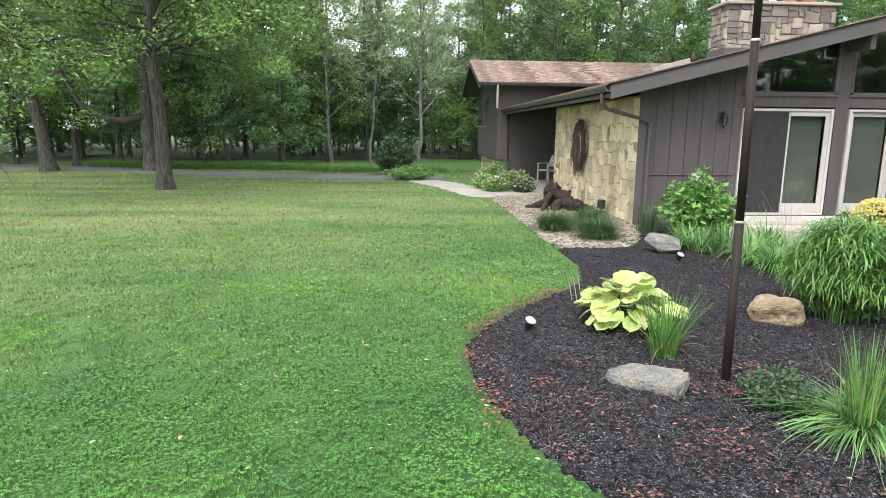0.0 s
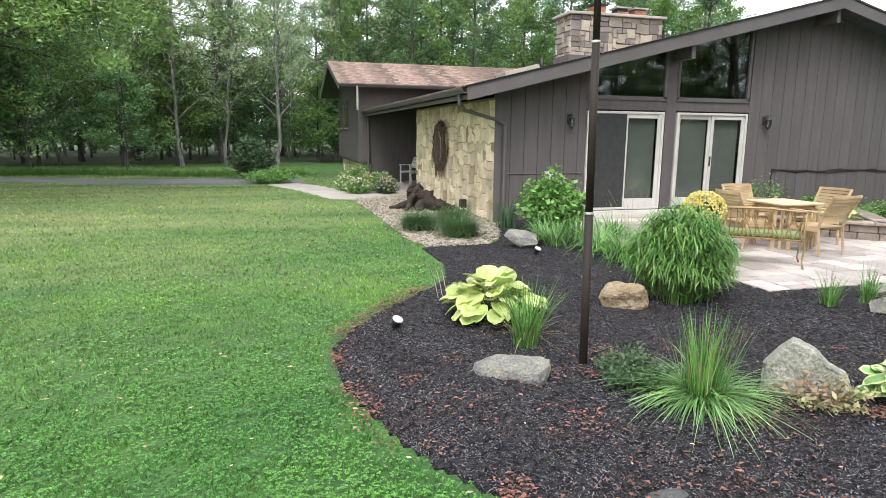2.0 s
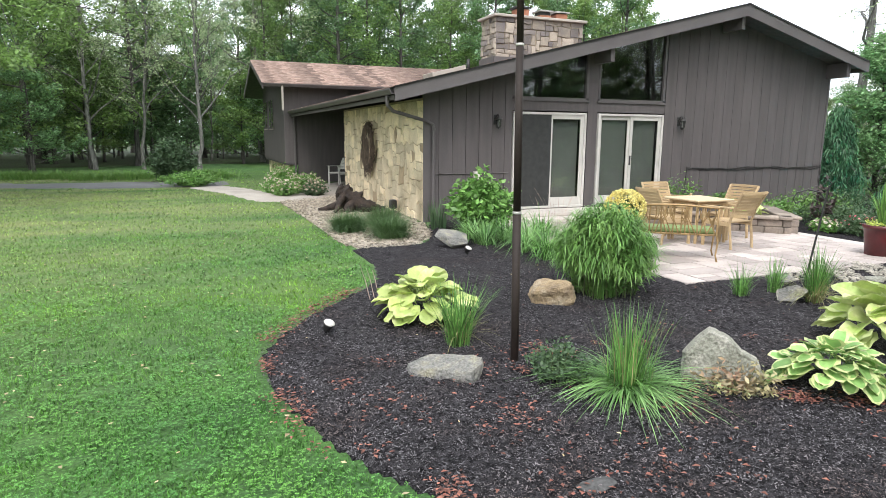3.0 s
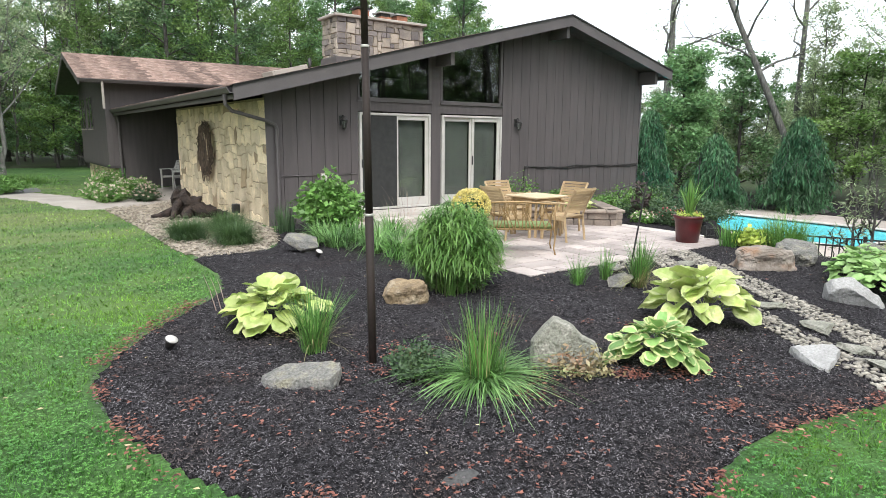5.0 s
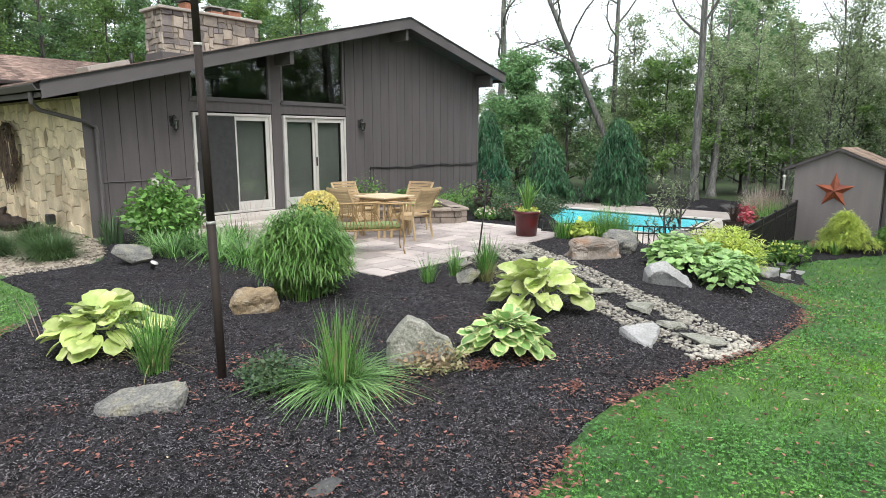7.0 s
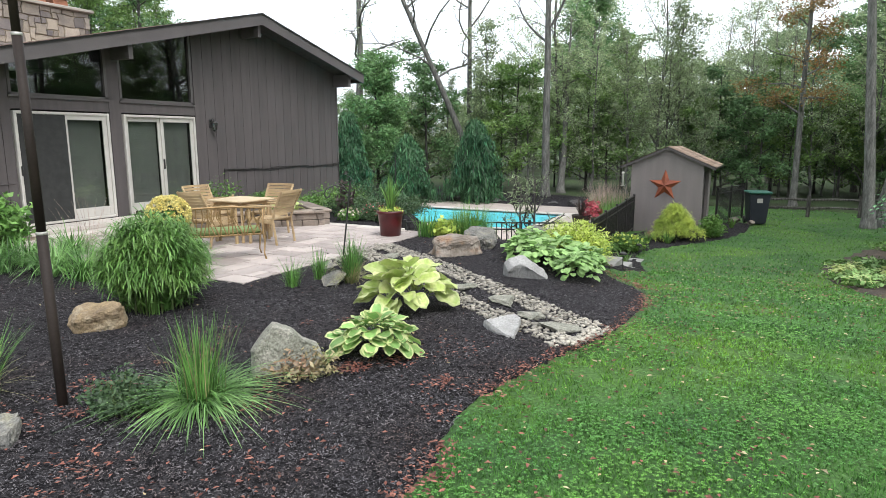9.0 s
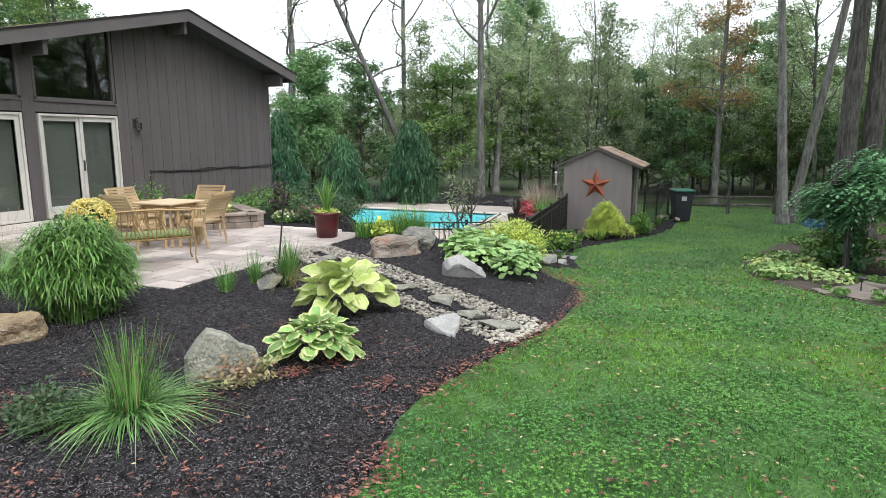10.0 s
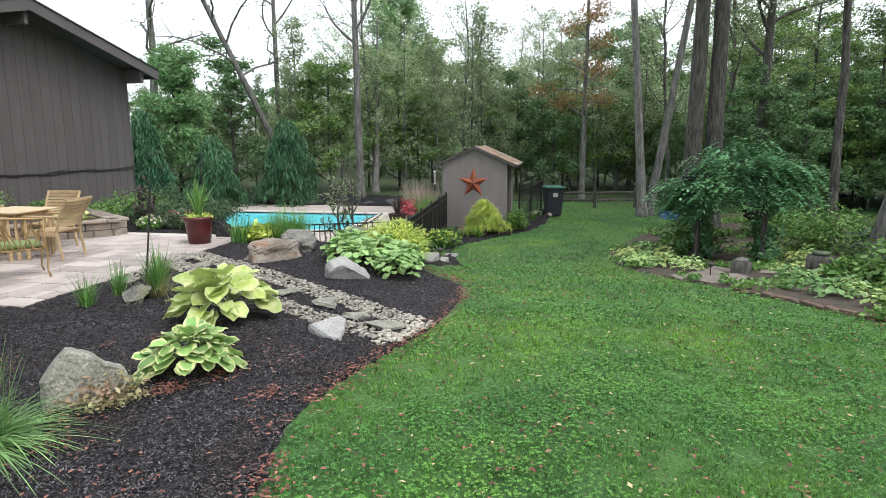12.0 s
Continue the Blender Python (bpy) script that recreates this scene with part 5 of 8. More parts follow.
# wreath of twigs on the stone wall
M_TWIG = mat("brown_twig", (0.13, 0.092, 0.066), 0.9, second=(0.055, 0.04, 0.031), scale=7, fine=40, amount=0.6, bump=0.4, by_object=0.45)
wreath = thing("twig_wreath", "tall oval wreath of dark twigs hung on the stone", "wreath", at=pose(-2.12, 3.75, 1.46))
rng_w = np.random.default_rng(9)
for k in range(150):
    a0 = rng_w.uniform(0, 6.28)
    ln = rng_w.uniform(0.5, 1.5)
    o = rng_w.uniform(0.72, 1.12)
    y0, z0 = 0.5 * o, 0.58 * o
    p = [(-rng_w.uniform(0.0, 0.11), y0 * math.cos(a0 + ln * t / 5) + rng_w.normal(0, 0.012), z0 * math.sin(a0 + ln * t / 5) + rng_w.normal(0, 0.02)) for t in range(6)]
    bm = bmesh.new()
    tube(bm, p, [0.012, 0.011, 0.01, 0.008, 0.006, 0.004], 5)
    part("twig", bm, M_TWIG, wreath)
for k in range(26):
    y = rng_w.uniform(-0.32, 0.32)
    bm = bmesh.new()
    tube(bm, [(-0.06, y, -0.75 + rng_w.uniform(-0.08, 0.2)), (-0.1, y + rng_w.normal(0, 0.05), -0.2), (-0.08, y * 0.5 + rng_w.normal(0, 0.05), rng_w.uniform(0.1, 0.5))], [0.006, 0.011, 0.006], 5)
    part("twig", bm, M_TWIG, wreath)
# driftwood root before the wall: a low log, a stubby knob and tapering roots
root = thing("driftwood_stump", "gnarled dark driftwood root lying on the gravel", "driftwood", at=pose(-3.1, 2.1, 0.02, 0, 0, -13))
rng_d = np.random.default_rng(12)


def gnarl(name, pts_, rad_, sides=10, lump=0.05):
    fine, fr = [], []
    for i in range(len(pts_) - 1):
        for t in range(5):
            fine.append(Vector(pts_[i]).lerp(Vector(pts_[i + 1]), t / 5))
            fr.append(rad_[i] + (rad_[i + 1] - rad_[i]) * t / 5)
    fine.append(Vector(pts_[-1]))
    fr.append(rad_[-1])
    bm = bmesh.new()
    tube(bm, fine, fr, sides)
    for v in bm.verts:
        v.co += Vector((1, 0.8, 0.9)) * (lump * 1.3 * noise.noise(v.co * 4) + lump * noise.noise(v.co * 11) + lump * 0.5 * noise.noise(Vector((v.co.x * 6, v.co.y * 24, v.co.z * 24))))
    part(name, bm, M_ROOTWOOD, root, "", True)


gnarl("log", [(0.8, -0.05, 0.04), (0.5, -0.02, 0.13), (0.22, 0.0, 0.24), (0.0, 0.0, 0.38), (-0.12, 0.02, 0.5)], [0.06, 0.12, 0.15, 0.16, 0.1], 18, 0.06)
# root plate: short broken stubs round the raised end
for k in range(8):
    a_ = k * 2.4
    d_ = Vector((-0.62, 0.1, 0.5)) * rng_d.uniform(0.1, 0.7) + Vector((0.55 * math.cos(a_), 0.8 * math.sin(a_), 0.6 * math.cos(a_)))
    ln_ = rng_d.uniform(0.05, 0.13)
    s0 = Vector((-0.06, 0.0, 0.42)) + Vector(rng_d.normal(0, 0.06, 3))
    e0 = s0 + d_.normalized() * ln_ + Vector((0, 0, -0.1 * ln_))
    gnarl("root_limb", [s0, s0.lerp(e0, 0.5) + Vector(rng_d.normal(0, 0.04, 3)), e0], [0.1, 0.075, rng_d.uniform(0.02, 0.06)], 10, 0.05)
gnarl("root_limb", [(-0.1, -0.05, 0.38), (-0.2, -0.16, 0.26), (-0.24, -0.26, 0.12), (-0.32, -0.34, 0.02)], [0.09, 0.07, 0.06, 0.035], 10, 0.03)
gnarl("root_limb", [(0.0, 0.05, 0.3), (-0.2, 0.12, 0.16), (-0.5, 0.2, 0.06), (-0.7, 0.22, 0.03)], [0.14, 0.11, 0.07, 0.03], 10, 0.04)
gnarl("root_limb", [(0.1, 0.0, 0.22), (0.02, -0.12, 0.1), (-0.02, -0.22, 0.02)], [0.14, 0.12, 0.07], 10, 0.04)
s = thing("ground_floodlight", "small black floodlight at the foot of the wall", "floodlight", at=pose(-2.2, 1.5, 0.03))
part("housing", boxed((-0.08, -0.08, 0.1), (0.06, 0.1, 0.3), 0.02), M_BLACK, s)
part("stake", boxed((-0.015, -0.015, -0.05), (0.015, 0.015, 0.1)), M_BLACK, s)


# ---- porch chair ----
def slat_chair(name, label, wood, at, arms=True, back_h=0.95, group="", category="chair"):
    c = thing(name, label, category, group, at=at)
    W, Dp, S = 0.49, 0.48, 0.42
    for sx in (-1, 1):
        x = sx * W / 2
        part("leg", boxed((x - 0.02, -Dp / 2 - 0.02, 0), (x + 0.02, -Dp / 2 + 0.025, S + (0.22 if arms else 0)), 0.005), wood, c)
        bm = bmesh.new()
        tube(bm, [(x, Dp / 2 + 0.06, 0), (x, Dp / 2, S), (x * 1.02, Dp / 2 + 0.06, S + 0.2), (x * 1.12, Dp / 2 + 0.22, back_h)], 0.021, 6)
        part("leg", bm, wood, c)
        if arms:
            bm = bmesh.new()
            box(bm, (x - 0.03, -Dp / 2 - 0.05, S + 0.215), (x + 0.03, Dp / 2 + 0.06, S + 0.24), None, 0.006)
            part("armrest", bm, wood, c)
        part("seat_rail", boxed((x - 0.015, -Dp / 2, S - 0.06), (x + 0.015, Dp / 2, S - 0.005)), wood, c)
    for k in range(7):
        y = -Dp / 2 + 0.02 + k * Dp / 6.6
        part("seat_slat", boxed((-W / 2, y - 0.03, S - 0.005), (W / 2, y + 0.03, S + 0.015), 0.004), wood, c)
    for k in range(8):
        t = k / 7
        z = S + 0.1 + t * (back_h - S - 0.13)
        y = Dp / 2 + 0.03 + 0.07 * t + 0.11 * t * t
        bm = bmesh.new()
        wide = W * (1.0 + 0.13 * t)
        for i in range(6):
            a, b = -wide / 2 + wide * i / 6, -wide / 2 + wide * (i + 1) / 6
            ya, yb = (y + 0.05 * (1 - (2 * q / wide) ** 2) for q in (a, b))
            vs = [bm.verts.new(q) for q in ((a, ya, z), (b, yb, z), (b, yb, z + 0.042), (a, ya, z + 0.042), (a, ya + 0.016, z), (b, yb + 0.016, z), (b, yb + 0.016, z + 0.042), (a, ya + 0.016, z + 0.042))]
            for f in ((0, 1, 2, 3), (7, 6, 5, 4), (0, 4, 5, 1), (3, 2, 6, 7), (0, 3, 7, 4), (1, 5, 6, 2)):
                bm.faces.new([vs[q] for q in f])
        part("back_slat", bm, wood, c)
    return c


M_TEAK = mat("golden_teak", (0.46, 0.335, 0.19), 0.6, second=(0.36, 0.255, 0.14), scale=3, fine=50, amount=0.35, bump=0.15, stretch=(1, 1, 5), by_object=0.12)
M_WHITE_WOOD = mat("weathered_white_wood", (0.6, 0.58, 0.55), 0.7, second=(0.5, 0.48, 0.46), scale=4, fine=40, amount=0.15)
slat_chair("porch_chair", "white slatted porch armchair", M_WHITE_WOOD, pose(-1.6, 9.7, 0.06, 0, 0, -60), True, 0.9)

# ---- patio furniture ----
TX, TY = 1.45, -3.9
table = thing("patio_table", "square pale wooden patio table on four legs", "table", at=pose(TX, TY, 0.04, 0, 0, 45.5))
bm = bmesh.new()
lathe(bm, [(0.52, 0.69), (0.55, 0.7), (0.555, 0.715), (0.545, 0.725), (0.02, 0.725)], 4)
part("tabletop", bm, mat("sun_bleached_teak", (0.6, 0.48, 0.32), 0.6, second=(0.5, 0.39, 0.25), scale=3, fine=60, amount=0.2, bump=0.1), table, "bleached square top")
bm = bmesh.new()
lathe(bm, [(0.43, 0.63), (0.43, 0.69)], 4)
part("apron", bm, M_TEAK, table)
for k in range(4):
    a = radians(90 * k)
    part("leg", boxed((0.37 * math.cos(a) - 0.024, 0.37 * math.sin(a) - 0.024, 0), (0.37 * math.cos(a) + 0.024, 0.37 * math.sin(a) + 0.024, 0.64), 0.006), M_TEAK, table)
first = slat_chair("patio_chair", "golden teak slat-back patio armchair", M_TEAK, pose(0, 0, 0.04), True, 0.9, "chairs round the patio table")
spots = [(0.86, -3.87), (1.5, -3.16), (1.5, -4.5), (2.15, -3.82)]
for k, (x, y) in enumerate(spots):
    a = math.degrees(math.atan2(TX - x, -(TY - y)))
    m = pose(x, y, 0.04, 0, 0, a)
    if k == 0:
        first.matrix_basis = m
    else:
        copy_thing(first, m)
# bench with branching metal back and green cushion
M_BENCH = mat("gold_brown_metal", (0.36, 0.24, 0.11), 0.5, metal=0.4, second=(0.26, 0.17, 0.08), scale=8, fine=60, amount=0.3, bump=0.1)
M_CUSHION = mat("green_cushion", (0.2, 0.26, 0.1), 0.9, second=(0.16, 0.22, 0.08), scale=6, fine=150, amount=0.2, bump=0.2)
bench = thing("garden_bench", "metal garden bench with branch-patterned back and green cushion", "bench", at=pose(-0.02, -4.9, 0.04, 0, 0, 142))
BW = 1.22
bench.scale = (1, 1, 0.9)
for sx in (-1, 1):
    x = sx * BW / 2
    bm = bmesh.new()
    tube(bm, [(x + 0.02 * sx, 0.28, 0), (x, 0.24, 0.1), (x + 0.02 * sx, 0.22, 0.3), (x, 0.2, 0.44), (x, 0.25, 0.84)], [0.014, 0.011, 0.014, 0.016, 0.014], 8)
    part("leg", bm, M_BENCH, bench, "", True)
    bm = bmesh.new()
    tube(bm, [(x + 0.03 * sx, -0.26, 0), (x, -0.22, 0.1), (x + 0.02 * sx, -0.24, 0.3), (x, -0.22, 0.46), (x, -0.2, 0.62), (x, 0.0, 0.66), (x, 0.22, 0.64)], [0.014, 0.011, 0.014, 0.016, 0.014, 0.014, 0.012], 8)
    part("leg", bm, M_BENCH, bench, "", True)
bm = bmesh.new()
tube(bm, [(-BW / 2 + BW * t / 12, 0.25 + 0.01 * math.sin(t), 0.84 + 0.035 * math.sin(math.pi * t / 12)) for t in range(13)], 0.017, 8)
part("top_rail", bm, M_BENCH, bench, "", True)
for z in (0.41,):
    bm = bmesh.new()
    tube(bm, [(-BW / 2, 0.2 + (z - 0.42) * 0.1, z), (BW / 2, 0.2 + (z - 0.42) * 0.1, z)], 0.012, 8)
    part("rail", bm, M_BENCH, bench, "", True)
part("seat_frame", boxed((-BW / 2, -0.23, 0.4), (BW / 2, 0.21, 0.425), 0.005), M_BENCH, bench)
part("cushion", boxed((-BW / 2 + 0.02, -0.23, 0.425), (BW / 2 - 0.02, 0.19, 0.5), 0.025), M_CUSHION, bench, "flat green seat cushion")
rb = random.Random(2)
for k in range(22):
    x = -BW / 2 + 0.05 + (BW - 0.1) * k / 21
    lean = rb.uniform(-0.1, 0.1)
    p = [(x - lean * 0.4, 0.212, 0.41), (x + lean * 0.4, 0.225, 0.6), (x + lean, 0.235, 0.73), (x + lean * 0.6, 0.25, 0.85)]
    bm = bmesh.new()
    tube(bm, p, [0.01, 0.009, 0.008, 0.007], 5)
    part("branch", bm, M_BENCH, bench)
    bm = bmesh.new()
    e = rb.choice((-1, 1))
    tube(bm, [p[1], (p[1][0] + e * 0.05, 0.235, 0.7), (p[1][0] + e * 0.055, 0.245, 0.8)], [0.008, 0.007, 0.006], 5)
    part("branch", bm, M_BENCH, bench)

# wooden tub beyond the table
tub = thing("wooden_planter", "square pale wooden planter tub on the patio", "planter", at=pose(2.05, -2.75, 0.04, 0, 0, 40))
for k in range(4):
    a = k * math.pi / 2
    for j in range(3):
        part("board", boxed((-0.21, -0.22, 0.02 + j * 0.21), (0.21, -0.195, 0.22 + j * 0.21), 0.004, Matrix.Rotation(a, 4, "Z")), M_TEAK, tub)
    part("corner_post", boxed((-0.235, -0.235, 0), (-0.19, -0.19, 0.68), 0.004, Matrix.Rotation(a, 4, "Z")), M_TEAK, tub)
part("soil", boxed((-0.19, -0.19, 0.05), (0.19, 0.19, 0.6)), M_DIRT, tub)

# ---- stone planter by the wall ----
planter = thing("stone_planter", "low planter wall of stacked gray-brown blocks", "planter", kind="structure")
LINE = [((1.9, -2.0), (3.7, -3.9)), ((3.7, -3.9), (5.4, -1.5))]
M_BLOCK = mat("wall_block", (0.27, 0.22, 0.18), 0.9, second=(0.2, 0.165, 0.14), scale=5, fine=45, amount=0.4, bump=0.6, bump_dist=0.012, by_object=0.2)
rb = random.Random(5)
for (ax, ay), (bx, by) in LINE:
    ln = math.hypot(bx - ax, by - ay)
    ang = math.degrees(math.atan2(by - ay, bx - ax))
    for row in range(2):
        s = -0.12 if row % 2 else 0.0
        while s < ln:
            w = rb.uniform(0.24, 0.42)
            e = min(s + w, ln)
            if e - max(s, 0) > 0.05:
                p = part("block", boxed((0.004, -0.125 + rb.uniform(-0.012, 0.012), 0.004), (e - max(s, 0) - 0.004, 0.125, 0.13), 0.012), M_BLOCK, planter)
                t = max(s, 0) / ln
                p.matrix_basis = pose(ax + (bx - ax) * t, ay + (by - ay) * t, 0.03 + row * 0.132, 0, 0, ang)
            s = e + 0.0001
    s = 0.0
    while s < ln - 0.01:
        e = min(s + 0.6, ln)
        p = part("capstone", boxed((0.003, -0.17, 0), (e - s - 0.003, 0.17, 0.055), 0.012), M_BLOCK, planter, "flat cap stone")
        p.matrix_basis = pose(ax + (bx - ax) * s / ln, ay + (by - ay) * s / ln, 0.296, 0, 0, ang)
        s = e
bm = bmesh.new()
prism(bm, [(1.95, -1.92), (3.7, -3.75), (5.3, -1.5), (5.3, -0.1), (2.2, -0.1)], 0.28, lambda u, v, w: Vector((u, v, w)))
part("soil", bm, M_DIRT, planter, "dark planter soil")

# ---- glazed pot ----
M_POT = mat("oxblood_glaze", (0.06, 0.009, 0.011), 0.35, second=(0.085, 0.013, 0.014), scale=5, fine=40, amount=0.2, bump=0.03)
pot = thing("flower_pot", "glossy dark red tapered plant pot on the patio", "plant pot", at=pose(3.08, -5.9, 0.04))
pot.scale = (0.9, 0.9, 0.95)
bm = bmesh.new()
lathe(bm, [(0.18, 0.0), (0.2, 0.01), (0.235, 0.3), (0.255, 0.42), (0.275, 0.43), (0.28, 0.48), (0.262, 0.485), (0.245, 0.44), (0.02, 0.43)], 28)
part("body", bm, M_POT, pot, "", True)
bm = bmesh.new()
lathe(bm, [(0.24, 0.43), (0.235, 0.45), (0.02, 0.46)], 20)
part("soil", bm, M_DIRT, pot)

# ---- shepherd's hooks ----
def hook(x, y, h, turn, lean, label):
    s = thing("shepherd_hook", label, "garden hook", at=pose(x, y, hz(x, y), 0, lean, turn))
    bm = bmesh.new()
    tube(bm, [(0, 0, -0.2), (0, 0, h)], 0.011, 6)
    part("rod", bm, M_BLACK, s)
    bm = bmesh.new()
    tube(bm, [(0, 0, h * 0.86), (-0.08, 0, h * 0.93), (-0.2, 0, h * 0.94), (-0.3, 0, h * 0.9), (-0.33, 0, h * 0.84), (-0.29, 0, h * 0.8), (-0.25, 0, h * 0.83)], 0.008, 6)
    part("scroll", bm, M_BLACK, s, "curled iron arm")
    bm = bmesh.new()
    tube(bm, [(0, 0, h * 0.97), (0.02, 0, h * 1.02), (-0.03, 0, h * 1.05), (-0.06, 0, h)], 0.007, 6)
    part("finial", bm, M_BLACK, s)


hook(0.05, -7.05, 1.25, -38, 7, "black iron shepherd's hook leaning over the bed")
hook(5.2, -4.7, 1.75, -30, 0, "tall black iron hook with a curled arm")

# ---- pool fence ----
M_MESH = M_SCREEN.copy()
M_MESH.name = "see_through_privacy_mesh"
mn, ml = M_MESH.node_tree.nodes, M_MESH.node_tree.links
clear, weave = mn.new("ShaderNodeBsdfTransparent"), mn.new("ShaderNodeMixShader")
weave.inputs[0].default_value = 0.5
ml.new(clear.outputs[0], weave.inputs[1])
ml.new(mn["Principled BSDF"].outputs[0], weave.inputs[2])
ml.new(weave.outputs[0], mn["Material Output"].inputs[0])



def fence(a, b, top, n_posts, mesh_side, label):
    f = thing("pool_fence", label, "fence", "pool fence panels", "structure")
    a, b = Vector(a), Vector(b)
    ln = (b - a).length
    ang = math.degrees(math.atan2(b.y - a.y, b.x - a.x))
    posts = [a.lerp(b, k / (n_posts - 1)) for k in range(n_posts)]
    for p in posts:
        z = hz(p.x, p.y)
        q = part("post", boxed((-0.03, -0.03, 0), (0.03, 0.03, top - z + 0.08), 0.004), M_BLACK, f)
        q.matrix_basis = pose(p.x, p.y, z - 0.02, 0, 0, ang)
    for p, q in zip(posts, posts[1:]):
        L = (q - p).length
        z0 = min(hz(p.x, p.y), hz(q.x, q.y)) + 0.1
        for z in (top, top - 0.14, z0):
            r_ = part("rail", boxed((0, -0.014, -0.014), (L, 0.014, 0.014)), M_BLACK, f)
            r_.matrix_basis = pose(p.x, p.y, z, 0, 0, ang)
        k = 0.1
        while k < L:
            c = p.lerp(q, k / L)
            part("picket", boxed((c.x - 0.008, c.y - 0.008, z0), (c.x + 0.008, c.y + 0.008, top)), M_BLACK, f)
            k += 0.105
        if mesh_side:
            r_ = part("screen", boxed((0, 0.016, 0), (L, 0.019, top - z0)), M_MESH, f, "dark privacy mesh")
            r_.matrix_basis = pose(p.x, p.y, z0, 0, 0, ang)


fence((4.75, -5.2, 0), (6.4, -8.75, 0), 0.05, 4, False, "black metal picket fence below the bank")
fence((6.4, -8.75, 0), (12.6, -8.4, 0), 0.1, 5, True, "black fence hung with dark privacy mesh")
fence((15.15, -10.5, 0), (17.7, -11.15, 0), 0.2, 3, False, "black metal picket fence beside the shed")


# ---- shed ----
SX, SY0, SY1, SZ = 12.7, -8.27, -10.27, -0.98
shed = thing("garden_shed", "small gray board shed with a tiled gable roof", "shed", kind="structure")
SE, SP, SD = 1.06, 1.5, 2.4
mid = (SY0 + SY1) / 2


def shed_wall(outline, flat, name="shed_wall", depth=0.09):
    bm = bmesh.new()
    prism(bm, outline, depth, flat)
    return part(name, bm, M_SHED, shed)


shed_wall([(SY0, SZ), (SY1, SZ), (SY1, SE), (mid, SP), (SY0, SE)], lambda u, v, w: Vector((SX + 0.09 - w, u, v)))
shed_wall([(SY0, SZ), (SY1, SZ), (SY1, SE), (mid, SP), (SY0, SE)], lambda u, v, w: Vector((SX + SD - w, u, v)))
shed_wall([(SX + 0.09, SZ), (SX + SD - 0.09, SZ), (SX + SD - 0.09, SE), (SX + 0.09, SE)], lambda u, v, w: Vector((u, SY0 - w, v)))
# side toward the lawn has an open doorway
shed_wall([(SX + 0.09, SZ), (SX + 0.16, SZ), (SX + 0.16, SE), (SX + 0.09, SE)], lambda u, v, w: Vector((u, SY1 + 0.09 - w, v)))
shed_wall([(SX + 1.7, SZ), (SX + SD - 0.09, SZ), (SX + SD - 0.09, SE), (SX + 1.7, SE)], lambda u, v, w: Vector((u, SY1 + 0.09 - w, v)))
shed_wall([(SX + 0.16, SE - 0.2), (SX + 1.7, SE - 0.2), (SX + 1.7, SE), (SX + 0.16, SE)], lambda u, v, w: Vector((u, SY1 + 0.09 - w, v)))
part("door_trim", boxed((SX + 0.13, SY1 - 0.02, SZ), (SX + 0.19, SY1 + 0.0, SE - 0.16)), M_TRIM, shed)
M_TILE = mat("striped_roof_tile", (0.3, 0.2, 0.15), 0.9, second=(0.42, 0.32, 0.25), scale=4, fine=50, amount=0.4, bump=0.4, by_object=0.12, by_island=0.3)
for sgn, y_e in ((1, SY0 + 0.3), (-1, SY1 - 0.3)):
    k = (SP - SE) / abs(SY0 - mid)
    ze = SP - k * abs(y_e - mid)
    sr = slab("shed_roof", [(SX - 0.08, mid, SP + 0.05), (SX + SD + 0.2, mid, SP + 0.05), (SX + SD + 0.2, y_e, ze + 0.05), (SX - 0.08, y_e, ze + 0.05)], 0.05, M_SOFFIT, shed)
    rows_up = (0, (mid - y_e), SP - ze)
    shingle_courses((SX - 0.1, y_e, ze + 0.055), (1, 0, 0), rows_up, SD + 0.32, math.hypot(mid - y_e, SP - ze), 0.15, 0.26, rng, sr, M_TILE, "tile_course")
for sgn in (-1, 1):
    y_e = SY0 + 0.3 if sgn > 0 else SY1 - 0.3
    ze = SP - (SP - SE) / abs(SY0 - mid) * abs(y_e - mid)
    bm = bmesh.new()
    prism(bm, [(mid, SP + 0.05), (y_e, ze + 0.05), (y_e, ze - 0.02), (mid, SP - 0.02)], 0.03, lambda u, v, w: Vector((SX - 0.08 - w, u, v)))
    part("rake_board", bm, M_SOFFIT, shed)
# five-pointed star
bm = bmesh.new()
R1, R2 = 0.47, 0.19
ring = [bm.verts.new((0, (R1 if i % 2 == 0 else R2) * math.sin(i * math.pi / 5), (R1 if i % 2 == 0 else R2) * math.cos(i * math.pi / 5))) for i in range(10)]
c = bm.verts.new((-0.12, 0, 0))
d = bm.verts.new((0.0, 0, 0))
for i in range(10):
    bm.faces.new((c, ring[i], ring[(i + 1) % 10]))
    bm.faces.new((d, ring[(i + 1) % 10], ring[i]))
star = tagged(new("barn_star", bm_mesh("barn_star", bm, M_RUST)), "rusty red five-pointed metal barn star on the shed", "wall star")
star.matrix_basis = pose(SX - 0.005, -9.24, 0.44)
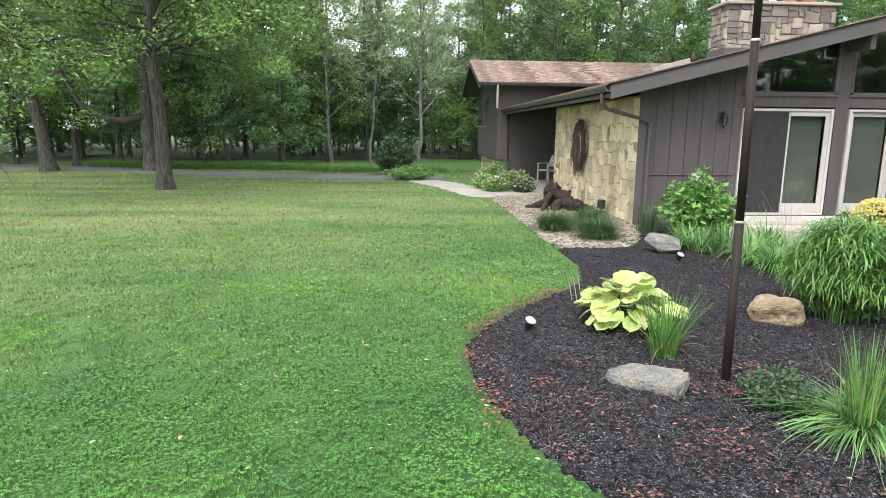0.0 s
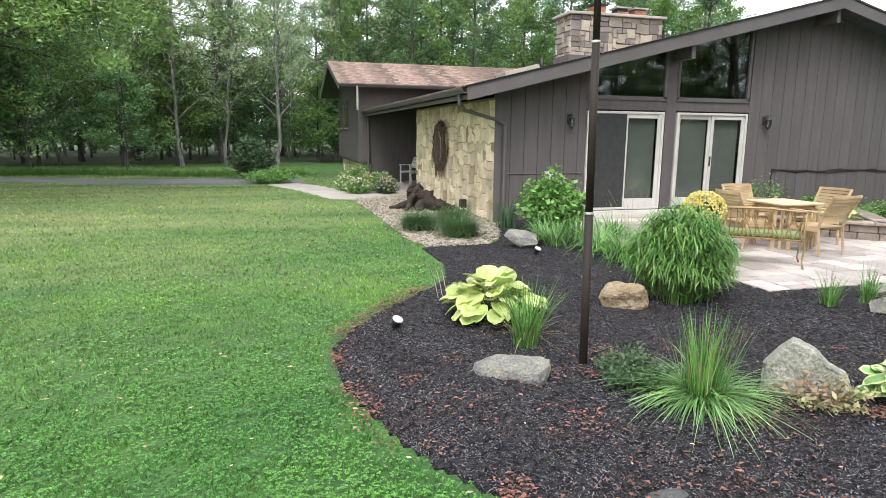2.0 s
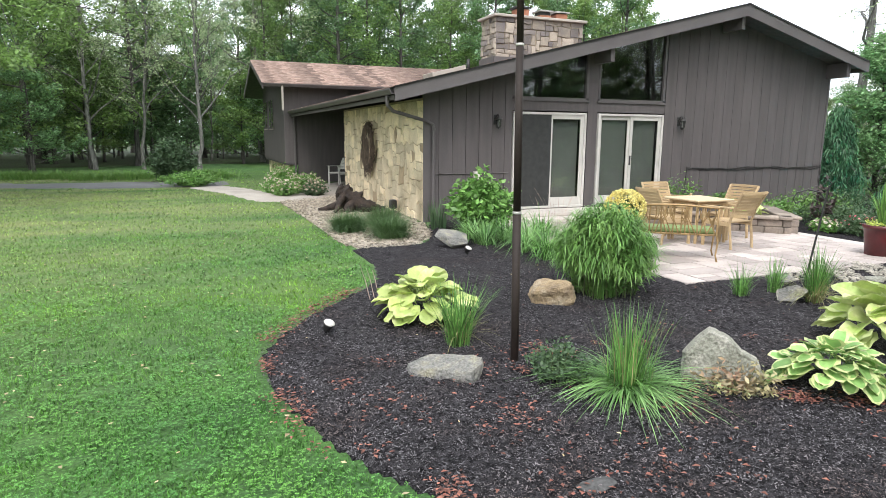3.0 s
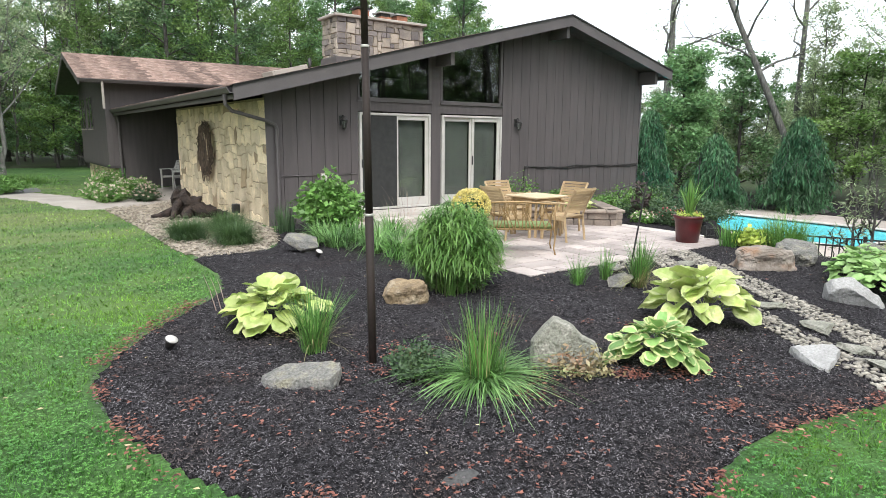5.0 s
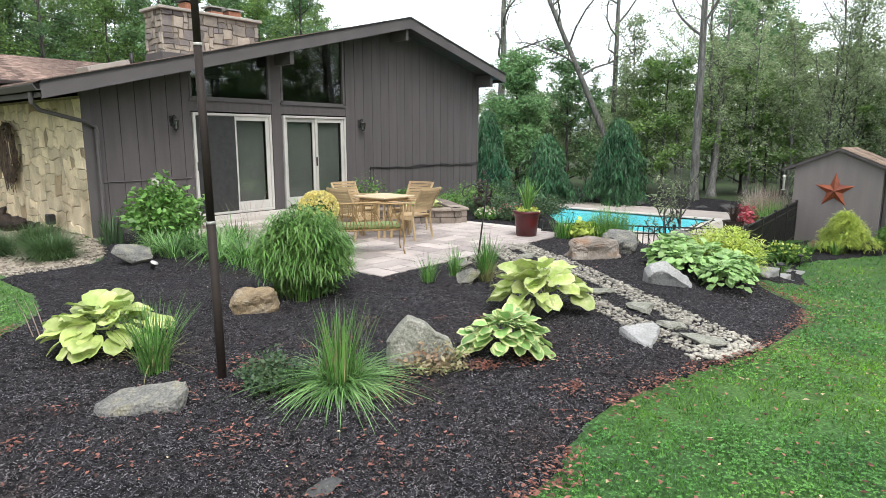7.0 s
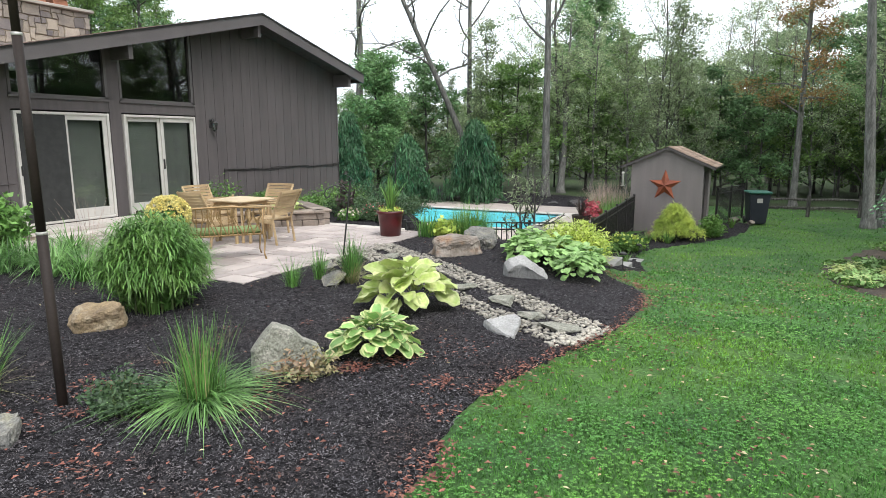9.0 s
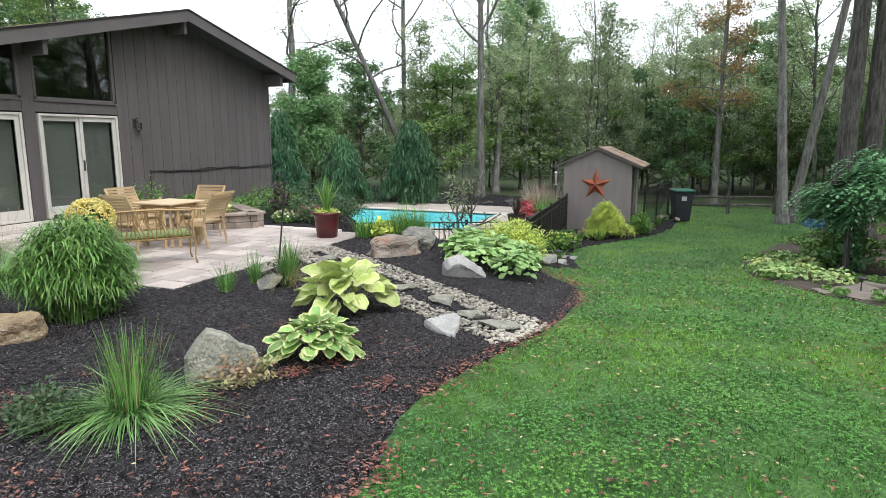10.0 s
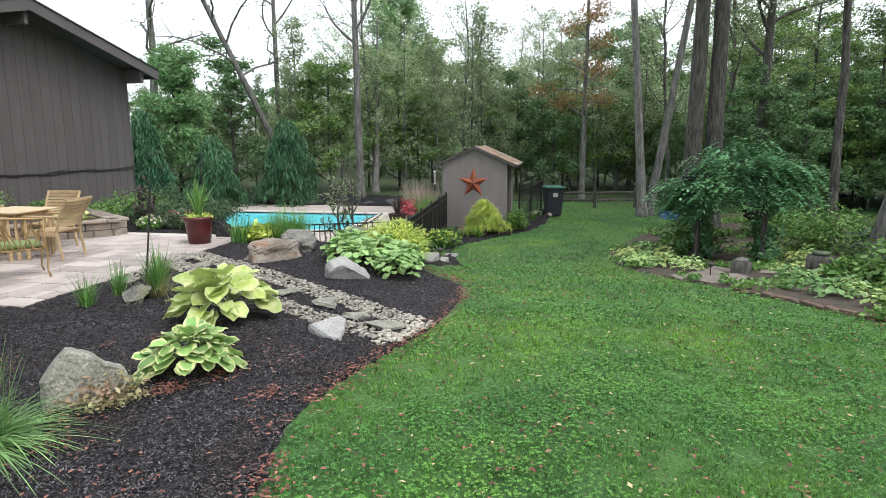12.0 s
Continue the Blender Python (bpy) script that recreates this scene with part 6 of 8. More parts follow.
# bird feeder at the eave
s = thing("bird_feeder", "small hanging tube bird feeder at the shed eave", "bird feeder", at=pose(SX - 0.1, SY0 + 0.22, 0.42))
bm = bmesh.new()
lathe(bm, [(0.03, 0.0), (0.03, 0.35)], 10)
part("tube", bm, M_STEEL, s)
bm = bmesh.new()
lathe(bm, [(0.06, -0.02), (0.06, 0.0)], 10)
part("tray", bm, M_STEEL, s)
bm = bmesh.new()
lathe(bm, [(0.06, 0.35), (0.02, 0.4)], 10)
part("cap", bm, M_STEEL, s)
bm = bmesh.new()
tube(bm, [(0, 0, 0.4), (0, 0, 0.56)], 0.006, 5)
part("hanger", bm, M_BLACK, s)
# wheeled bin
M_BIN = mat("navy_plastic", (0.012, 0.015, 0.025), 0.5, second=(0.02, 0.022, 0.032), scale=3, fine=50, amount=0.2, bump=0.05)
wheelie = thing("wheeled_bin", "dark navy wheeled trash bin with a green lid", "trash bin", at=pose(16.05, -11.62, hz(16.05, -11.62), 0, 0, -75))
bm = bmesh.new()
lo, hi = [(-0.24, -0.28), (0.24, -0.28), (0.24, 0.28), (-0.24, 0.28)], [(-0.31, -0.36), (0.31, -0.36), (0.31, 0.36), (-0.31, 0.36)]
v0, v1 = [bm.verts.new((x, y, 0.04)) for x, y in lo], [bm.verts.new((x, y, 1.0)) for x, y in hi]
for i in range(4):
    bm.faces.new((v0[i], v0[(i + 1) % 4], v1[(i + 1) % 4], v1[i]))
bm.faces.new(v0[::-1])
bm.faces.new(v1)
bmesh.ops.bevel(bm, geom=bm.edges, offset=0.03, segments=2, affect="EDGES")
part("body", bm, M_BIN, wheelie)
bm = bmesh.new()
box(bm, (-0.34, -0.42, 1.0), (0.34, 0.38, 1.08), None, 0.03)
part("lid", bm, mat("green_plastic_lid", (0.02, 0.13, 0.09), 0.5, fine=40, amount=0.15, bump=0.03), wheelie, "green lid")
for sx in (-0.27, 0.27):
    bm = bmesh.new()
    tube(bm, [(sx - 0.03, 0.3, 0.12), (sx + 0.03, 0.3, 0.12)], 0.12, 14)
    part("wheel", bm, M_BLACK, wheelie)
part("handle", boxed((-0.25, 0.38, 0.93), (0.25, 0.44, 0.97), 0.01), M_BIN, wheelie)
part("emblem", boxed((-0.08, -0.352, 0.72), (0.08, -0.34, 0.86)), M_WHITE, wheelie, "pale printed emblem")
# slate path and path lights by the fence
slates = thing("slate_path", "short path of gray slate slabs", "path", kind="structure")
for k, (x, y) in enumerate(((3.95, -9.5), (4.8, -9.5), (5.7, -9.4), (6.6, -9.3), (7.5, -9.25))):
    part("slab", boxed((x - 0.4, y - 0.33, hz(x, y) - 0.08), (x + 0.38, y + 0.3, hz(x, y) + 0.03), 0.012), M_ROCK_SLATE, slates)


def path_light(x, y):
    s = thing("path_light", "black mushroom-topped garden path light", "path light", "path lights", at=pose(x, y, hz(x, y)))
    s.scale = (0.72, 0.72, 0.72)
    bm = bmesh.new()
    tube(bm, [(0, 0, -0.1), (0, 0, 0.3)], 0.012, 8)
    part("stem", bm, M_BLACK, s)
    bm = bmesh.new()
    lathe(bm, [(0.04, 0.28), (0.04, 0.34)], 10)
    part("lens", bm, M_GLASS, s)
    bm = bmesh.new()
    lathe(bm, [(0.1, 0.34), (0.08, 0.37), (0.02, 0.4)], 14)
    part("cap", bm, M_BLACK, s, "", True)


path_light(3.85, -9.92)
path_light(8.5, -9.35)
path_light(4.1, -14.35)

# mulched corner between the patio, the house and the pool
CORNER = smooth_outline([(4.2, -5.3), (4.2, -2.5), (5.3, -0.3), (8.2, -0.3), (8.3, -4.8), (6.2, -6.3)], 4)
tagged(new("corner_bed", sheet("corner_bed", CORNER, 0.2, M_MULCH, 0.04, rough=0.01)), "mulched shrub bed at the house corner", "garden bed", kind="structure")
# mulched border behind the pool
POOLBED = smooth_outline([(18.3, -5.6), (18.3, 0), (18.25, 5), (18.3, 9.5), (22.5, 10), (23.5, 3), (22.8, -4), (20.5, -6.6)], 4)
tagged(new("pool_border", sheet("pool_border", POOLBED, 0.4, M_MULCH, 0.08, rough=0.02)), "dark mulched border behind the pool", "garden bed", kind="structure")

# ---- garden on the far side of the lawn ----
GARDEN = smooth_outline([(8.6, -13.0), (6.8, -13.0), (5.2, -13.25), (3.6, -13.75), (2.6, -14.22), (0.3, -15.2), (-1.5, -16.2), (0, -20), (6, -24), (16, -24), (18, -18), (13, -14.6)])
tagged(new("garden_bed", sheet("garden_bed", GARDEN, 0.25, M_DIRT, 0.04, rough=0.01)), "shady garden bed of dark soil and ground cover", "garden bed", kind="structure")
SHEDBED = smooth_outline([(3.2, -9.75), (4.6, -10.2), (6.4, -9.9), (8.8, -9.35), (10.4, -10.0), (12.2, -11.0), (14.2, -11.5), (15.8, -11.5), (16.0, -10.6), (12.7, -8.6), (8.0, -8.7), (5.0, -8.9)])
tagged(new("shed_bed", sheet("shed_bed", SHEDBED, 0.18, M_MULCH, 0.03, rough=0.008)), "mulched bed before the shed and fence", "garden bed", kind="structure")
M_FLAG = mat("buff_flagstone", (0.2, 0.172, 0.145), 0.9, second=(0.145, 0.125, 0.105), scale=3, fine=50, amount=0.3, bump=0.3, by_object=0.12)
flags = thing("flagstone_path", "flat buff flagstones leading into the garden", "path", kind="structure")
rb = random.Random(12)
for k, (x, y) in enumerate(((3.9, -13.95), (3.3, -14.3), (4.6, -14.4), (4.0, -14.75), (5.3, -14.9), (5.9, -15.5), (6.5, -16.0), (5.4, -15.7), (6.8, -15.3), (5.0, -16.7))):
    p = part("flagstone", bm_mesh("flagstone", rock_mesh(200 + k, (0.46, 0.36, 0.05), 9, 3, 0.05, True), M_FLAG), None, flags)
    p.matrix_basis = pose(x, y, hz(x, y) + 0.05, 0, 0, rb.uniform(0, 180))
bricks = thing("brick_edging", "low weathered brick edging along the garden", "edging", kind="structure")
M_BRICK = mat("weathered_brick", (0.16, 0.09, 0.062), 0.95, second=(0.1, 0.075, 0.06), scale=8, fine=60, amount=0.4, by_object=0.2)
bme = bm_mesh("brick", boxed((-0.1, -0.05, -0.02), (0.1, 0.05, 0.06), 0.006), M_BRICK)
for k in range(20):
    x = 2.5 - 0.19 * k
    y = -14.36 - 0.42 * (2.5 - x) + 0.03 * math.sin(k)
    p = part("brick", bme, None, bricks)
    p.matrix_basis = pose(x, y, hz(x, y) + rb.uniform(-0.025, 0.0), rb.uniform(-5, 5), rb.uniform(-4, 4), 24 + rb.uniform(-9, 9))


def stump_post(x, y, r0, h, label, planted):
    s = thing("garden_stump", label, "stump", "garden stumps", at=pose(x, y, hz(x, y)))
    bm = bmesh.new()
    lathe(bm, [(r0 * 1.15, -0.05), (r0 * 1.05, 0.06), (r0, h * 0.5), (r0 * 0.97, h), (r0 * 0.5, h + 0.005)], 16)
    for v in bm.verts:
        v.co += Vector((1, 1, 0)) * 0.025 * noise.noise(Vector((v.co.x * 8, v.co.y * 8, v.co.z * 2)))
    part("log", bm, M_BARK, s, "", True)
    if planted:
        bm = bmesh.new()
        lathe(bm, [(0.1, h), (0.13, h + 0.02), (0.14, h + 0.06), (0.02, h + 0.06)], 14)
        part("bowl", bm, M_BUSH_POT, s, "shallow green bowl", True)
    else:
        bm = bmesh.new()
        lathe(bm, [(0.11, h), (0.11, h + 0.03), (0.08, h + 0.06), (0.02, h + 0.075)], 14)
        part("cap", bm, M_ROCK_GRAY, s, "gray domed cap stone", True)


M_BUSH_POT = mat("moss_green_glaze", (0.06, 0.09, 0.05), 0.5, second=(0.09, 0.11, 0.06), scale=6, fine=40, amount=0.3)
stump_post(4.97, -15.05, 0.15, 0.25, "short hollow log post with a gray cap", False)
stump_post(4.51, -16.12, 0.2, 0.42, "weathered stump topped by a green bowl", True)
# wooden arbor that carries the vine
AX, AY = 7.7, -15.5
arbor = thing("garden_arbor", "dark wooden arbor overgrown by a vine", "arbor", at=pose(AX, AY, hz(AX, AY), 0, 0, -14))
arbor.scale = (1, 1, 0.8)
for sx in (-0.5, 0.5):
    for sy in (-0.62, 0.62):
        part("post", boxed((sx - 0.05, sy - 0.05, -0.1), (sx + 0.05, sy + 0.05, 2.2)), M_BARK, arbor)
    part("beam", boxed((sx - 0.04, -1.0, 2.2), (sx + 0.04, 1.0, 2.32)), M_BARK, arbor)
for k in range(6):
    part("rafter", boxed((-0.8, -0.9 + k * 0.36 - 0.02, 2.32), (0.8, -0.9 + k * 0.36 + 0.02, 2.4)), M_BARK, arbor)
# hanging ball and stakes by the arbor
s = thing("hanging_basket", "dark round basket hung in the arbor", "hanging basket", at=pose(6.7, -15.6, 0.35))
bm = bmesh.new()
lathe(bm, [(0.03, -0.16), (0.12, -0.1), (0.16, 0.0), (0.15, 0.02), (0.03, 0.02)], 14)
part("bowl", bm, M_ROOTWOOD, s, "", True)
for k in range(3):
    a = k * 2.1
    bm = bmesh.new()
    tube(bm, [(0.14 * math.cos(a), 0.14 * math.sin(a), 0.0), (0, 0, 0.7)], 0.004, 4)
    part("chain", bm, M_BLACK, s)
tarp = thing("blue_tarp", "crumpled blue tarp over a woodpile at the wood's edge", "tarp", at=pose(16.6, -15.9, hz(16.2, -16.3)))
bm = bmesh.new()
bmesh.ops.create_icosphere(bm, subdivisions=3, radius=1)
for v in bm.verts:
    v.co = Vector((v.co.x * 0.9, v.co.y * 0.6, max(v.co.z, -0.05) * 0.45)) * (1 + 0.12 * noise.noise(v.co * 3))
part("sheet", bm, mat("blue_plastic", (0.05, 0.16, 0.42), 0.5, second=(0.08, 0.22, 0.5), scale=5, fine=30, amount=0.3, bump=0.3), tarp)
# split-rail fence at the wood's edge
rail = thing("rail_fence", "low weathered split-rail fence at the wood's edge", "fence", kind="structure")
for k in range(9):
    x, y = 18.5 + k * 0.5, -11.6 - k * 1.6
    part("post", boxed((x - 0.06, y - 0.06, hz(x, y)), (x + 0.06, y + 0.06, hz(x, y) + 0.75)), M_BARK, rail)
    if k < 8:
        for z in (0.3, 0.6):
            bm = bmesh.new()
            tube(bm, [(x, y, hz(x, y) + z), (x + 0.25, y - 0.8, hz(x, y) + z + 0.03), (x + 0.5, y - 1.6, hz(x, y) + z)], 0.045, 6)
            part("rail", bm, M_BARK, rail)


# ---- garden plants ----
def leaf_mat(name, base, second, rough=0.5, scale=3.0, by=0.25, **kw):
    return mat(name, base, rough, second=second, scale=scale, fine=30, amount=0.25, bump=0.1, bump_dist=0.003, by_island=by, translucent=0.22, **kw)


M_HOSTA_Y = leaf_mat("chartreuse_hosta", (0.5, 0.585, 0.19), (0.36, 0.49, 0.13), by=0.0, by_object=0.25, third=(0.62, 0.64, 0.32), third_scale=7)
M_HOSTA_G = leaf_mat("green_hosta", (0.33, 0.49, 0.19), (0.25, 0.42, 0.14), by=0.0, by_object=0.25)
M_HOSTA_EDGE = leaf_mat("cream_hosta_margin", (0.57, 0.61, 0.29), (0.46, 0.53, 0.22), by=0.0, by_object=0.2)
M_BLADE_TALL = leaf_mat("tall_grass_blade", (0.075, 0.19, 0.04), (0.15, 0.31, 0.075), by=0.55)
M_BLADE_BLUE = leaf_mat("blue_green_blade", (0.09, 0.2, 0.06), (0.22, 0.38, 0.13), by=0.6)
M_BLADE_TAN = leaf_mat("faded_blade", (0.25, 0.28, 0.1), (0.32, 0.28, 0.14), by=0.3)
M_BUSH_FRESH = leaf_mat("fresh_green_leaf", (0.11, 0.25, 0.05), (0.18, 0.33, 0.085), by=0.4)
M_BUSH_MID = leaf_mat("mid_green_leaf", (0.1, 0.22, 0.05), (0.15, 0.27, 0.06), by=0.3)
M_BUSH_DARK = leaf_mat("dark_shrub_leaf", (0.05, 0.1, 0.045), (0.07, 0.12, 0.05), by=0.3)
M_BUSH_GOLD = leaf_mat("golden_thread_foliage", (0.56, 0.64, 0.14), (0.4, 0.52, 0.1), by=0.3)
M_BUSH_PINK = leaf_mat("pink_cream_variegated_leaf", (0.3, 0.34, 0.15), (0.32, 0.2, 0.13), by=0.35)
M_BUSH_RED = leaf_mat("crimson_leaf", (0.5, 0.05, 0.09), (0.62, 0.2, 0.22), by=0.3)
M_BUSH_PURPLE = leaf_mat("dark_plum_leaf", (0.05, 0.035, 0.035), (0.08, 0.06, 0.05), by=0.3)
M_PLUME = leaf_mat("mauve_grass_plume", (0.42, 0.31, 0.27), (0.48, 0.38, 0.31), by=0.25)
M_MUM = leaf_mat("yellow_mum_flower", (0.8, 0.73, 0.33), (0.72, 0.62, 0.22), by=0.3)
M_FLOWER_WHITE = leaf_mat("faded_cream_flower", (0.6, 0.55, 0.45), (0.5, 0.4, 0.33), by=0.3)
M_SEDGE = leaf_mat("dark_sedge_blade", (0.05, 0.105, 0.035), (0.085, 0.15, 0.05), by=0.35)
M_VINE = leaf_mat("wisteria_leaflet", (0.1, 0.25, 0.115), (0.15, 0.32, 0.14), by=0.4)
M_STEM = leaf_mat("green_stem", (0.12, 0.16, 0.06), (0.1, 0.12, 0.05), by=0.2)


def hosta_leaf(seed, edge):
    """One arching heart-shaped leaf on a stalk; its outer strips take the second material where it is variegated."""
    r_ = random.Random(seed)
    bm = bmesh.new()
    n, cols = 8, 6
    droop, cup = r_.uniform(0.05, 0.42), r_.uniform(0.1, 0.45)
    wave = r_.uniform(0.025, 0.06)
    rows = []
    for i in range(n + 1):
        t = i / n
        wd = 0.44 * (1 - abs(2 * t ** 0.85 - 1) ** 2.2) ** 0.5 + 0.03 * (1 - t)
        row = []
        for j in range(cols + 1):
            u = (j / cols - 0.5) * 2
            x = u * wd
            y = t * 0.96 - 0.14 * abs(u) ** 1.5 * (1 - t)
            z = -droop * t * t * 0.6 + cup * u * u * wd - 0.02 * math.exp(-(u * 5) ** 2) + wave * math.cos(u * 9) * math.sin(math.pi * t) + wave * math.sin(t * 11 + u * 4 + seed) * abs(u)
            row.append(bm.verts.new((x, y, z)))
        rows.append(row)
    for i in range(n):
        for j in range(cols):
            f = bm.faces.new((rows[i][j], rows[i][j + 1], rows[i + 1][j + 1], rows[i + 1][j]))
            f.material_index = 1 if edge and (j in (0, cols - 1) or i == n - 1) else 0
    tube(bm, [(0, 0.02, 0.0), (0, -0.22, -0.1), (0, -0.42, -0.36)], [0.018, 0.022, 0.026], 5)
    return bm


def hosta_kind(name, m1, m2=None):
    out = []
    for k in range(5):
        me = bm_mesh(name, hosta_leaf(k * 7 + 1, m2 is not None), m1, True)
        if m2:
            me.materials.append(m2)
        out.append(me)
    return out


M_HOSTA_MID = leaf_mat("mid_green_hosta", (0.2, 0.38, 0.11), (0.27, 0.43, 0.13), by=0.0, by_object=0.3)
HOSTA_Y, HOSTA_V, HOSTA_G = hosta_kind("leaf", M_HOSTA_Y), hosta_kind("leaf", M_HOSTA_MID, M_HOSTA_EDGE), hosta_kind("leaf", M_HOSTA_G)
HOSTA_YV = hosta_kind("leaf", M_HOSTA_Y, M_HOSTA_EDGE)
M_HOSTA_DEEP = leaf_mat("deep_green_hosta", (0.12, 0.24, 0.08), (0.17, 0.3, 0.1), by=0.0, by_object=0.3)
HOSTA_D = hosta_kind("leaf", M_HOSTA_DEEP)


def hosta(x, y, r0, h, leaves, kind, label, seed, group="", wide=1.0, rosette=False, size=1.0):
    """A mound of leaves; as a rosette, long leaves arch from the crown, upright within and low without."""
    g = random.Random(seed)
    p = thing("hosta", label, "hosta", group, at=pose(x, y, hz(x, y) + 0.02))
    for k in range(leaves):
        q = (k + 0.5) / leaves
        ring = q ** 0.55
        az = k * 137.5 + g.uniform(-25, 25)
        a = radians(az)
        ob = part("leaf", kind[g.randrange(5)], None, p)
        if rosette:
            ln = r0 * g.uniform(0.46, 0.66) * size
            base = r0 * (0.04 + 0.6 * ring) * g.uniform(0.85, 1.12)
            zz = h * (1.02 - 0.66 * ring ** 1.7) * g.uniform(0.85, 1.15)
            tilt, twist = 34 - 50 * ring + g.uniform(-24, 26), g.uniform(-36, 36)
        else:
            ln = r0 * g.uniform(0.34, 0.54) * (0.8 + 0.3 * ring) * size
            base = r0 * 0.72 * ring * g.uniform(0.85, 1.1)
            zz = h * (1.0 - 0.62 * ring ** 2.6) + g.uniform(-0.06, 0.05) * h / 0.4
            tilt, twist = 30 - 48 * ring + g.uniform(-26, 26), g.uniform(-22, 22)
        ob.matrix_basis = pose(-math.sin(a) * base, math.cos(a) * base, max(zz, 0.05), tilt, twist, az + g.uniform(-25, 25))
        ob.scale = (ln * wide * g.uniform(0.85, 1.1), ln, ln)
    return p


def tuft(me, none, parent, label=""):
    return tagged(part("foliage", me, None, parent, label), kind="stuff")


def blades_mesh(name, n, length, spread, width, droop, seed, material, segs=4, base=0.06, up=1.0, ragged=0.35, outpow=0.7):
    """A tuft of arching blades, each a tapering folded strip."""
    rng = np.random.default_rng(seed)
    az = rng.uniform(0, 2 * np.pi, n)
    out = rng.random(n) ** outpow * spread
    ln = length * rng.uniform(1 - ragged, 1.1, n)
    b = rng.random((n, 1)) ** 0.5 * base
    bx, by = b[:, 0] * np.cos(az + rng.normal(0, 0.6, n)), b[:, 0] * np.sin(az + rng.normal(0, 0.6, n))
    dx, dy = np.cos(az), np.sin(az)
    wd = width * rng.uniform(0.6, 1.2, n)
    dr = droop * rng.uniform(0.5, 1.4, n)
    V = []
    for i in range(segs + 1):
        t = i / segs
        r_ = out * (t ** 1.3) * ln / length
        z = ln * up * (t - 0.5 * dr * t * t * (0.4 + out / max(spread, 1e-6)))
        w = wd * (1 - t) ** 0.6 * 0.5 + 0.0004
        cx, cy = bx + dx * r_, by + dy * r_
        V.append(np.stack([cx - dy * w, cy + dx * w, z], 1))
        V.append(np.stack([cx + dy * w, cy - dx * w, z], 1))
    V = np.stack(V, 1).reshape(-1, 3)
    k = 2 * (segs + 1)
    F = []
    for i in range(segs):
        F.append(np.stack([np.arange(n) * k + 2 * i, np.arange(n) * k + 2 * i + 1, np.arange(n) * k + 2 * i + 3, np.arange(n) * k + 2 * i + 2], 1))
    return from_arrays(name, V, np.concatenate(F), material)


def grass_clump(x, y, label, n, length, spread, width, droop, seed, material, name="grass_clump", group="", extra=None, dz=0.02, **kw):
    g = thing(name, label, "ornamental grass" if "grass" in name else "plant", group, at=pose(x, y, hz(x, y) + dz))
    tuft(blades_mesh("foliage", n, length, spread, width, droop, seed, material, **kw), None, g)
    if extra:
        tuft(blades_mesh("foliage", *extra), None, g)
    return g


def bush(x, y, label, r0, h, n_stems, per, leaf, material, seed, name="shrub", group="", stem=M_STEM, flat=0.8, base=0.15, flower=None, dz=0.02, cards=1.0, category="shrub", shell=0.7):
    """Many stems from the ground, each carrying leaves; an uneven dome."""
    rng = np.random.default_rng(seed)
    b = thing(name, label, category, group, at=pose(x, y, hz(x, y) + dz))
    bm = bmesh.new()
    cs, rs, tops = [], [], []
    for k in range(n_stems):
        az, q = k * 2.39996, math.sqrt((k + 0.5) / n_stems)
        rr_ = r0 * q * rng.uniform(0.85, 1.1)
        zz = h * (1 - 0.6 * q ** 2.2) * rng.uniform(0.8, 1.08)
        tip = Vector((math.cos(az) * rr_, math.sin(az) * rr_, zz))
        root_ = Vector((math.cos(az) * base * q, math.sin(az) * base * q, 0))
        m_ = root_.lerp(tip, 0.5) + Vector((math.cos(az), math.sin(az), 0)) * rr_ * -0.12
        if k % 2 == 0:
            tube(bm, [root_, m_, tip], [0.008, 0.006, 0.003], 4, cap=False)
        for t in (0.35, 0.6, 0.8, 1.0):
            cs.append(root_.lerp(m_, t * 2) if t < 0.5 else m_.lerp(tip, t * 2 - 1))
            rs.append(r0 * 0.24 * (0.7 + 0.5 * t))
        tops.append(tip)
    part("stem", bm, stem, b)
    v, f = leaf_cloud([tuple(c) for c in cs], rs, per, leaf, rng, flat, cards=cards)
    v[:, 2] = np.maximum(v[:, 2], 0.005)
    part("foliage", from_arrays("foliage", v, f, material), None, b)
    if flower:
        fm, fs, fn = flower
        v, f = leaf_cloud([tuple(c + Vector((0, 0, 0.03))) for c in tops], [r0 * 0.12] * len(tops), fn, fs, rng, 0.5, cards=2.0)
        tagged(part("bloom", from_arrays("bloom", v, f, fm), None, b), kind="stuff")
    return b


# bed nearest the lawn
hosta(-4.42, -6.5, 0.6, 0.34, 66, HOSTA_Y, "large chartreuse hosta in the mulch", 1, rosette=True, size=0.6, wide=0.95)
hosta(-2.38, -9.2, 0.42, 0.3, 95, HOSTA_V, "variegated hosta with cream leaf margins", 2, size=0.7, wide=1.1)
hosta(-1.02, -8.7, 0.56, 0.43, 54, HOSTA_YV, "broad yellow-green hosta with pale edges", 3, rosette=True, size=0.76, wide=0.95)
grass_clump(-4.45, -7.4, "upright green grass clump behind a flat stone", 190, 0.66, 0.34, 0.009, 0.45, 4, M_BLADE_TALL, base=0.1, extra=(34, 0.5, 0.55, 0.008, 1.2, 5, M_BLADE_TAN))
fg = grass_clump(-3.72, -8.68, "fountain grass with upright centre and arching skirt", 230, 0.66, 0.2, 0.008, 0.25, 6, M_BLADE_TALL, base=0.12, ragged=0.7)
tuft(blades_mesh("foliage", 32, 0.6, 0.22, 0.006, 0.2, 18, M_BLADE_TAN, base=0.13, ragged=0.4), None, fg)
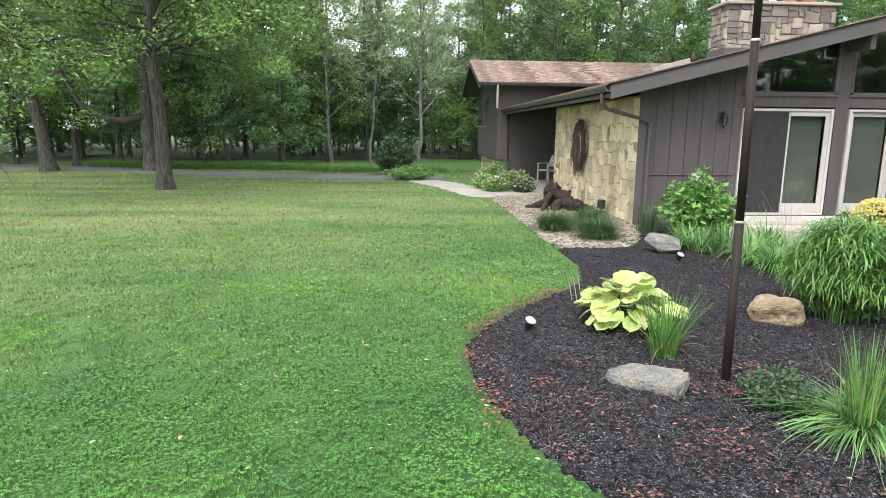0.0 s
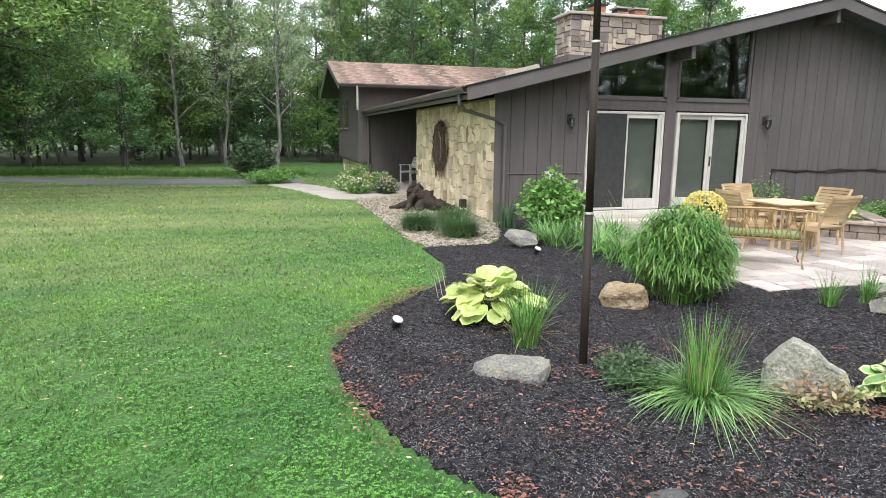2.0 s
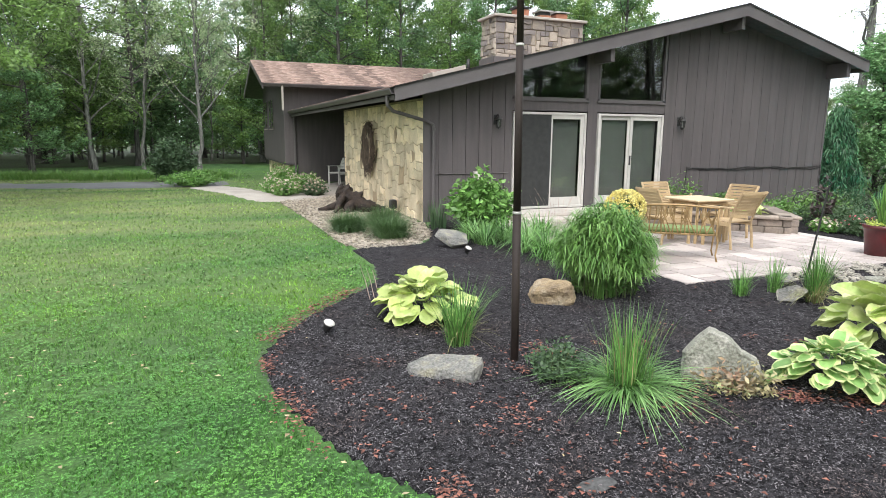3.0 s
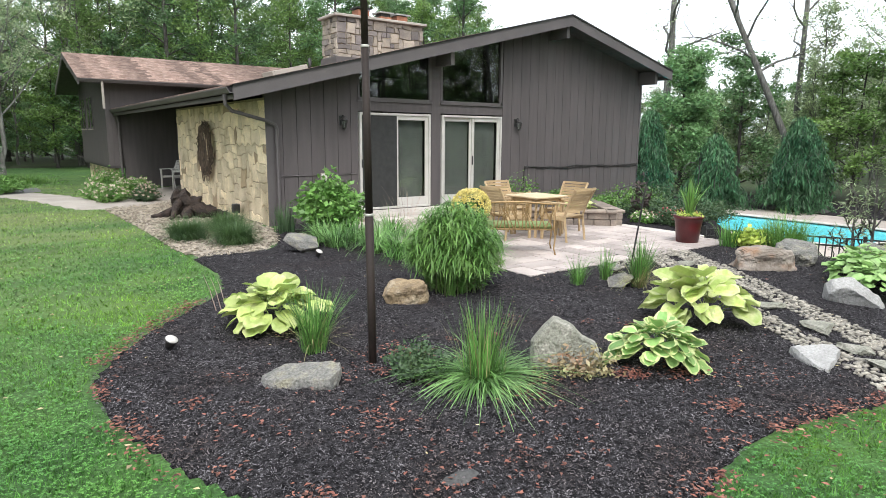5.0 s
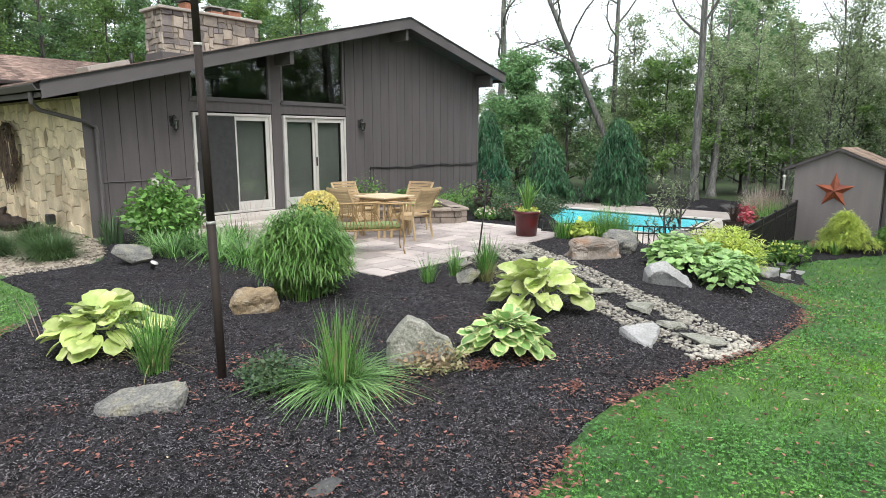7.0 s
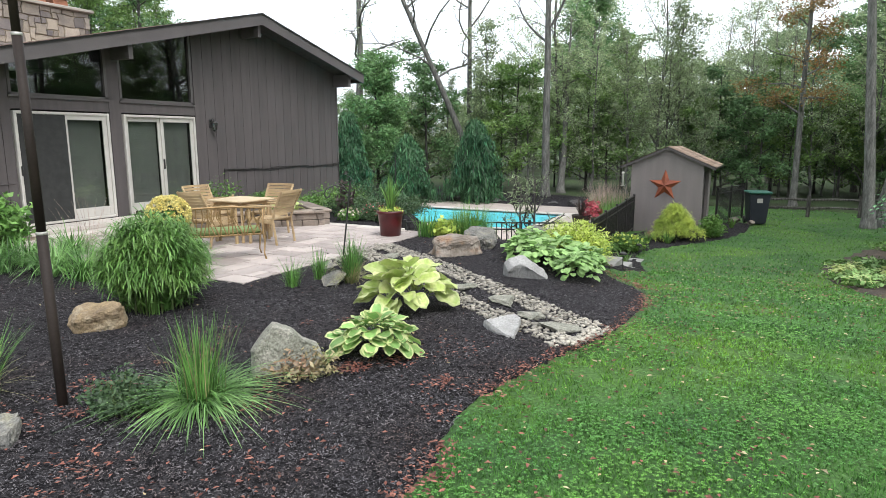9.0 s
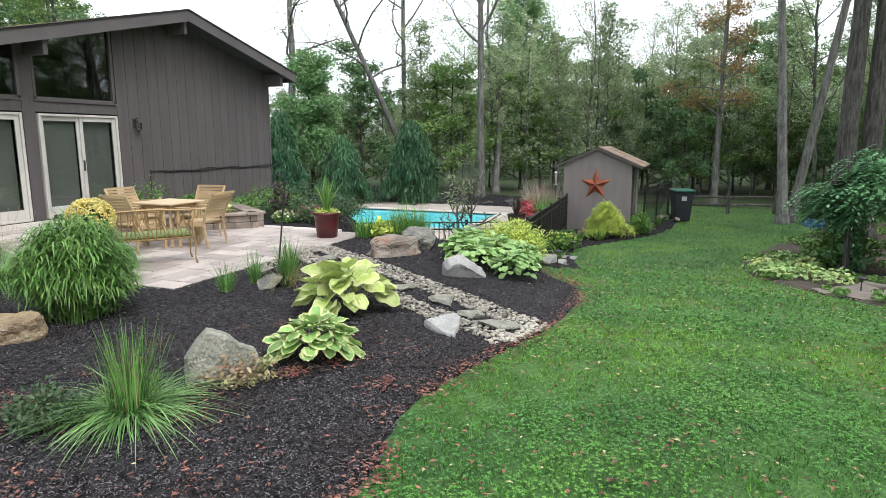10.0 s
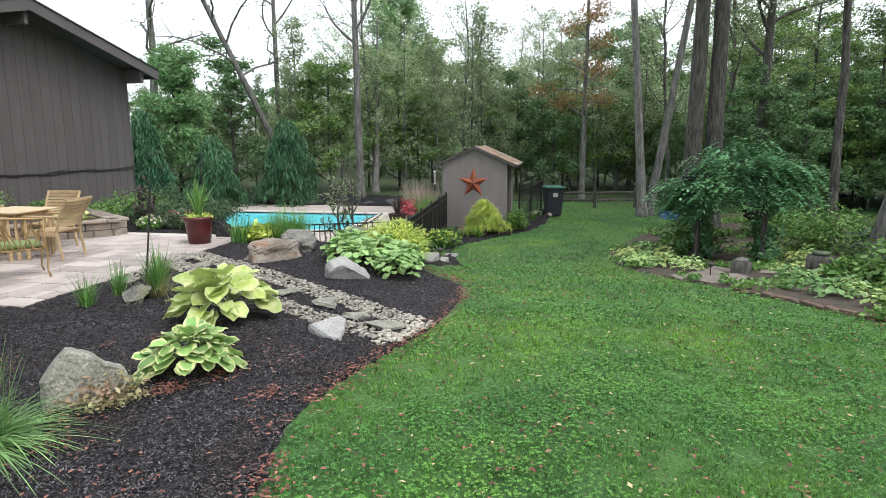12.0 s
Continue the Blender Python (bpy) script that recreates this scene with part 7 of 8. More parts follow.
tuft(blades_mesh("foliage", 420, 0.4, 0.82, 0.011, 1.9, 7, M_BLADE_BLUE, 8, 0.13, outpow=0.35, ragged=0.5), None, fg)
tuft(blades_mesh("foliage", 170, 0.45, 0.62, 0.01, 1.7, 19, M_BLADE_TALL, 7, 0.13, outpow=0.4, ragged=0.5), None, fg)
bush(-4.05, -8.35, "low dark green leafy shrub beside the grass", 0.26, 0.26, 28, 14, 0.02, M_BUSH_DARK, 8)
bush(-2.98, -8.98, "creeping shrub with cream and pink variegated leaves", 0.3, 0.18, 26, 8, 0.024, M_BUSH_PINK, 9, flat=0.6)
# dense leafy clump like bamboo
b = bush(-2.2, -6.32, "dense rounded clump of narrow bright green leaves", 0.5, 0.92, 130, 6, 0.06, M_BUSH_MID, 10, name="leafy_clump", base=0.35, flat=0.9, cards=0.36)
tuft(blades_mesh("foliage", 420, 0.98, 0.48, 0.012, 0.75, 11, M_BUSH_MID, base=0.3), None, b)


def drooping_leaves(n, rx, rz, z0, length, width, seed, material, fall_by=(0.5, 1.5), rise_by=(0.1, 0.7), stray=0.7):
    """Narrow leaves over a dome, each leaving outwards and bending down."""
    rng = np.random.default_rng(seed)
    az, el = rng.uniform(0, 6.28, n), np.arcsin(rng.uniform(-0.25, 1, n))
    u = rng.uniform(0.72, 1.04, n) * (1 + 0.07 * np.sin(az * 4 + 2) + 0.05 * np.sin(el * 9 + az * 2))
    p = np.stack([rx * np.cos(az) * np.cos(el) * u, rx * np.sin(az) * np.cos(el) * u, z0 + rz * np.sin(el) * u], 1)
    h_ = az + rng.normal(0, stray, n)
    d = np.stack([np.cos(h_), np.sin(h_), np.zeros(n)], 1)
    s = np.stack([-np.sin(h_), np.cos(h_), np.zeros(n)], 1)
    ln = length * rng.uniform(0.6, 1.3, n)
    rise, fall = rng.uniform(*rise_by, n), rng.uniform(*fall_by, n)
    V = []
    for t, w in ((0, 0.3), (0.35, 1.0), (0.7, 0.75), (1.0, 0.05)):
        c = p + d * (ln * t)[:, None]
        c[:, 2] += ln * (rise * t - fall * t * t)
        V += [c - s * width * w * 0.5, c + s * width * w * 0.5]
    V = np.stack(V, 1).reshape(-1, 3)
    V[:, 2] = np.maximum(V[:, 2], 0.01)
    i = np.arange(n)[:, None] * 8
    F = np.concatenate([i + np.array([[2 * k, 2 * k + 1, 2 * k + 3, 2 * k + 2]]) for k in range(3)])
    return from_arrays("foliage", V, F, material)


tuft(drooping_leaves(3800, 0.52, 0.55, 0.43, 0.12, 0.014, 12, M_BUSH_FRESH, (0.3, 1.6), (0.2, 1.0), 1.2), None, b)
tuft(drooping_leaves(3000, 0.52, 0.54, 0.42, 0.12, 0.014, 13, M_BUSH_MID, (0.3, 1.6), (0.2, 1.0), 1.2), None, b)
grass_clump(-0.85, -7.0, "small upright grass tuft", 130, 0.52, 0.3, 0.007, 0.7, 13, M_BLADE_TALL, group="small tufts", ragged=0.6)
grass_clump(-0.35, -7.0, "small upright grass tuft by the patio", 120, 0.56, 0.26, 0.007, 0.7, 14, M_BLADE_TALL, group="small tufts", ragged=0.6)
grass_clump(-0.35, -7.5, "tall green grass tuft with faded skirt", 200, 0.74, 0.3, 0.007, 0.5, 15, M_BLADE_TALL, ragged=0.6, extra=(170, 0.5, 0.5, 0.008, 1.3, 16, M_BLADE_TAN))
grass_clump(0.12, -7.22, "tall green grass tuft with faded skirt", 160, 0.68, 0.3, 0.007, 0.6, 17, M_BLADE_TALL, ragged=0.6)
# stalks by the first hosta
s = thing("bare_stalks", "thin bare flower stalks in the mulch", "stalks", at=pose(-4.75, -5.75, 0.02))
for k in range(3):
    bm = bmesh.new()
    tube(bm, [(0.05 * k, 0, 0), (0.06 * k - 0.05, 0.03 * k, 0.22), (0.08 * k - 0.12, 0.05 * k - 0.05, 0.4 - 0.04 * k)], [0.005, 0.004, 0.002], 5)
    part("stalk", bm, M_PLUME, s)

# along the house wall
bush(-1.55, -1.75, "broad-leaved hydrangea shrub with fresh green leaves", 0.66, 1.05, 70, 12, 0.06, M_BUSH_FRESH, 20, name="hydrangea", cards=1.3)
for k, (x, y, r0) in enumerate(((-1.35, -3.2, 0.6), (-1.0, -4.1, 0.6), (-1.75, -3.75, 0.5), (-0.75, -2.6, 0.55), (-1.35, -4.75, 0.55), (-0.95, -5.3, 0.5), (-2.05, -3.0, 0.5), (-1.7, -4.35, 0.5), (-2.0, -2.4, 0.5), (-1.5, -2.7, 0.5))):
    grass_clump(x, y, "arching clump of strappy daylily leaves", 170, 0.78, r0 * 1.25, 0.017, 1.35, 30 + k, M_BLADE_TALL if k % 2 else M_BLADE_BLUE, name="daylily", group="daylilies", base=0.16, outpow=0.4)
grass_clump(-2.15, -1.05, "upright iris leaves against the siding", 60, 0.62, 0.22, 0.03, 0.25, 40, M_BUSH_DARK, name="iris_clump", base=0.16)
for k, (x, y, r0) in enumerate(((-3.8, -0.85, 0.5), (-3.28, -1.75, 0.52), (-3.0, -0.35, 0.5))):
    g = thing("mounded_sedge", "low mounded tuft of fine dark green sedge", "ornamental grass", "mounded sedges", at=pose(x, y, 0.03))
    tuft(blades_mesh("foliage", 2600, 0.54, r0 * 0.95, 0.006, 1.2, 50 + k, M_SEDGE, base=0.24, segs=5, ragged=0.55), None, g)
# tall airy seed heads near the door
grass_clump(-0.2, -2.2, "airy brown seed heads on thin stalks", 26, 0.95, 0.5, 0.006, 0.25, 60, M_PLUME, name="seed_stalks", base=0.3)
# porch perennials
for k, (x, y, r0, h, m, fl) in enumerate(((-3.9, 6.5, 0.5, 0.6, M_BUSH_MID, M_FLOWER_WHITE), (-3.3, 7.3, 0.5, 0.8, M_BUSH_MID, M_FLOWER_WHITE), (-3.1, 6.3, 0.4, 0.6, M_BUSH_DARK, M_PLUME), (-2.9, 8.2, 0.45, 0.8, M_BUSH_MID, M_FLOWER_WHITE),
                                     (-3.6, 9.2, 0.6, 1.0, M_BUSH_MID, M_FLOWER_WHITE), (-3.4, 10.6, 0.6, 1.0, M_BUSH_FRESH, None), (-4.1, 7.4, 0.45, 0.7, M_BUSH_FRESH, M_FLOWER_WHITE))):
    bush(x, y, "loose perennial with pale fading flowers" if fl else "loose leafy green perennial", r0, h * 0.66, 38, 10, 0.04, m, 61 + k, name="perennial", group="porch perennials", flower=(fl, 0.03, 5) if fl else None, category="perennial")
# mum on the patio
mum = thing("potted_mum", "round yellow chrysanthemum in a low pot", "potted flower", at=pose(-0.69, -4.71, 0.04))
bm = bmesh.new()
lathe(bm, [(0.16, 0.0), (0.2, 0.4), (0.22, 0.42), (0.2, 0.44), (0.02, 0.44)], 18)
part("pot", bm, M_CHIM, mum)
rng_m = np.random.default_rng(70)
d = rng_m.normal(size=(900, 3))
d /= np.linalg.norm(d, axis=1, keepdims=True)
d = d[d[:, 2] > -0.55]
v, f = leaf_cloud(d * 0.285 * np.array([1, 1, 0.9]) + np.array([0, 0, 0.72]), np.full(len(d), 0.02), 14, 0.014, rng_m, 1.0, cards=1.6)
part("bloom", from_arrays("bloom", v, f, M_MUM), None, mum, "dense yellow blooms")
v, f = leaf_cloud(d[:300] * 0.22 + np.array([0, 0, 0.62]), np.full(len(d[:300]), 0.06), 8, 0.03, rng_m)
part("foliage", from_arrays("foliage", v, f, M_BUSH_DARK), None, mum)
# pot plant
dr = thing("spiky_dracaena", "spiky green dracaena growing in the red pot", "potted plant", at=pose(3.08, -5.9, 0.49))
tuft(blades_mesh("foliage", 60, 0.72, 0.36, 0.028, 0.45, 80, M_BUSH_FRESH, base=0.04), None, dr)
v, f = leaf_cloud([(0.16 * math.cos(a), 0.16 * math.sin(a), 0.03) for a in (0, 1, 2, 3, 4, 5)], [0.1] * 6, 26, 0.03, np.random.default_rng(81))
part("foliage", from_arrays("foliage", v, f, M_BUSH_GOLD), None, dr, "trailing lime leaves")
v, f = leaf_cloud([(0.18 * math.cos(a), 0.18 * math.sin(a), 0.08) for a in (0.5, 2.5, 4.4)], [0.06] * 3, 14, 0.02, np.random.default_rng(82))
tagged(part("bloom", from_arrays("bloom", v, f, M_BUSH_RED), None, dr, "small red flowers"), kind="stuff")
# planter and the corner behind the patio
for k, (x, y, z, r0, h, m) in enumerate(((3.1, -1.7, 0.28, 0.55, 0.85, M_BUSH_MID), (2.4, -1.2, 0.28, 0.4, 0.45, M_BUSH_MID), (4.6, -1.4, 0.28, 0.3, 0.4, M_BUSH_MID))):
    bush(x, y, "loose leafy shrub in the stone planter", r0, h * 0.8, 22, 5, 0.04, m, 90 + k, group="planter shrubs", dz=z)
h_ = hosta(3.35, -3.2, 0.36, 0.25, 30, HOSTA_YV, "pale variegated hosta in the planter", 95)
h_.location.z = 0.3
for k, (x, y, r0, h, m) in enumerate(((5.4, -3.4, 0.75, 0.75, M_BUSH_DARK), (6.4, -2.2, 0.85, 0.9, M_BUSH_MID), (4.9, -4.4, 0.5, 0.55, M_BUSH_DARK), (6.4, -4.0, 0.7, 0.75, M_BUSH_DARK), (7.6, -2.0, 0.8, 0.9, M_BUSH_DARK), (5.2, -2.3, 0.6, 0.7, M_BUSH_MID), (8.3, -3.2, 0.7, 0.9, M_BUSH_DARK))):
    bush(x, y, "small-leaved garden shrub beside the patio", r0, h * 0.66, 50, 9, 0.035, m, 100 + k, group="patio shrubs", flower=(M_BUSH_RED, 0.02, 1) if k == 2 else None)
bush(4.6, -3.9, "low white-flowered edging plant", 0.3, 0.25, 24, 9, 0.035, M_BUSH_FRESH, 108, flower=(M_FLOWER_WHITE, 0.03, 4))
b = bush(4.85, -3.6, "tall plum-red leafy plant", 0.2, 1.0, 8, 6, 0.07, M_BUSH_PURPLE, 109, name="plum_plant")

# top of the bank
grass_clump(3.35, -6.5, "upright fan of iris leaves", 70, 0.55, 0.26, 0.022, 0.3, 110, M_BLADE_TALL, name="iris_clump", base=0.15)
bush(3.62, -6.75, "low lime-yellow leafy edging plant", 0.35, 0.28, 24, 9, 0.06, M_BUSH_GOLD, 111, cards=1.4)
g = grass_clump(3.75, -7.2, "feathery bright green grass mound", 900, 0.85, 0.5, 0.008, 1.0, 112, M_BUSH_FRESH, base=0.3)
for k, (x, y, r0) in enumerate(((1.8, -9.2, 0.42), (2.1, -9.65, 0.42), (2.2, -8.85, 0.42), (2.6, -9.2, 0.44), (1.65, -9.75, 0.36), (2.5, -9.65, 0.38), (2.75, -8.7, 0.4))):
    hosta(x, y, r0, 0.36, 95, HOSTA_G, "plain green hosta in a dense drift", 120 + k, "hosta drift", size=0.62)
b = bush(3.3, -9.2, "golden thread-leaf cypress shrub", 0.6, 0.5, 70, 6, 0.06, M_BUSH_GOLD, 130, cards=0.4)
tuft(drooping_leaves(2600, 0.58, 0.48, 0.1, 0.12, 0.015, 132, M_BUSH_GOLD, (0.2, 0.9), (0.1, 0.9), 1.0), None, b)
bush(4.1, -9.3, "small golden-green shrub beside the slates", 0.4, 0.35, 40, 9, 0.05, M_BUSH_MID, 131)
# bare little tree on the bank
rng_b = np.random.default_rng(140)
bm, tips = grow(rng_b, 1.35, 0.014, spread=0.42, limbs=11, bare_to=0.12, twigs=5, limb_up=0.9)
t = thing("small_bare_tree", "small half-bare ornamental tree on the bank", "tree", at=pose(4.6, -8.1, hz(4.6, -8.1)))
part("trunk", bm, M_BARK, t)
v, f = leaf_cloud(tips, [0.1] * len(tips), 3, 0.04, rng_b, cards=0.35)
part("crown", from_arrays("crown", v, f, M_LEAF_PALE), None, t)
rng_b = np.random.default_rng(141)
bm, tips = grow(rng_b, 1.75, 0.018, spread=0.4, limbs=12, bare_to=0.1, twigs=5, limb_up=0.9)
t = thing("small_bare_tree", "thin ornamental tree with narrow pale leaves", "tree", at=pose(6.0, -7.3, hz(6.0, -7.3)))
part("trunk", bm, M_BARK, t)
v, f = leaf_cloud(tips, [0.14] * len(tips), 6, 0.06, rng_b, cards=0.32)
part("crown", from_arrays("crown", v, f, M_LEAF_PALE), None, t)

# by the pool and the shed
red = thing("potted_cordyline", "spiky red and plum plant in a pot by the pool", "potted plant", at=pose(12.55, -6.85, -1.0))
bm = bmesh.new()
lathe(bm, [(0.2, 0), (0.28, 0.42), (0.3, 0.46), (0.02, 0.44)], 16)
part("pot", bm, M_ROOTWOOD, red)
bl = tuft(blades_mesh("foliage", 60, 0.75, 0.5, 0.05, 0.5, 150, M_BUSH_PURPLE, base=0.06), None, red)
bl.location.z = 0.44
v, f = leaf_cloud([(0.2, -0.25, 0.75), (0.05, -0.35, 0.6), (0.1, -0.2, 0.5)], [0.3, 0.3, 0.26], 90, 0.07, np.random.default_rng(151))
part("foliage", from_arrays("foliage", v, f, M_BUSH_RED), None, red, "crimson leaves")
for k, (x, y) in enumerate(((13.0, -7.75), (13.4, -7.3), (14.2, -7.15), (14.9, -6.9), (13.9, -7.7))):
    g = thing("purple_fountain_grass", "tall fountain grass with mauve plumes", "ornamental grass", "fountain grasses", at=pose(x, y, -0.95))
    tuft(blades_mesh("foliage", 700, 1.2, 0.6, 0.012, 0.9, 160 + k, M_BUSH_MID, base=0.25), None, g)
    tuft(blades_mesh("plume", 200, 1.55, 0.7, 0.013, 0.5, 170 + k, M_PLUME, base=0.25), None, g, "mauve feathery plumes")
cyp = thing("golden_cypress", "feathery golden thread-leaf cypress before the shed", "shrub", at=pose(11.35, -9.82, hz(11.35, -9.82)))
rng_c = np.random.default_rng(180)
bm = bmesh.new()
tube(bm, [(0, 0, 0), (0.02, 0.05, 0.5), (0.0, 0.1, 1.0)], [0.04, 0.03, 0.01], 6)
part("stem", bm, M_BARK, cyp)
for k in range(15):
    q, a_ = (k / 14), k * 2.4
    rr_ = 0.5 * (1 - q) ** 0.8
    ob = tuft(drooping_leaves(620, 0.26 - 0.08 * q, 0.22, 0.08 + 0.72 * q, 0.12, 0.017, 183 + k, M_BUSH_GOLD, (0.2, 1.1), (0.1, 1.0), 1.0), None, cyp)
    ob.location = (math.cos(a_) * rr_, math.sin(a_) * rr_ + 0.1 * q, 0)
bush(12.2, -10.62, "rounded dark green shrub by the shed", 0.34, 0.62, 60, 9, 0.045, M_BUSH_MID, 181)
bush(8.9, -8.95, "small green and yellow shrub by the fence", 0.5, 0.42, 50, 9, 0.05, M_BUSH_MID, 182, flower=(M_BUSH_GOLD, 0.04, 3))
for k, (x, y) in enumerate(((10.4, -9.2), (7.0, -9.3), (10.6, -9.7), (14.6, -11.0))):
    grass_clump(x, y, "low tuft of strappy leaves by the shed", 60, 0.45, 0.35, 0.02, 0.8, 185 + k, M_BUSH_MID, group="shed tufts")

for k, (x, y) in enumerate(((11.75, -8.05), (12.25, -8.0))):
    grass_clump(x, y, "tall strappy leaves behind the mesh fence", 260, 1.25, 0.45, 0.02, 0.6, 195 + k, M_BUSH_FRESH, name="daylily", group="fence daylilies", base=0.25)

# shady garden across the lawn
k = 0
rb = random.Random(44)
for x, y in ((7.6, -13.2), (6.9, -13.35), (6.2, -13.4), (7.2, -13.75), (6.4, -13.95), (5.7, -13.7), (5.3, -14.1), (8.2, -13.6), (6.0, -14.4), (4.9, -14.2), (7.8, -14.2), (1.9, -15.3), (1.2, -15.6), (0.5, -16.0), (2.4, -15.2), (2.9, -15.9), (1.7, -16.0), (9.0, -14.0), (4.2, -15.6), (3.95, -16.4), (3.6, -15.8), (4.9, -15.65), (5.3, -16.2), (6.6, -13.65), (5.9, -13.95), (7.4, -13.4), (6.9, -14.2), (5.5, -13.4), (2.1, -15.6), (1.5, -15.9), (0.9, -15.9), (3.4, -15.5), (2.7, -16.4), (0.0, -16.3), (7.9, -16.9), (8.3, -17.3), (9.6, -17.0), (5.6, -16.4), (7.5, -17.2), (9.0, -16.5)):
    hosta(x, y, rb.uniform(0.24, 0.36), 0.22, 44, (HOSTA_D if x < 4.6 and k % 4 else HOSTA_V) if k % 3 == 0 or x < 4.6 else HOSTA_YV if k % 3 == 1 else HOSTA_G, "hosta in the shady garden bed", 200 + k, "garden hostas", size=0.58)
    k += 1
for k, (x, y, r0, h, m) in enumerate(((8.6, -14.9, 0.8, 0.9, M_BUSH_MID), (0.2, -16.6, 0.7, 0.7, M_BUSH_MID), (-0.6, -17.0, 0.9, 1.0, M_BUSH_FRESH), (3.4, -17.0, 0.8, 0.8, M_BUSH_MID), (6.2, -18.0, 0.9, 0.9, M_BUSH_DARK), (9.6, -18, 1.1, 1.2, M_BUSH_MID), (1.6, -17.2, 0.8, 0.7, M_BUSH_MID),
                                    (4.5, -18.5, 0.9, 1.0, M_BUSH_MID), (12.0, -17.5, 1.0, 1.0, M_BUSH_MID), (8.0, -19.5, 1.0, 1.1, M_BUSH_FRESH), (2.9, -16.9, 0.6, 0.5, M_BUSH_FRESH), (2.2, -16.6, 0.5, 0.45, M_BUSH_FRESH), (3.6, -16.2, 0.4, 0.4, M_BUSH_MID))):
    bush(x, y, "leafy ground shrub in the shady garden", r0, h, 44, 9, 0.065, m, 230 + k, group="garden shrubs")
# low ground cover and leaf litter in the shady bed
rng_u = np.random.default_rng(91)
ux, uy = rng_u.uniform(-1.5, 17, 9000), rng_u.uniform(-23.5, -13, 9000)
k_ = inside(GARDEN, ux, uy) & (np.hypot(ux - 4.6, (uy + 14.9) * 1.2) > 1.15) & (np.sin(ux * 2.1 + 1.0) + np.sin(uy * 2.7 + ux) + rng_u.normal(0, 0.5, 9000) > -0.2)
ux, uy = ux[k_][:1500], uy[k_][:1500]
v, f = leaf_cloud(np.stack([ux, uy, height(ux, uy) + 0.1], 1), rng_u.uniform(0.08, 0.2, len(ux)), 26, 0.04, rng_u, 0.5, cards=1.3)
tagged(new("ground_cover", from_arrays("ground_cover", v, f, M_BUSH_MID)), "low leafy ground cover in the shady bed", "ground cover", kind="stuff")
# vine over the arbor: drooping sprays of small leaflets
rng_v = np.random.default_rng(260)
vine = thing("wisteria_vine", "dense dark green vine draped over the arbor", "vine", at=pose(AX, AY, hz(AX, AY), 0, 0, -20))
# each spray is a drooping stalk with paired leaflets
n_sp, n_lf = 2600, 13
az, el = rng_v.uniform(0, 6.28, n_sp), np.arcsin(rng_v.uniform(-0.05, 1, n_sp))
u = rng_v.uniform(0.7, 1.03, n_sp) * (1 + 0.1 * np.sin(az * 3 + 1) + 0.1 * np.sin(az * 7) + 0.1 * np.sin(el * 9 + az * 2))
p0 = np.stack([1.3 * np.cos(az) * np.cos(el) * u, 1.3 * np.sin(az) * np.cos(el) * u, 1.5 + 0.95 * np.sin(el) * u], 1)
p0[:, 2] -= 0.3 * (np.sin(az) * np.cos(el) > 0.3)
out = np.stack([np.cos(az + rng_v.normal(0, 0.5, n_sp)), np.sin(az + rng_v.normal(0, 0.5, n_sp)), rng_v.normal(0.1, 0.25, n_sp)], 1)
ln = rng_v.uniform(0.22, 0.42, n_sp)
V = []
for i in range(n_lf):
    t = (i // 2 + 1) / (n_lf / 2 + 0.5)
    p = p0 + out * (ln * t)[:, None]
    p[:, 2] -= 0.85 * ln * t * t
    side = np.cross(out, [0, 0, 1.0]) * (1 if i % 2 else -1)
    if i == n_lf - 1:
        side = side * 0.05
    d_ = side * 0.75 + out * 0.55 + np.stack([np.zeros(n_sp), np.zeros(n_sp), -0.35 + rng_v.normal(0, 0.15, n_sp)], 1)
    d_ *= (rng_v.uniform(0.085, 0.13, n_sp) * (1 - 0.3 * t))[:, None]
    w_ = np.cross(d_, np.array([0.1, 0.2, 1.0])) * 0.3
    V.append(np.stack([p, p + d_ * 0.45 + w_, p + d_, p + d_ * 0.45 - w_], 1).reshape(-1, 3))
V = np.concatenate(V)
part("foliage", from_arrays("foliage", V, np.arange(len(V)).reshape(-1, 4), M_VINE), None, vine)
cs = [(rng_v.normal(0, 0.3), sy + rng_v.normal(0, 0.13), rng_v.uniform(0.12, 1.65)) for sy in (-0.62, 0.62) for k in range(55)]
v, f = leaf_cloud(cs, [0.2] * len(cs), 26, 0.06, rng_v, 0.6, 0.6)
part("foliage", from_arrays("foliage", v, f, M_VINE), None, vine)
for sx in (-0.62, 0.62):
    for j in range(3):
        bm = bmesh.new()
        tube(bm, [(0.3 - 0.2 * j, sx + 0.1 * j, -0.05), (0.1 * j, sx - 0.08, 0.6), (-0.1 + 0.1 * j, sx + 0.1, 1.3), (0.1, sx * 0.8, 1.8)], [0.045, 0.035, 0.03, 0.02], 6)
        part("stem", bm, M_BARK, vine, "twisting woody stem")


# ---- trees that stand apart ----
def lone(name, seed, x, y, h, girth, leaf_m, bark, label, turn=0, **kw):
    return put(broadleaf(name, seed, h, girth, leaf_m, bark, label, **kw), x, y, turn)


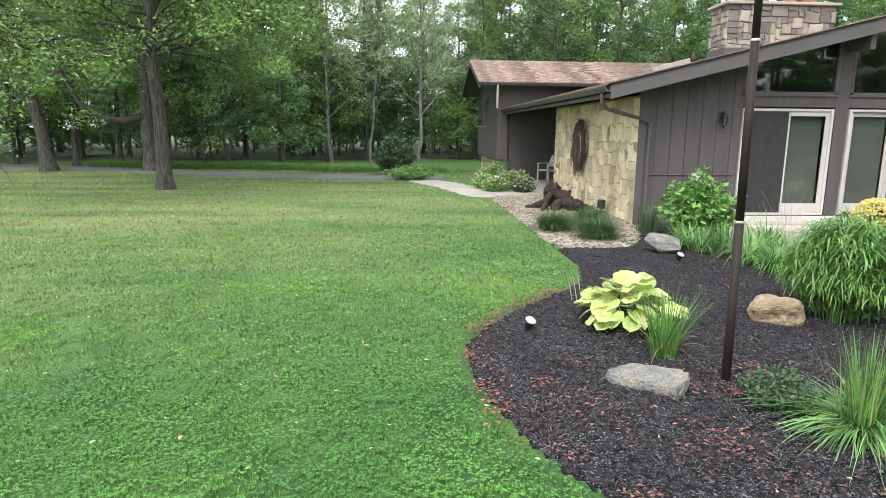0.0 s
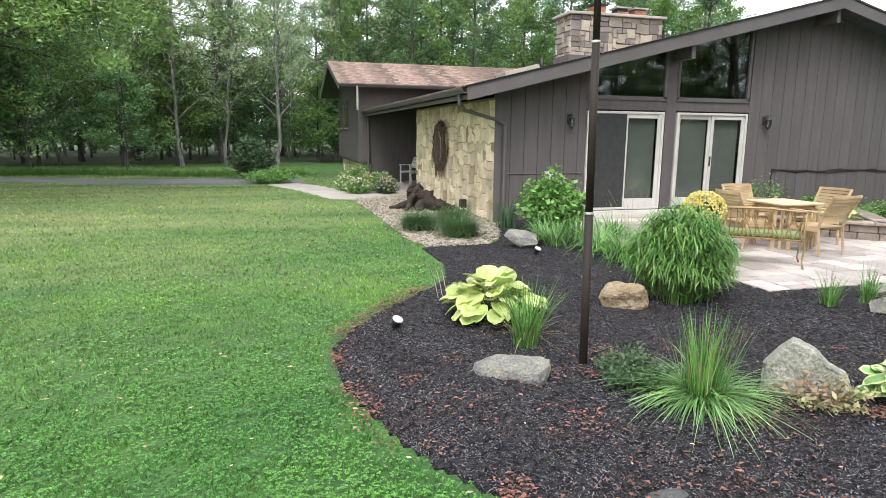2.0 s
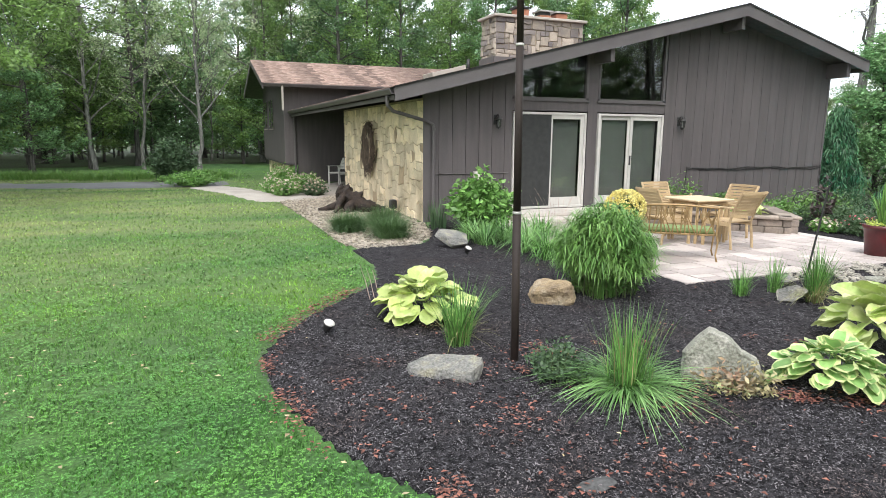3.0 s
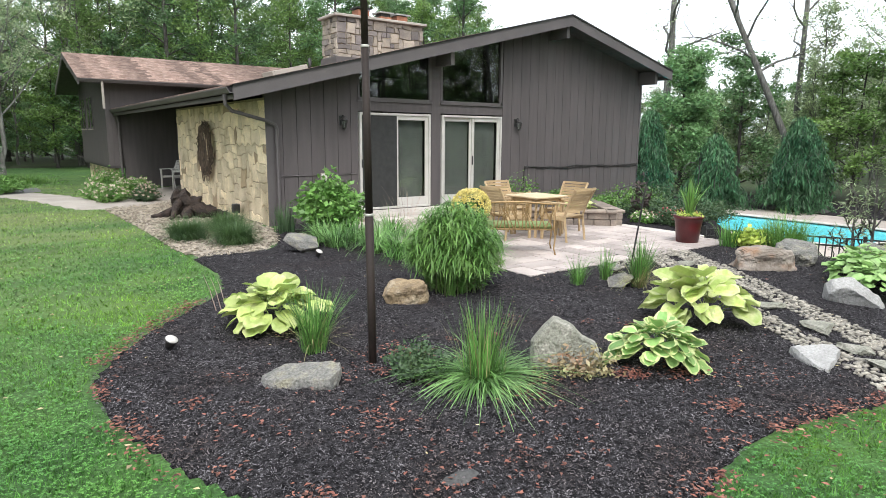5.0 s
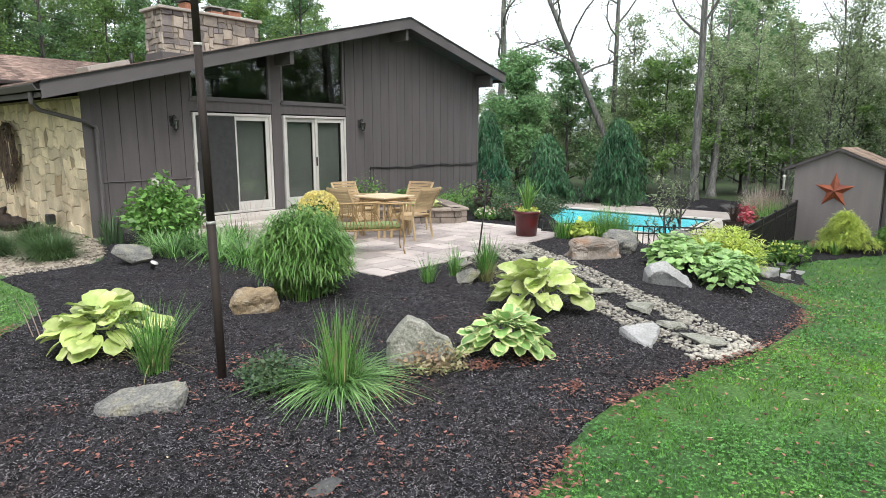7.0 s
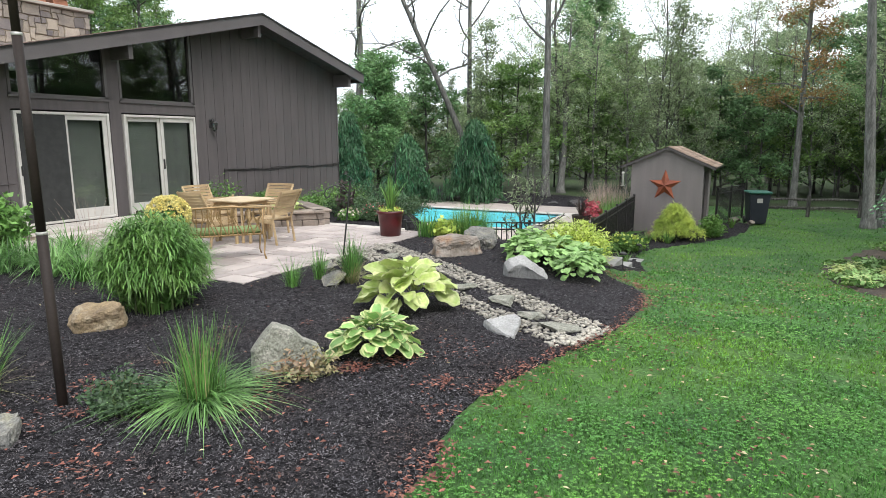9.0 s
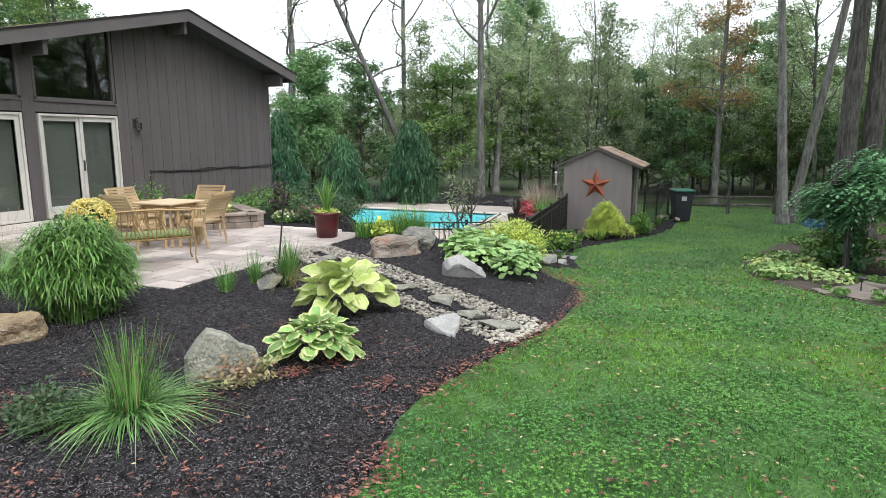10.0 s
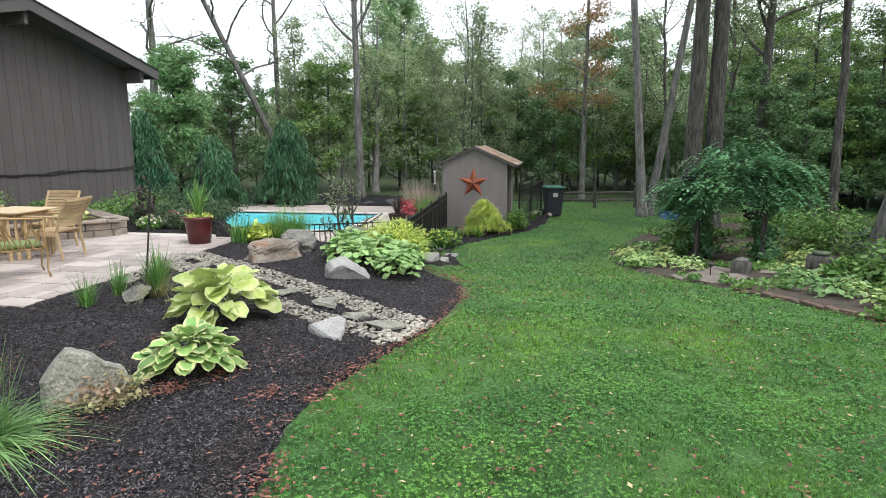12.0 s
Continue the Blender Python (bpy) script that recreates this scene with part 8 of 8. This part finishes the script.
# maples on the front lawn
lone("maple_tree", 301, -13.65, 6.95, 14, 0.19, M_LEAF, M_BARK, "large maple on the lawn in full green leaf", density=170, clump=0.75, leaf=0.058, bare_to=0.27, spread=0.4, limbs=64, twigs=6, limb_up=0.35, sag=-0.045, low=1.9, limb_girth=0.27)
lone("maple_tree", 302, -21.1, 14.6, 16, 0.25, M_LEAF, M_BARK, "old leaning maple beside the drive", density=130, clump=0.95, leaf=0.085, bare_to=0.25, spread=0.42, limbs=40, twigs=5, limb_up=0.5, sag=-0.05, low=1.7, lean=(-0.2, 0.05), limb_girth=0.3)
crooked = lone("maple_tree", 303, -17.3, 15.2, 15, 0.24, M_LEAF_DARK, M_BARK, "dark old tree with a low crooked limb", density=130, clump=0.95, leaf=0.085, bare_to=0.27, spread=0.42, limbs=36, twigs=5, limb_up=0.4, sag=-0.05, low=1.6, limb_girth=0.3)
bm = bmesh.new()
tube(bm, [(0, 0, 2.3), (-0.8, -0.3, 2.05), (-1.6, -0.6, 2.15), (-2.3, -0.9, 2.8), (-2.7, -1.0, 3.7), (-2.9, -1.1, 4.6)], [0.16, 0.14, 0.12, 0.1, 0.08, 0.04], 9)
part("limb", bm, M_BARK, crooked, "low crooked limb bending upward", True)
# dark round bush and juniper at the drive's end
bush(-7.0, 13.6, "round dark green broadleaf bush", 0.85, 1.5, 150, 14, 0.06, M_BUSH_DARK, 310, base=0.3)
bush(-6.35, 11.2, "low spreading golden juniper", 0.95, 0.45, 60, 10, 0.1, M_BUSH_FRESH, 311, flat=0.5, cards=0.4)
for k in range(26):
    x, y = -5.2 - k * 0.62, 15.8 + 0.09 * k * (k > 8) + rr.uniform(-0.5, 0.5)
    g = thing("tall_grass", "rough unmown grass at the wood's edge", "tall grass", "rough grass", at=pose(x, y, hz(x, y)))
    tuft(blades_mesh("foliage", 320, 0.48, 0.6, 0.015, 0.8, 320 + k, M_BUSH_MID, base=0.8, segs=3), None, g)


# weeping conifers beyond the pool
def weeper(x, y, h, r0, seed, label, turn=0):
    rng = np.random.default_rng(seed)
    t = thing("weeping_conifer", label, "conifer", "weeping conifers")
    bm = bmesh.new()
    tube(bm, [(0, 0, -0.2), (0.05, 0, h * 0.5), (0, 0.05, h)], [0.14, 0.09, 0.02], 8)
    V = []
    n = 170
    for k in range(n):
        q = (k + 0.5) / n
        z = h * (0.08 + 0.92 * q)
        az = k * 2.4
        ln = r0 * (1.03 - q) ** 0.55 * rng.uniform(0.4, 1.35)
        p0, p1, p2 = Vector((0, 0, z)), Vector((math.cos(az) * ln * 0.6, math.sin(az) * ln * 0.6, z + 0.1)), Vector((math.cos(az) * ln, math.sin(az) * ln, z - 0.3 * rng.uniform(0.5, 2)))
        tube(bm, [p0, p1, p2], [0.025, 0.015, 0.006], 4, cap=False)
        for s in range(16):
            u = (s + 1) / 16
            p = p0.lerp(p1, u * 2) if u < 0.5 else p1.lerp(p2, u * 2 - 1)
            V.append((p.x, p.y, p.z))
    V = np.array(V)
    m = len(V)
    # hanging sprays: narrow drooping leaves under every branch point
    c = np.repeat(V, 13, 0) + rng.normal(0, 0.085, (m * 13, 3))
    ln = rng.uniform(0.08, 0.34, len(c))
    a = np.stack([rng.normal(0, 0.09, len(c)), rng.normal(0, 0.09, len(c)), -ln], 1)
    ang = rng.uniform(0, 6.28, len(c))
    w = np.stack([np.cos(ang), np.sin(ang), np.zeros(len(c))], 1) * rng.uniform(0.012, 0.03, len(c))[:, None]
    v = np.stack([c, c + a * 0.45 + w, c + a, c + a * 0.45 - w], 1).reshape(-1, 3)
    v[:, 2] = np.maximum(v[:, 2], 0.02)
    part("trunk", bm, M_BARK, t)
    part("foliage", from_arrays("foliage", v, np.arange(len(v)).reshape(-1, 4), M_CONIFER), None, t)
    return put(t, x, y, turn)



for bearing, dist, h, r0, seed, label in ((59.2, 27.5, 2.75, 1.2, 400, "blue-green weeping conifer behind the pool"), (65.3, 27.5, 3.4, 1.25, 401, "tall weeping cedar with hanging sprays"),
                                          (53.9, 27.0, 3.7, 0.95, 402, "narrow weeping conifer beside the house corner")):
    weeper(*around(bearing, dist), h, r0, seed, label)

# standing trunks behind the pool and at the garden
def by(bearing, dist):
    return around(bearing, dist)


x, y = by(66.3, 33)
lone("bare_tree", 410, x, y, 17, 0.17, M_LEAF_PALE, M_BARK_PALE, "half-bare tree leaning over the pool", 0, density=10, clump=0.6, leaf=0.055, bare_to=0.3, spread=0.3, limbs=15, twigs=8, limb_up=0.8, lean=(-0.2, 0.4), wobble=0.008)
x, y = by(64.7, 35)
lone("bare_tree", 411, x, y, 19, 0.16, M_LEAF_PALE, M_BARK_PALE, "tall straight gray trunk with bare twigs", 40, density=10, clump=0.6, leaf=0.055, bare_to=0.35, spread=0.24, limbs=16, twigs=6, limb_up=0.8, wobble=0.006)
x, y = by(71.6, 30)
lone("bare_tree", 412, x, y, 19, 0.18, M_LEAF_PALE, M_BARK_PALE, "forked gray trunk rising behind the pool", 90, density=14, clump=0.7, leaf=0.06, bare_to=0.34, spread=0.3, limbs=16, twigs=6, limb_up=1.1, wobble=0.008)
x, y = by(73.0, 32)
lone("bare_tree", 413, x, y, 9, 0.16, M_LEAF_PALE, M_BARK_PALE, "slanting gray trunk in the woods", 90, density=14, clump=0.7, leaf=0.06, bare_to=0.4, spread=0.22, limbs=12, lean=(0.06, -0.3))
x, y = by(91.6, 29)
lone("rust_tree", 414, x, y, 14, 0.12, M_LEAF_RUST, M_BARK_PALE, "slim pale tree turning rusty orange", 10, density=190, clump=0.8, leaf=0.055, keep=0.44, bare_to=0.26, spread=0.13, limbs=18, low=1.5)
lone("pale_tree", 415, 16.6, -14.75, 18, 0.15, M_LEAF_PALE, M_BARK_PALE, "pale-barked tree at the end of the lawn", 0, density=18, clump=0.9, leaf=0.12, bare_to=0.5, spread=0.2, limbs=16, limb_up=0.8, lean=(0.01, 0.085), wobble=0.006)
lone("pale_tree", 416, 17.0, -15.0, 18, 0.14, M_LEAF_PALE, M_BARK_PALE, "pale tree leaning from its neighbour", 0, density=18, clump=0.9, leaf=0.12, bare_to=0.5, spread=0.2, limbs=14, lean=(-0.02, -0.14), limb_up=0.8, wobble=0.006)
lone("oak_tree", 417, *by(100.6, 20.0), 20, 0.26, M_LEAF_PALE, M_BARK, "thick furrowed oak trunk behind the arbor", 0, density=26, clump=1.2, leaf=0.09, bare_to=0.5, spread=0.28, limbs=20, wobble=0.004, lean=(0, -0.004))
lone("oak_tree", 418, *by(102.15, 20.2), 20, 0.26, M_LEAF_PALE, M_BARK, "twin of the thick oak trunk", 60, density=26, clump=1.2, leaf=0.09, bare_to=0.5, spread=0.28, limbs=20, wobble=0.004)
lone("garden_tree", 419, *by(105.7, 27.0), 18, 0.2, M_LEAF_PALE, M_BARK, "dark forked tree in the shady garden", 10, density=130, clump=0.85, leaf=0.07, bare_to=0.3, spread=0.25, limbs=22, limb_up=0.9)
lone("garden_tree", 420, *by(111.0, 19.5), 18, 0.11, M_LEAF_PALE, M_BARK, "dark trunk among hemlock boughs", 50, density=190, clump=0.8, leaf=0.042, bare_to=0.34, spread=0.22, limbs=26, limb_up=0.3, sag=-0.08, limb_girth=0.2)
lone("woodland_tree", 422, *by(75.6, 46.0), 13.4, 0.18, M_LEAF_FRESH, M_BARK_PALE, "rounded full-crowned green tree above the pool woods", 30, density=110, clump=0.85, leaf=0.1, bare_to=0.35, spread=0.3, limbs=30, limb_up=0.9)
lone("woodland_tree", 423, *by(95.6, 38.0), 8.6, 0.12, M_LEAF_FRESH, M_BARK, "dense dark green young tree at the wood's edge", 30, density=110, clump=0.6, leaf=0.085, bare_to=0.1, spread=0.22, limbs=30, limb_up=0.5)
lone("woodland_tree", 424, *by(56.6, 29.5), 6.3, 0.1, M_LEAF_FRESH, M_BARK, "fresh green tree beside the house corner", 30, density=130, clump=0.62, leaf=0.075, bare_to=0.08, spread=0.24, limbs=30, limb_up=0.4)
lone("garden_tree", 421, 5.99, -17.61, 17, 0.24, M_LEAF, M_BARK_PALE, "gray leaning trunk beside the garden path", 0, density=90, clump=0.9, leaf=0.055, bare_to=0.45, spread=0.28, limbs=18, lean=(-0.06, -0.16), wobble=0.006)


# ---- ground cover: turf, clover, mulch chips, fallen leaves ----
rng_g = np.random.default_rng(77)
RIM = widened(BED, 0.04)


def open_lawn(x, y):
    bad = inside(RIM, x, y) & (rng_g.random(len(x)) < 0.75) | inside(BED, x, y) | inside(GRAVEL, x, y) | inside(WALK, x, y) | inside(DRIVE, x, y) | inside(GARDEN, x, y) | inside(SHEDBED, x, y)
    bad |= (x > -2.1) & (y > -6.3) & (x < 9.5) | (x > 4) & (y > -9)
    bad |= (x > -4) & (y > 6)
    return ~bad


def lawn_points(r0, r1, per_m2):
    n = int(math.pi * (r1 * r1 - r0 * r0) * per_m2)
    r_ = np.sqrt(rng_g.uniform(r0 * r0, r1 * r1, n))
    a = rng_g.uniform(-math.pi, math.pi, n)
    # thick over the garden side, thin on the lawn behind
    k = (np.abs(a - radians(40)) < radians(92)) | (rng_g.random(n) < 0.12)
    r_, a = r_[k], a[k]
    x, y = CAM[0] + r_ * np.sin(a), CAM[1] + r_ * np.cos(a)
    k = open_lawn(x, y)
    return x[k], y[k]


def tufty(x, y):
    """Uneven growth: an irregular sum of waves a hand to an arm long, from about -1 to 1."""
    return 0.34 * (np.sin(9.1 * x + 4.3 * y) + np.sin(-6.7 * x + 11.9 * y + 1.3) + np.sin(17.3 * x - 8.1 * y + 2.1 * np.sin(1.7 * y)) + np.sin(5.3 * x + 19.1 * y + 2.6 * np.sin(2.3 * x)))


def turf(bands):
    V = []
    for r0, r1, den, hgt, wid in bands:
        x, y = lawn_points(r0, r1, den)
        k = tufty(x, y) + rng_g.normal(0, 0.25, len(x)) > -0.45
        x, y = x[k], y[k]
        n = len(x)
        z = height(x, y)
        a = rng_g.uniform(0, 6.28, n)
        lean = rng_g.normal(0, 0.55, (n, 2)) * hgt
        h = hgt * rng_g.uniform(0.4, 1.25, n)
        w = wid * rng_g.uniform(0.6, 1.3, n)
        dx, dy = np.cos(a) * w, np.sin(a) * w
        V.append(np.stack([np.stack([x - dx, y - dy, z - 0.005], 1), np.stack([x + dx, y + dy, z - 0.005], 1), np.stack([x + lean[:, 0], y + lean[:, 1], z + h], 1)], 1).reshape(-1, 3))
    V = np.concatenate(V)
    return V, np.arange(len(V)).reshape(-1, 3)


V, F = turf(((0.0, 2.4, 700, 0.034, 0.0045), (2.4, 4.2, 4600, 0.034, 0.0036), (4.2, 7.0, 2300, 0.036, 0.005), (7.0, 12.0, 900, 0.038, 0.0075), (12.0, 22.0, 250, 0.04, 0.012), (22, 34, 50, 0.045, 0.022)))
tagged(new("turf", from_arrays("turf", V, F, M_BLADE)), "short green lawn grass blades", "grass", kind="stuff")


def clover(bands):
    V = []
    for r0, r1, den, size in bands:
        x, y = lawn_points(r0, r1, den)
        keep = np.array([noise.noise(Vector((px_ * 0.8, py_ * 0.8, 3.0))) for px_, py_ in zip(x, y)]) + rng_g.normal(0, 0.22, len(x)) > -0.12
        x, y = x[keep], y[keep]
        n = len(x)
        z = height(x, y) + rng_g.uniform(0.02, 0.05, n)
        a0 = rng_g.uniform(0, 6.28, n)
        for k in range(3):
            a = a0 + k * 2.094
            s = size * rng_g.uniform(0.7, 1.2, n)
            tl = rng_g.uniform(-0.35, 0.35, n) * s
            cx, cy = np.cos(a), np.sin(a)
            V.append(np.stack([np.stack([x, y, z], 1), np.stack([x + (cx * 0.7 - cy * 0.55) * s, y + (cy * 0.7 + cx * 0.55) * s, z + tl], 1),
                               np.stack([x + cx * s * 1.15, y + cy * s * 1.15, z + tl * 0.6], 1), np.stack([x + (cx * 0.7 + cy * 0.55) * s, y + (cy * 0.7 - cx * 0.55) * s, z + tl * 0.3], 1)], 1).reshape(-1, 3))
    V = np.concatenate(V)
    return V, np.arange(len(V)).reshape(-1, 4)


M_CLOVER = mat("clover_leaf", (0.06, 0.19, 0.038), 0.6, second=(0.1, 0.27, 0.05), scale=1.1, fine=12, amount=0.5, bump=0, by_island=0.42, third=(0.15, 0.34, 0.045), third_scale=0.55, translucent=0.2, worn=((0.2, 0.24, 0.1), *DRY, 0.7))
V, F = clover(((0.0, 2.4, 250, 0.014), (2.4, 4.6, 1900, 0.0105), (4.6, 7.5, 700, 0.014), (7.5, 12, 130, 0.02)))
tagged(new("clover", from_arrays("clover", V, F, M_CLOVER)), "patches of white clover leaves in the lawn", "clover", kind="stuff")

# shreds of bark over the mulch
n = 700000
x, y = rng_g.uniform(-6.1, 5.4, n), rng_g.uniform(-10.9, -0.2, n)
d2 = np.hypot(x - CAM[0], y - CAM[1])
k = inside(BED, x, y) & (rng_g.random(n) < np.clip(4.2 / d2, 0.1, 1) ** 1.3) & ~((x > -1.05) & (y > -6.38))
x, y = x[k], y[k]
n = len(x)
z = height(x, y) + 0.03 + rng_g.uniform(0.0, 0.022, n)
a = rng_g.uniform(0, 6.28, n)
ln, wd = 0.003 + 0.009 * rng_g.random(n) ** 2, rng_g.uniform(0.0015, 0.0035, n)
up = rng_g.normal(0, 0.28, n) * ln
roll = rng_g.normal(0, 0.5, n) * wd
c, s = np.cos(a), np.sin(a)
V = np.stack([np.stack([x - c * ln - s * wd, y - s * ln + c * wd, z - up + roll], 1), np.stack([x - c * ln + s * wd, y - s * ln - c * wd, z - up - roll], 1),
              np.stack([x + c * ln + s * wd * 0.6, y + s * ln - c * wd * 0.6, z + up - roll], 1), np.stack([x + c * ln - s * wd * 0.6, y + s * ln + c * wd * 0.6, z + up + roll], 1)], 1).reshape(-1, 3)
tagged(new("mulch_shreds", from_arrays("mulch_shreds", V, np.arange(4 * n).reshape(-1, 4), M_CHIP)), "shredded black bark strewn over the bed", "mulch", kind="stuff")


def fallen(x, y, size, lift):
    """Curled dry leaves: two bent faces each."""
    n = len(x)
    z = height(x, y) + lift + rng_g.uniform(0, 0.015, n)
    a = rng_g.uniform(0, 6.28, n)
    s_ = size * rng_g.uniform(0.55, 1.3, n)
    c, s = np.cos(a) * s_, np.sin(a) * s_
    curl = rng_g.uniform(0.1, 0.6, n) * s_
    tip = rng_g.uniform(-0.1, 0.4, n) * s_
    P = [np.stack([x - c, y - s, z + tip * 0.3], 1), np.stack([x - s * 0.5, y + c * 0.5, z + curl], 1), np.stack([x + c, y + s, z + tip], 1), np.stack([x + s * 0.5, y - c * 0.5, z + curl * 0.7], 1), np.stack([x, y, z], 1)]
    V = np.stack(P, 1).reshape(-1, 3)
    i = np.arange(n)[:, None] * 5
    F = np.concatenate([i + np.array([[0, 4, 1]]), i + np.array([[4, 2, 1]]), i + np.array([[0, 3, 4]]), i + np.array([[3, 2, 4]])])
    return V, F


# leaves gather along the bed's rim and under plants
bp = np.array(BED)
edge_pts = bp[(bp[:, 1] < -5.0) & (bp[:, 0] < 3.6)]
i = rng_g.integers(0, len(edge_pts), 4200)
t = rng_g.random(4200)[:, None]
j = np.roll(edge_pts, -1, 0)
ok = np.hypot(*(j - edge_pts).T)[i] < 0.6
q = edge_pts[i] * (1 - t) + j[i] * t + rng_g.normal(0, 0.065, (4200, 2))
q = q[ok & (np.array([noise.noise(Vector((a_ * 1.5, b_ * 1.5, 1))) for a_, b_ in q]) > -0.15)]
CLUSTERS = tuple(((rng_g.uniform(-5.6, -1.5), rng_g.uniform(-10.3, -7.6)), rng_g.uniform(0.06, 0.25), int(rng_g.integers(10, 40))) for _ in range(22))
under_pts = np.concatenate([np.array(c_)[None] + rng_g.normal(0, s_ * 0.5, (m_, 2)) for c_, s_, m_ in (((-4.55, -7.95), 0.3, 90), ((-3.95, -7.8), 0.25, 90), ((-3.6, -9.1), 0.3, 90), ((-2.75, -9.25), 0.16, 170), ((-2.4, -9.45), 0.2, 130), ((-4.3, -9.7), 0.4, 70), ((-4.7, -8.9), 0.3, 60), ((-3.9, -9.7), 0.5, 40), ((-4.4, -6.9), 0.3, 50), ((-5.3, -8.4), 0.35, 60), ((-2.0, -9.8), 0.4, 60), *CLUSTERS)])
under_pts = under_pts[inside(BED, under_pts[:, 0], under_pts[:, 1])]
loose = np.stack([rng_g.uniform(-6, 3, 150), rng_g.uniform(-10.6, -3, 150)], 1)
loose = loose[inside(BED, loose[:, 0], loose[:, 1]) & ~((loose[:, 0] > -1.1) & (loose[:, 1] > -6.4))]
q = np.concatenate([q, under_pts, loose])
q = q[~((q[:, 0] > -1.1) & (q[:, 1] > -6.4))]
V, F = fallen(q[:, 0], q[:, 1], 0.0175, 0.045)
tagged(new("fallen_leaves", from_arrays("fallen_leaves", V, F, M_LEAF_LITTER)), "dry red-brown leaves lying on the mulch", "fallen leaves", kind="stuff")
M_PALE_LEAF = mat("pale_dead_leaf", (0.42, 0.36, 0.22), 0.8, second=(0.32, 0.24, 0.12), scale=9, fine=150, amount=0.3, bump=0, by_island=0.4)
x, y = lawn_points(1.8, 16, 12.0)
k = (rng_g.random(len(x)) < 0.45) | (x > -5) & (y < -9)
V, F = fallen(x[k], y[k], 0.021, 0.045)
tagged(new("lawn_leaves", from_arrays("lawn_leaves", V, F, M_PALE_LEAF)), "scattered pale fallen leaves on the lawn", "fallen leaves", kind="stuff")
x, y = lawn_points(1.8, 15, 60.0)
k = (x > -5) & (y < -9.5) & (np.array([noise.noise(Vector((a_ * 0.7, b_ * 0.7, 9))) for a_, b_ in zip(x, y)]) + rng_g.normal(0, 0.12, len(x)) > 0.05)
# and blown off the bed's rim onto the grass
i = rng_g.integers(0, len(edge_pts), 1500)
drift = edge_pts[i] + rng_g.normal(0, 0.5, (1500, 2))
drift = drift[(drift[:, 0] > -4.5) & (drift[:, 1] < -8) & open_lawn(drift[:, 0], drift[:, 1])]
V, F = fallen(np.concatenate([x[k], drift[:, 0]]), np.concatenate([y[k], drift[:, 1]]), 0.019, 0.045)
tagged(new("red_lawn_leaves", from_arrays("red_lawn_leaves", V, F, M_LEAF_LITTER)), "reddish fallen leaves on the lawn", "fallen leaves", kind="stuff")
k = rng_g.random(len(loose)) < 0.5
V, F = fallen(loose[k, 0] + 0.2, loose[k, 1] + 0.1, 0.02, 0.05)
tagged(new("pale_mulch_leaves", from_arrays("pale_mulch_leaves", V, F, M_PALE_LEAF)), "small pale leaf bits on the mulch", "fallen leaves", kind="stuff")
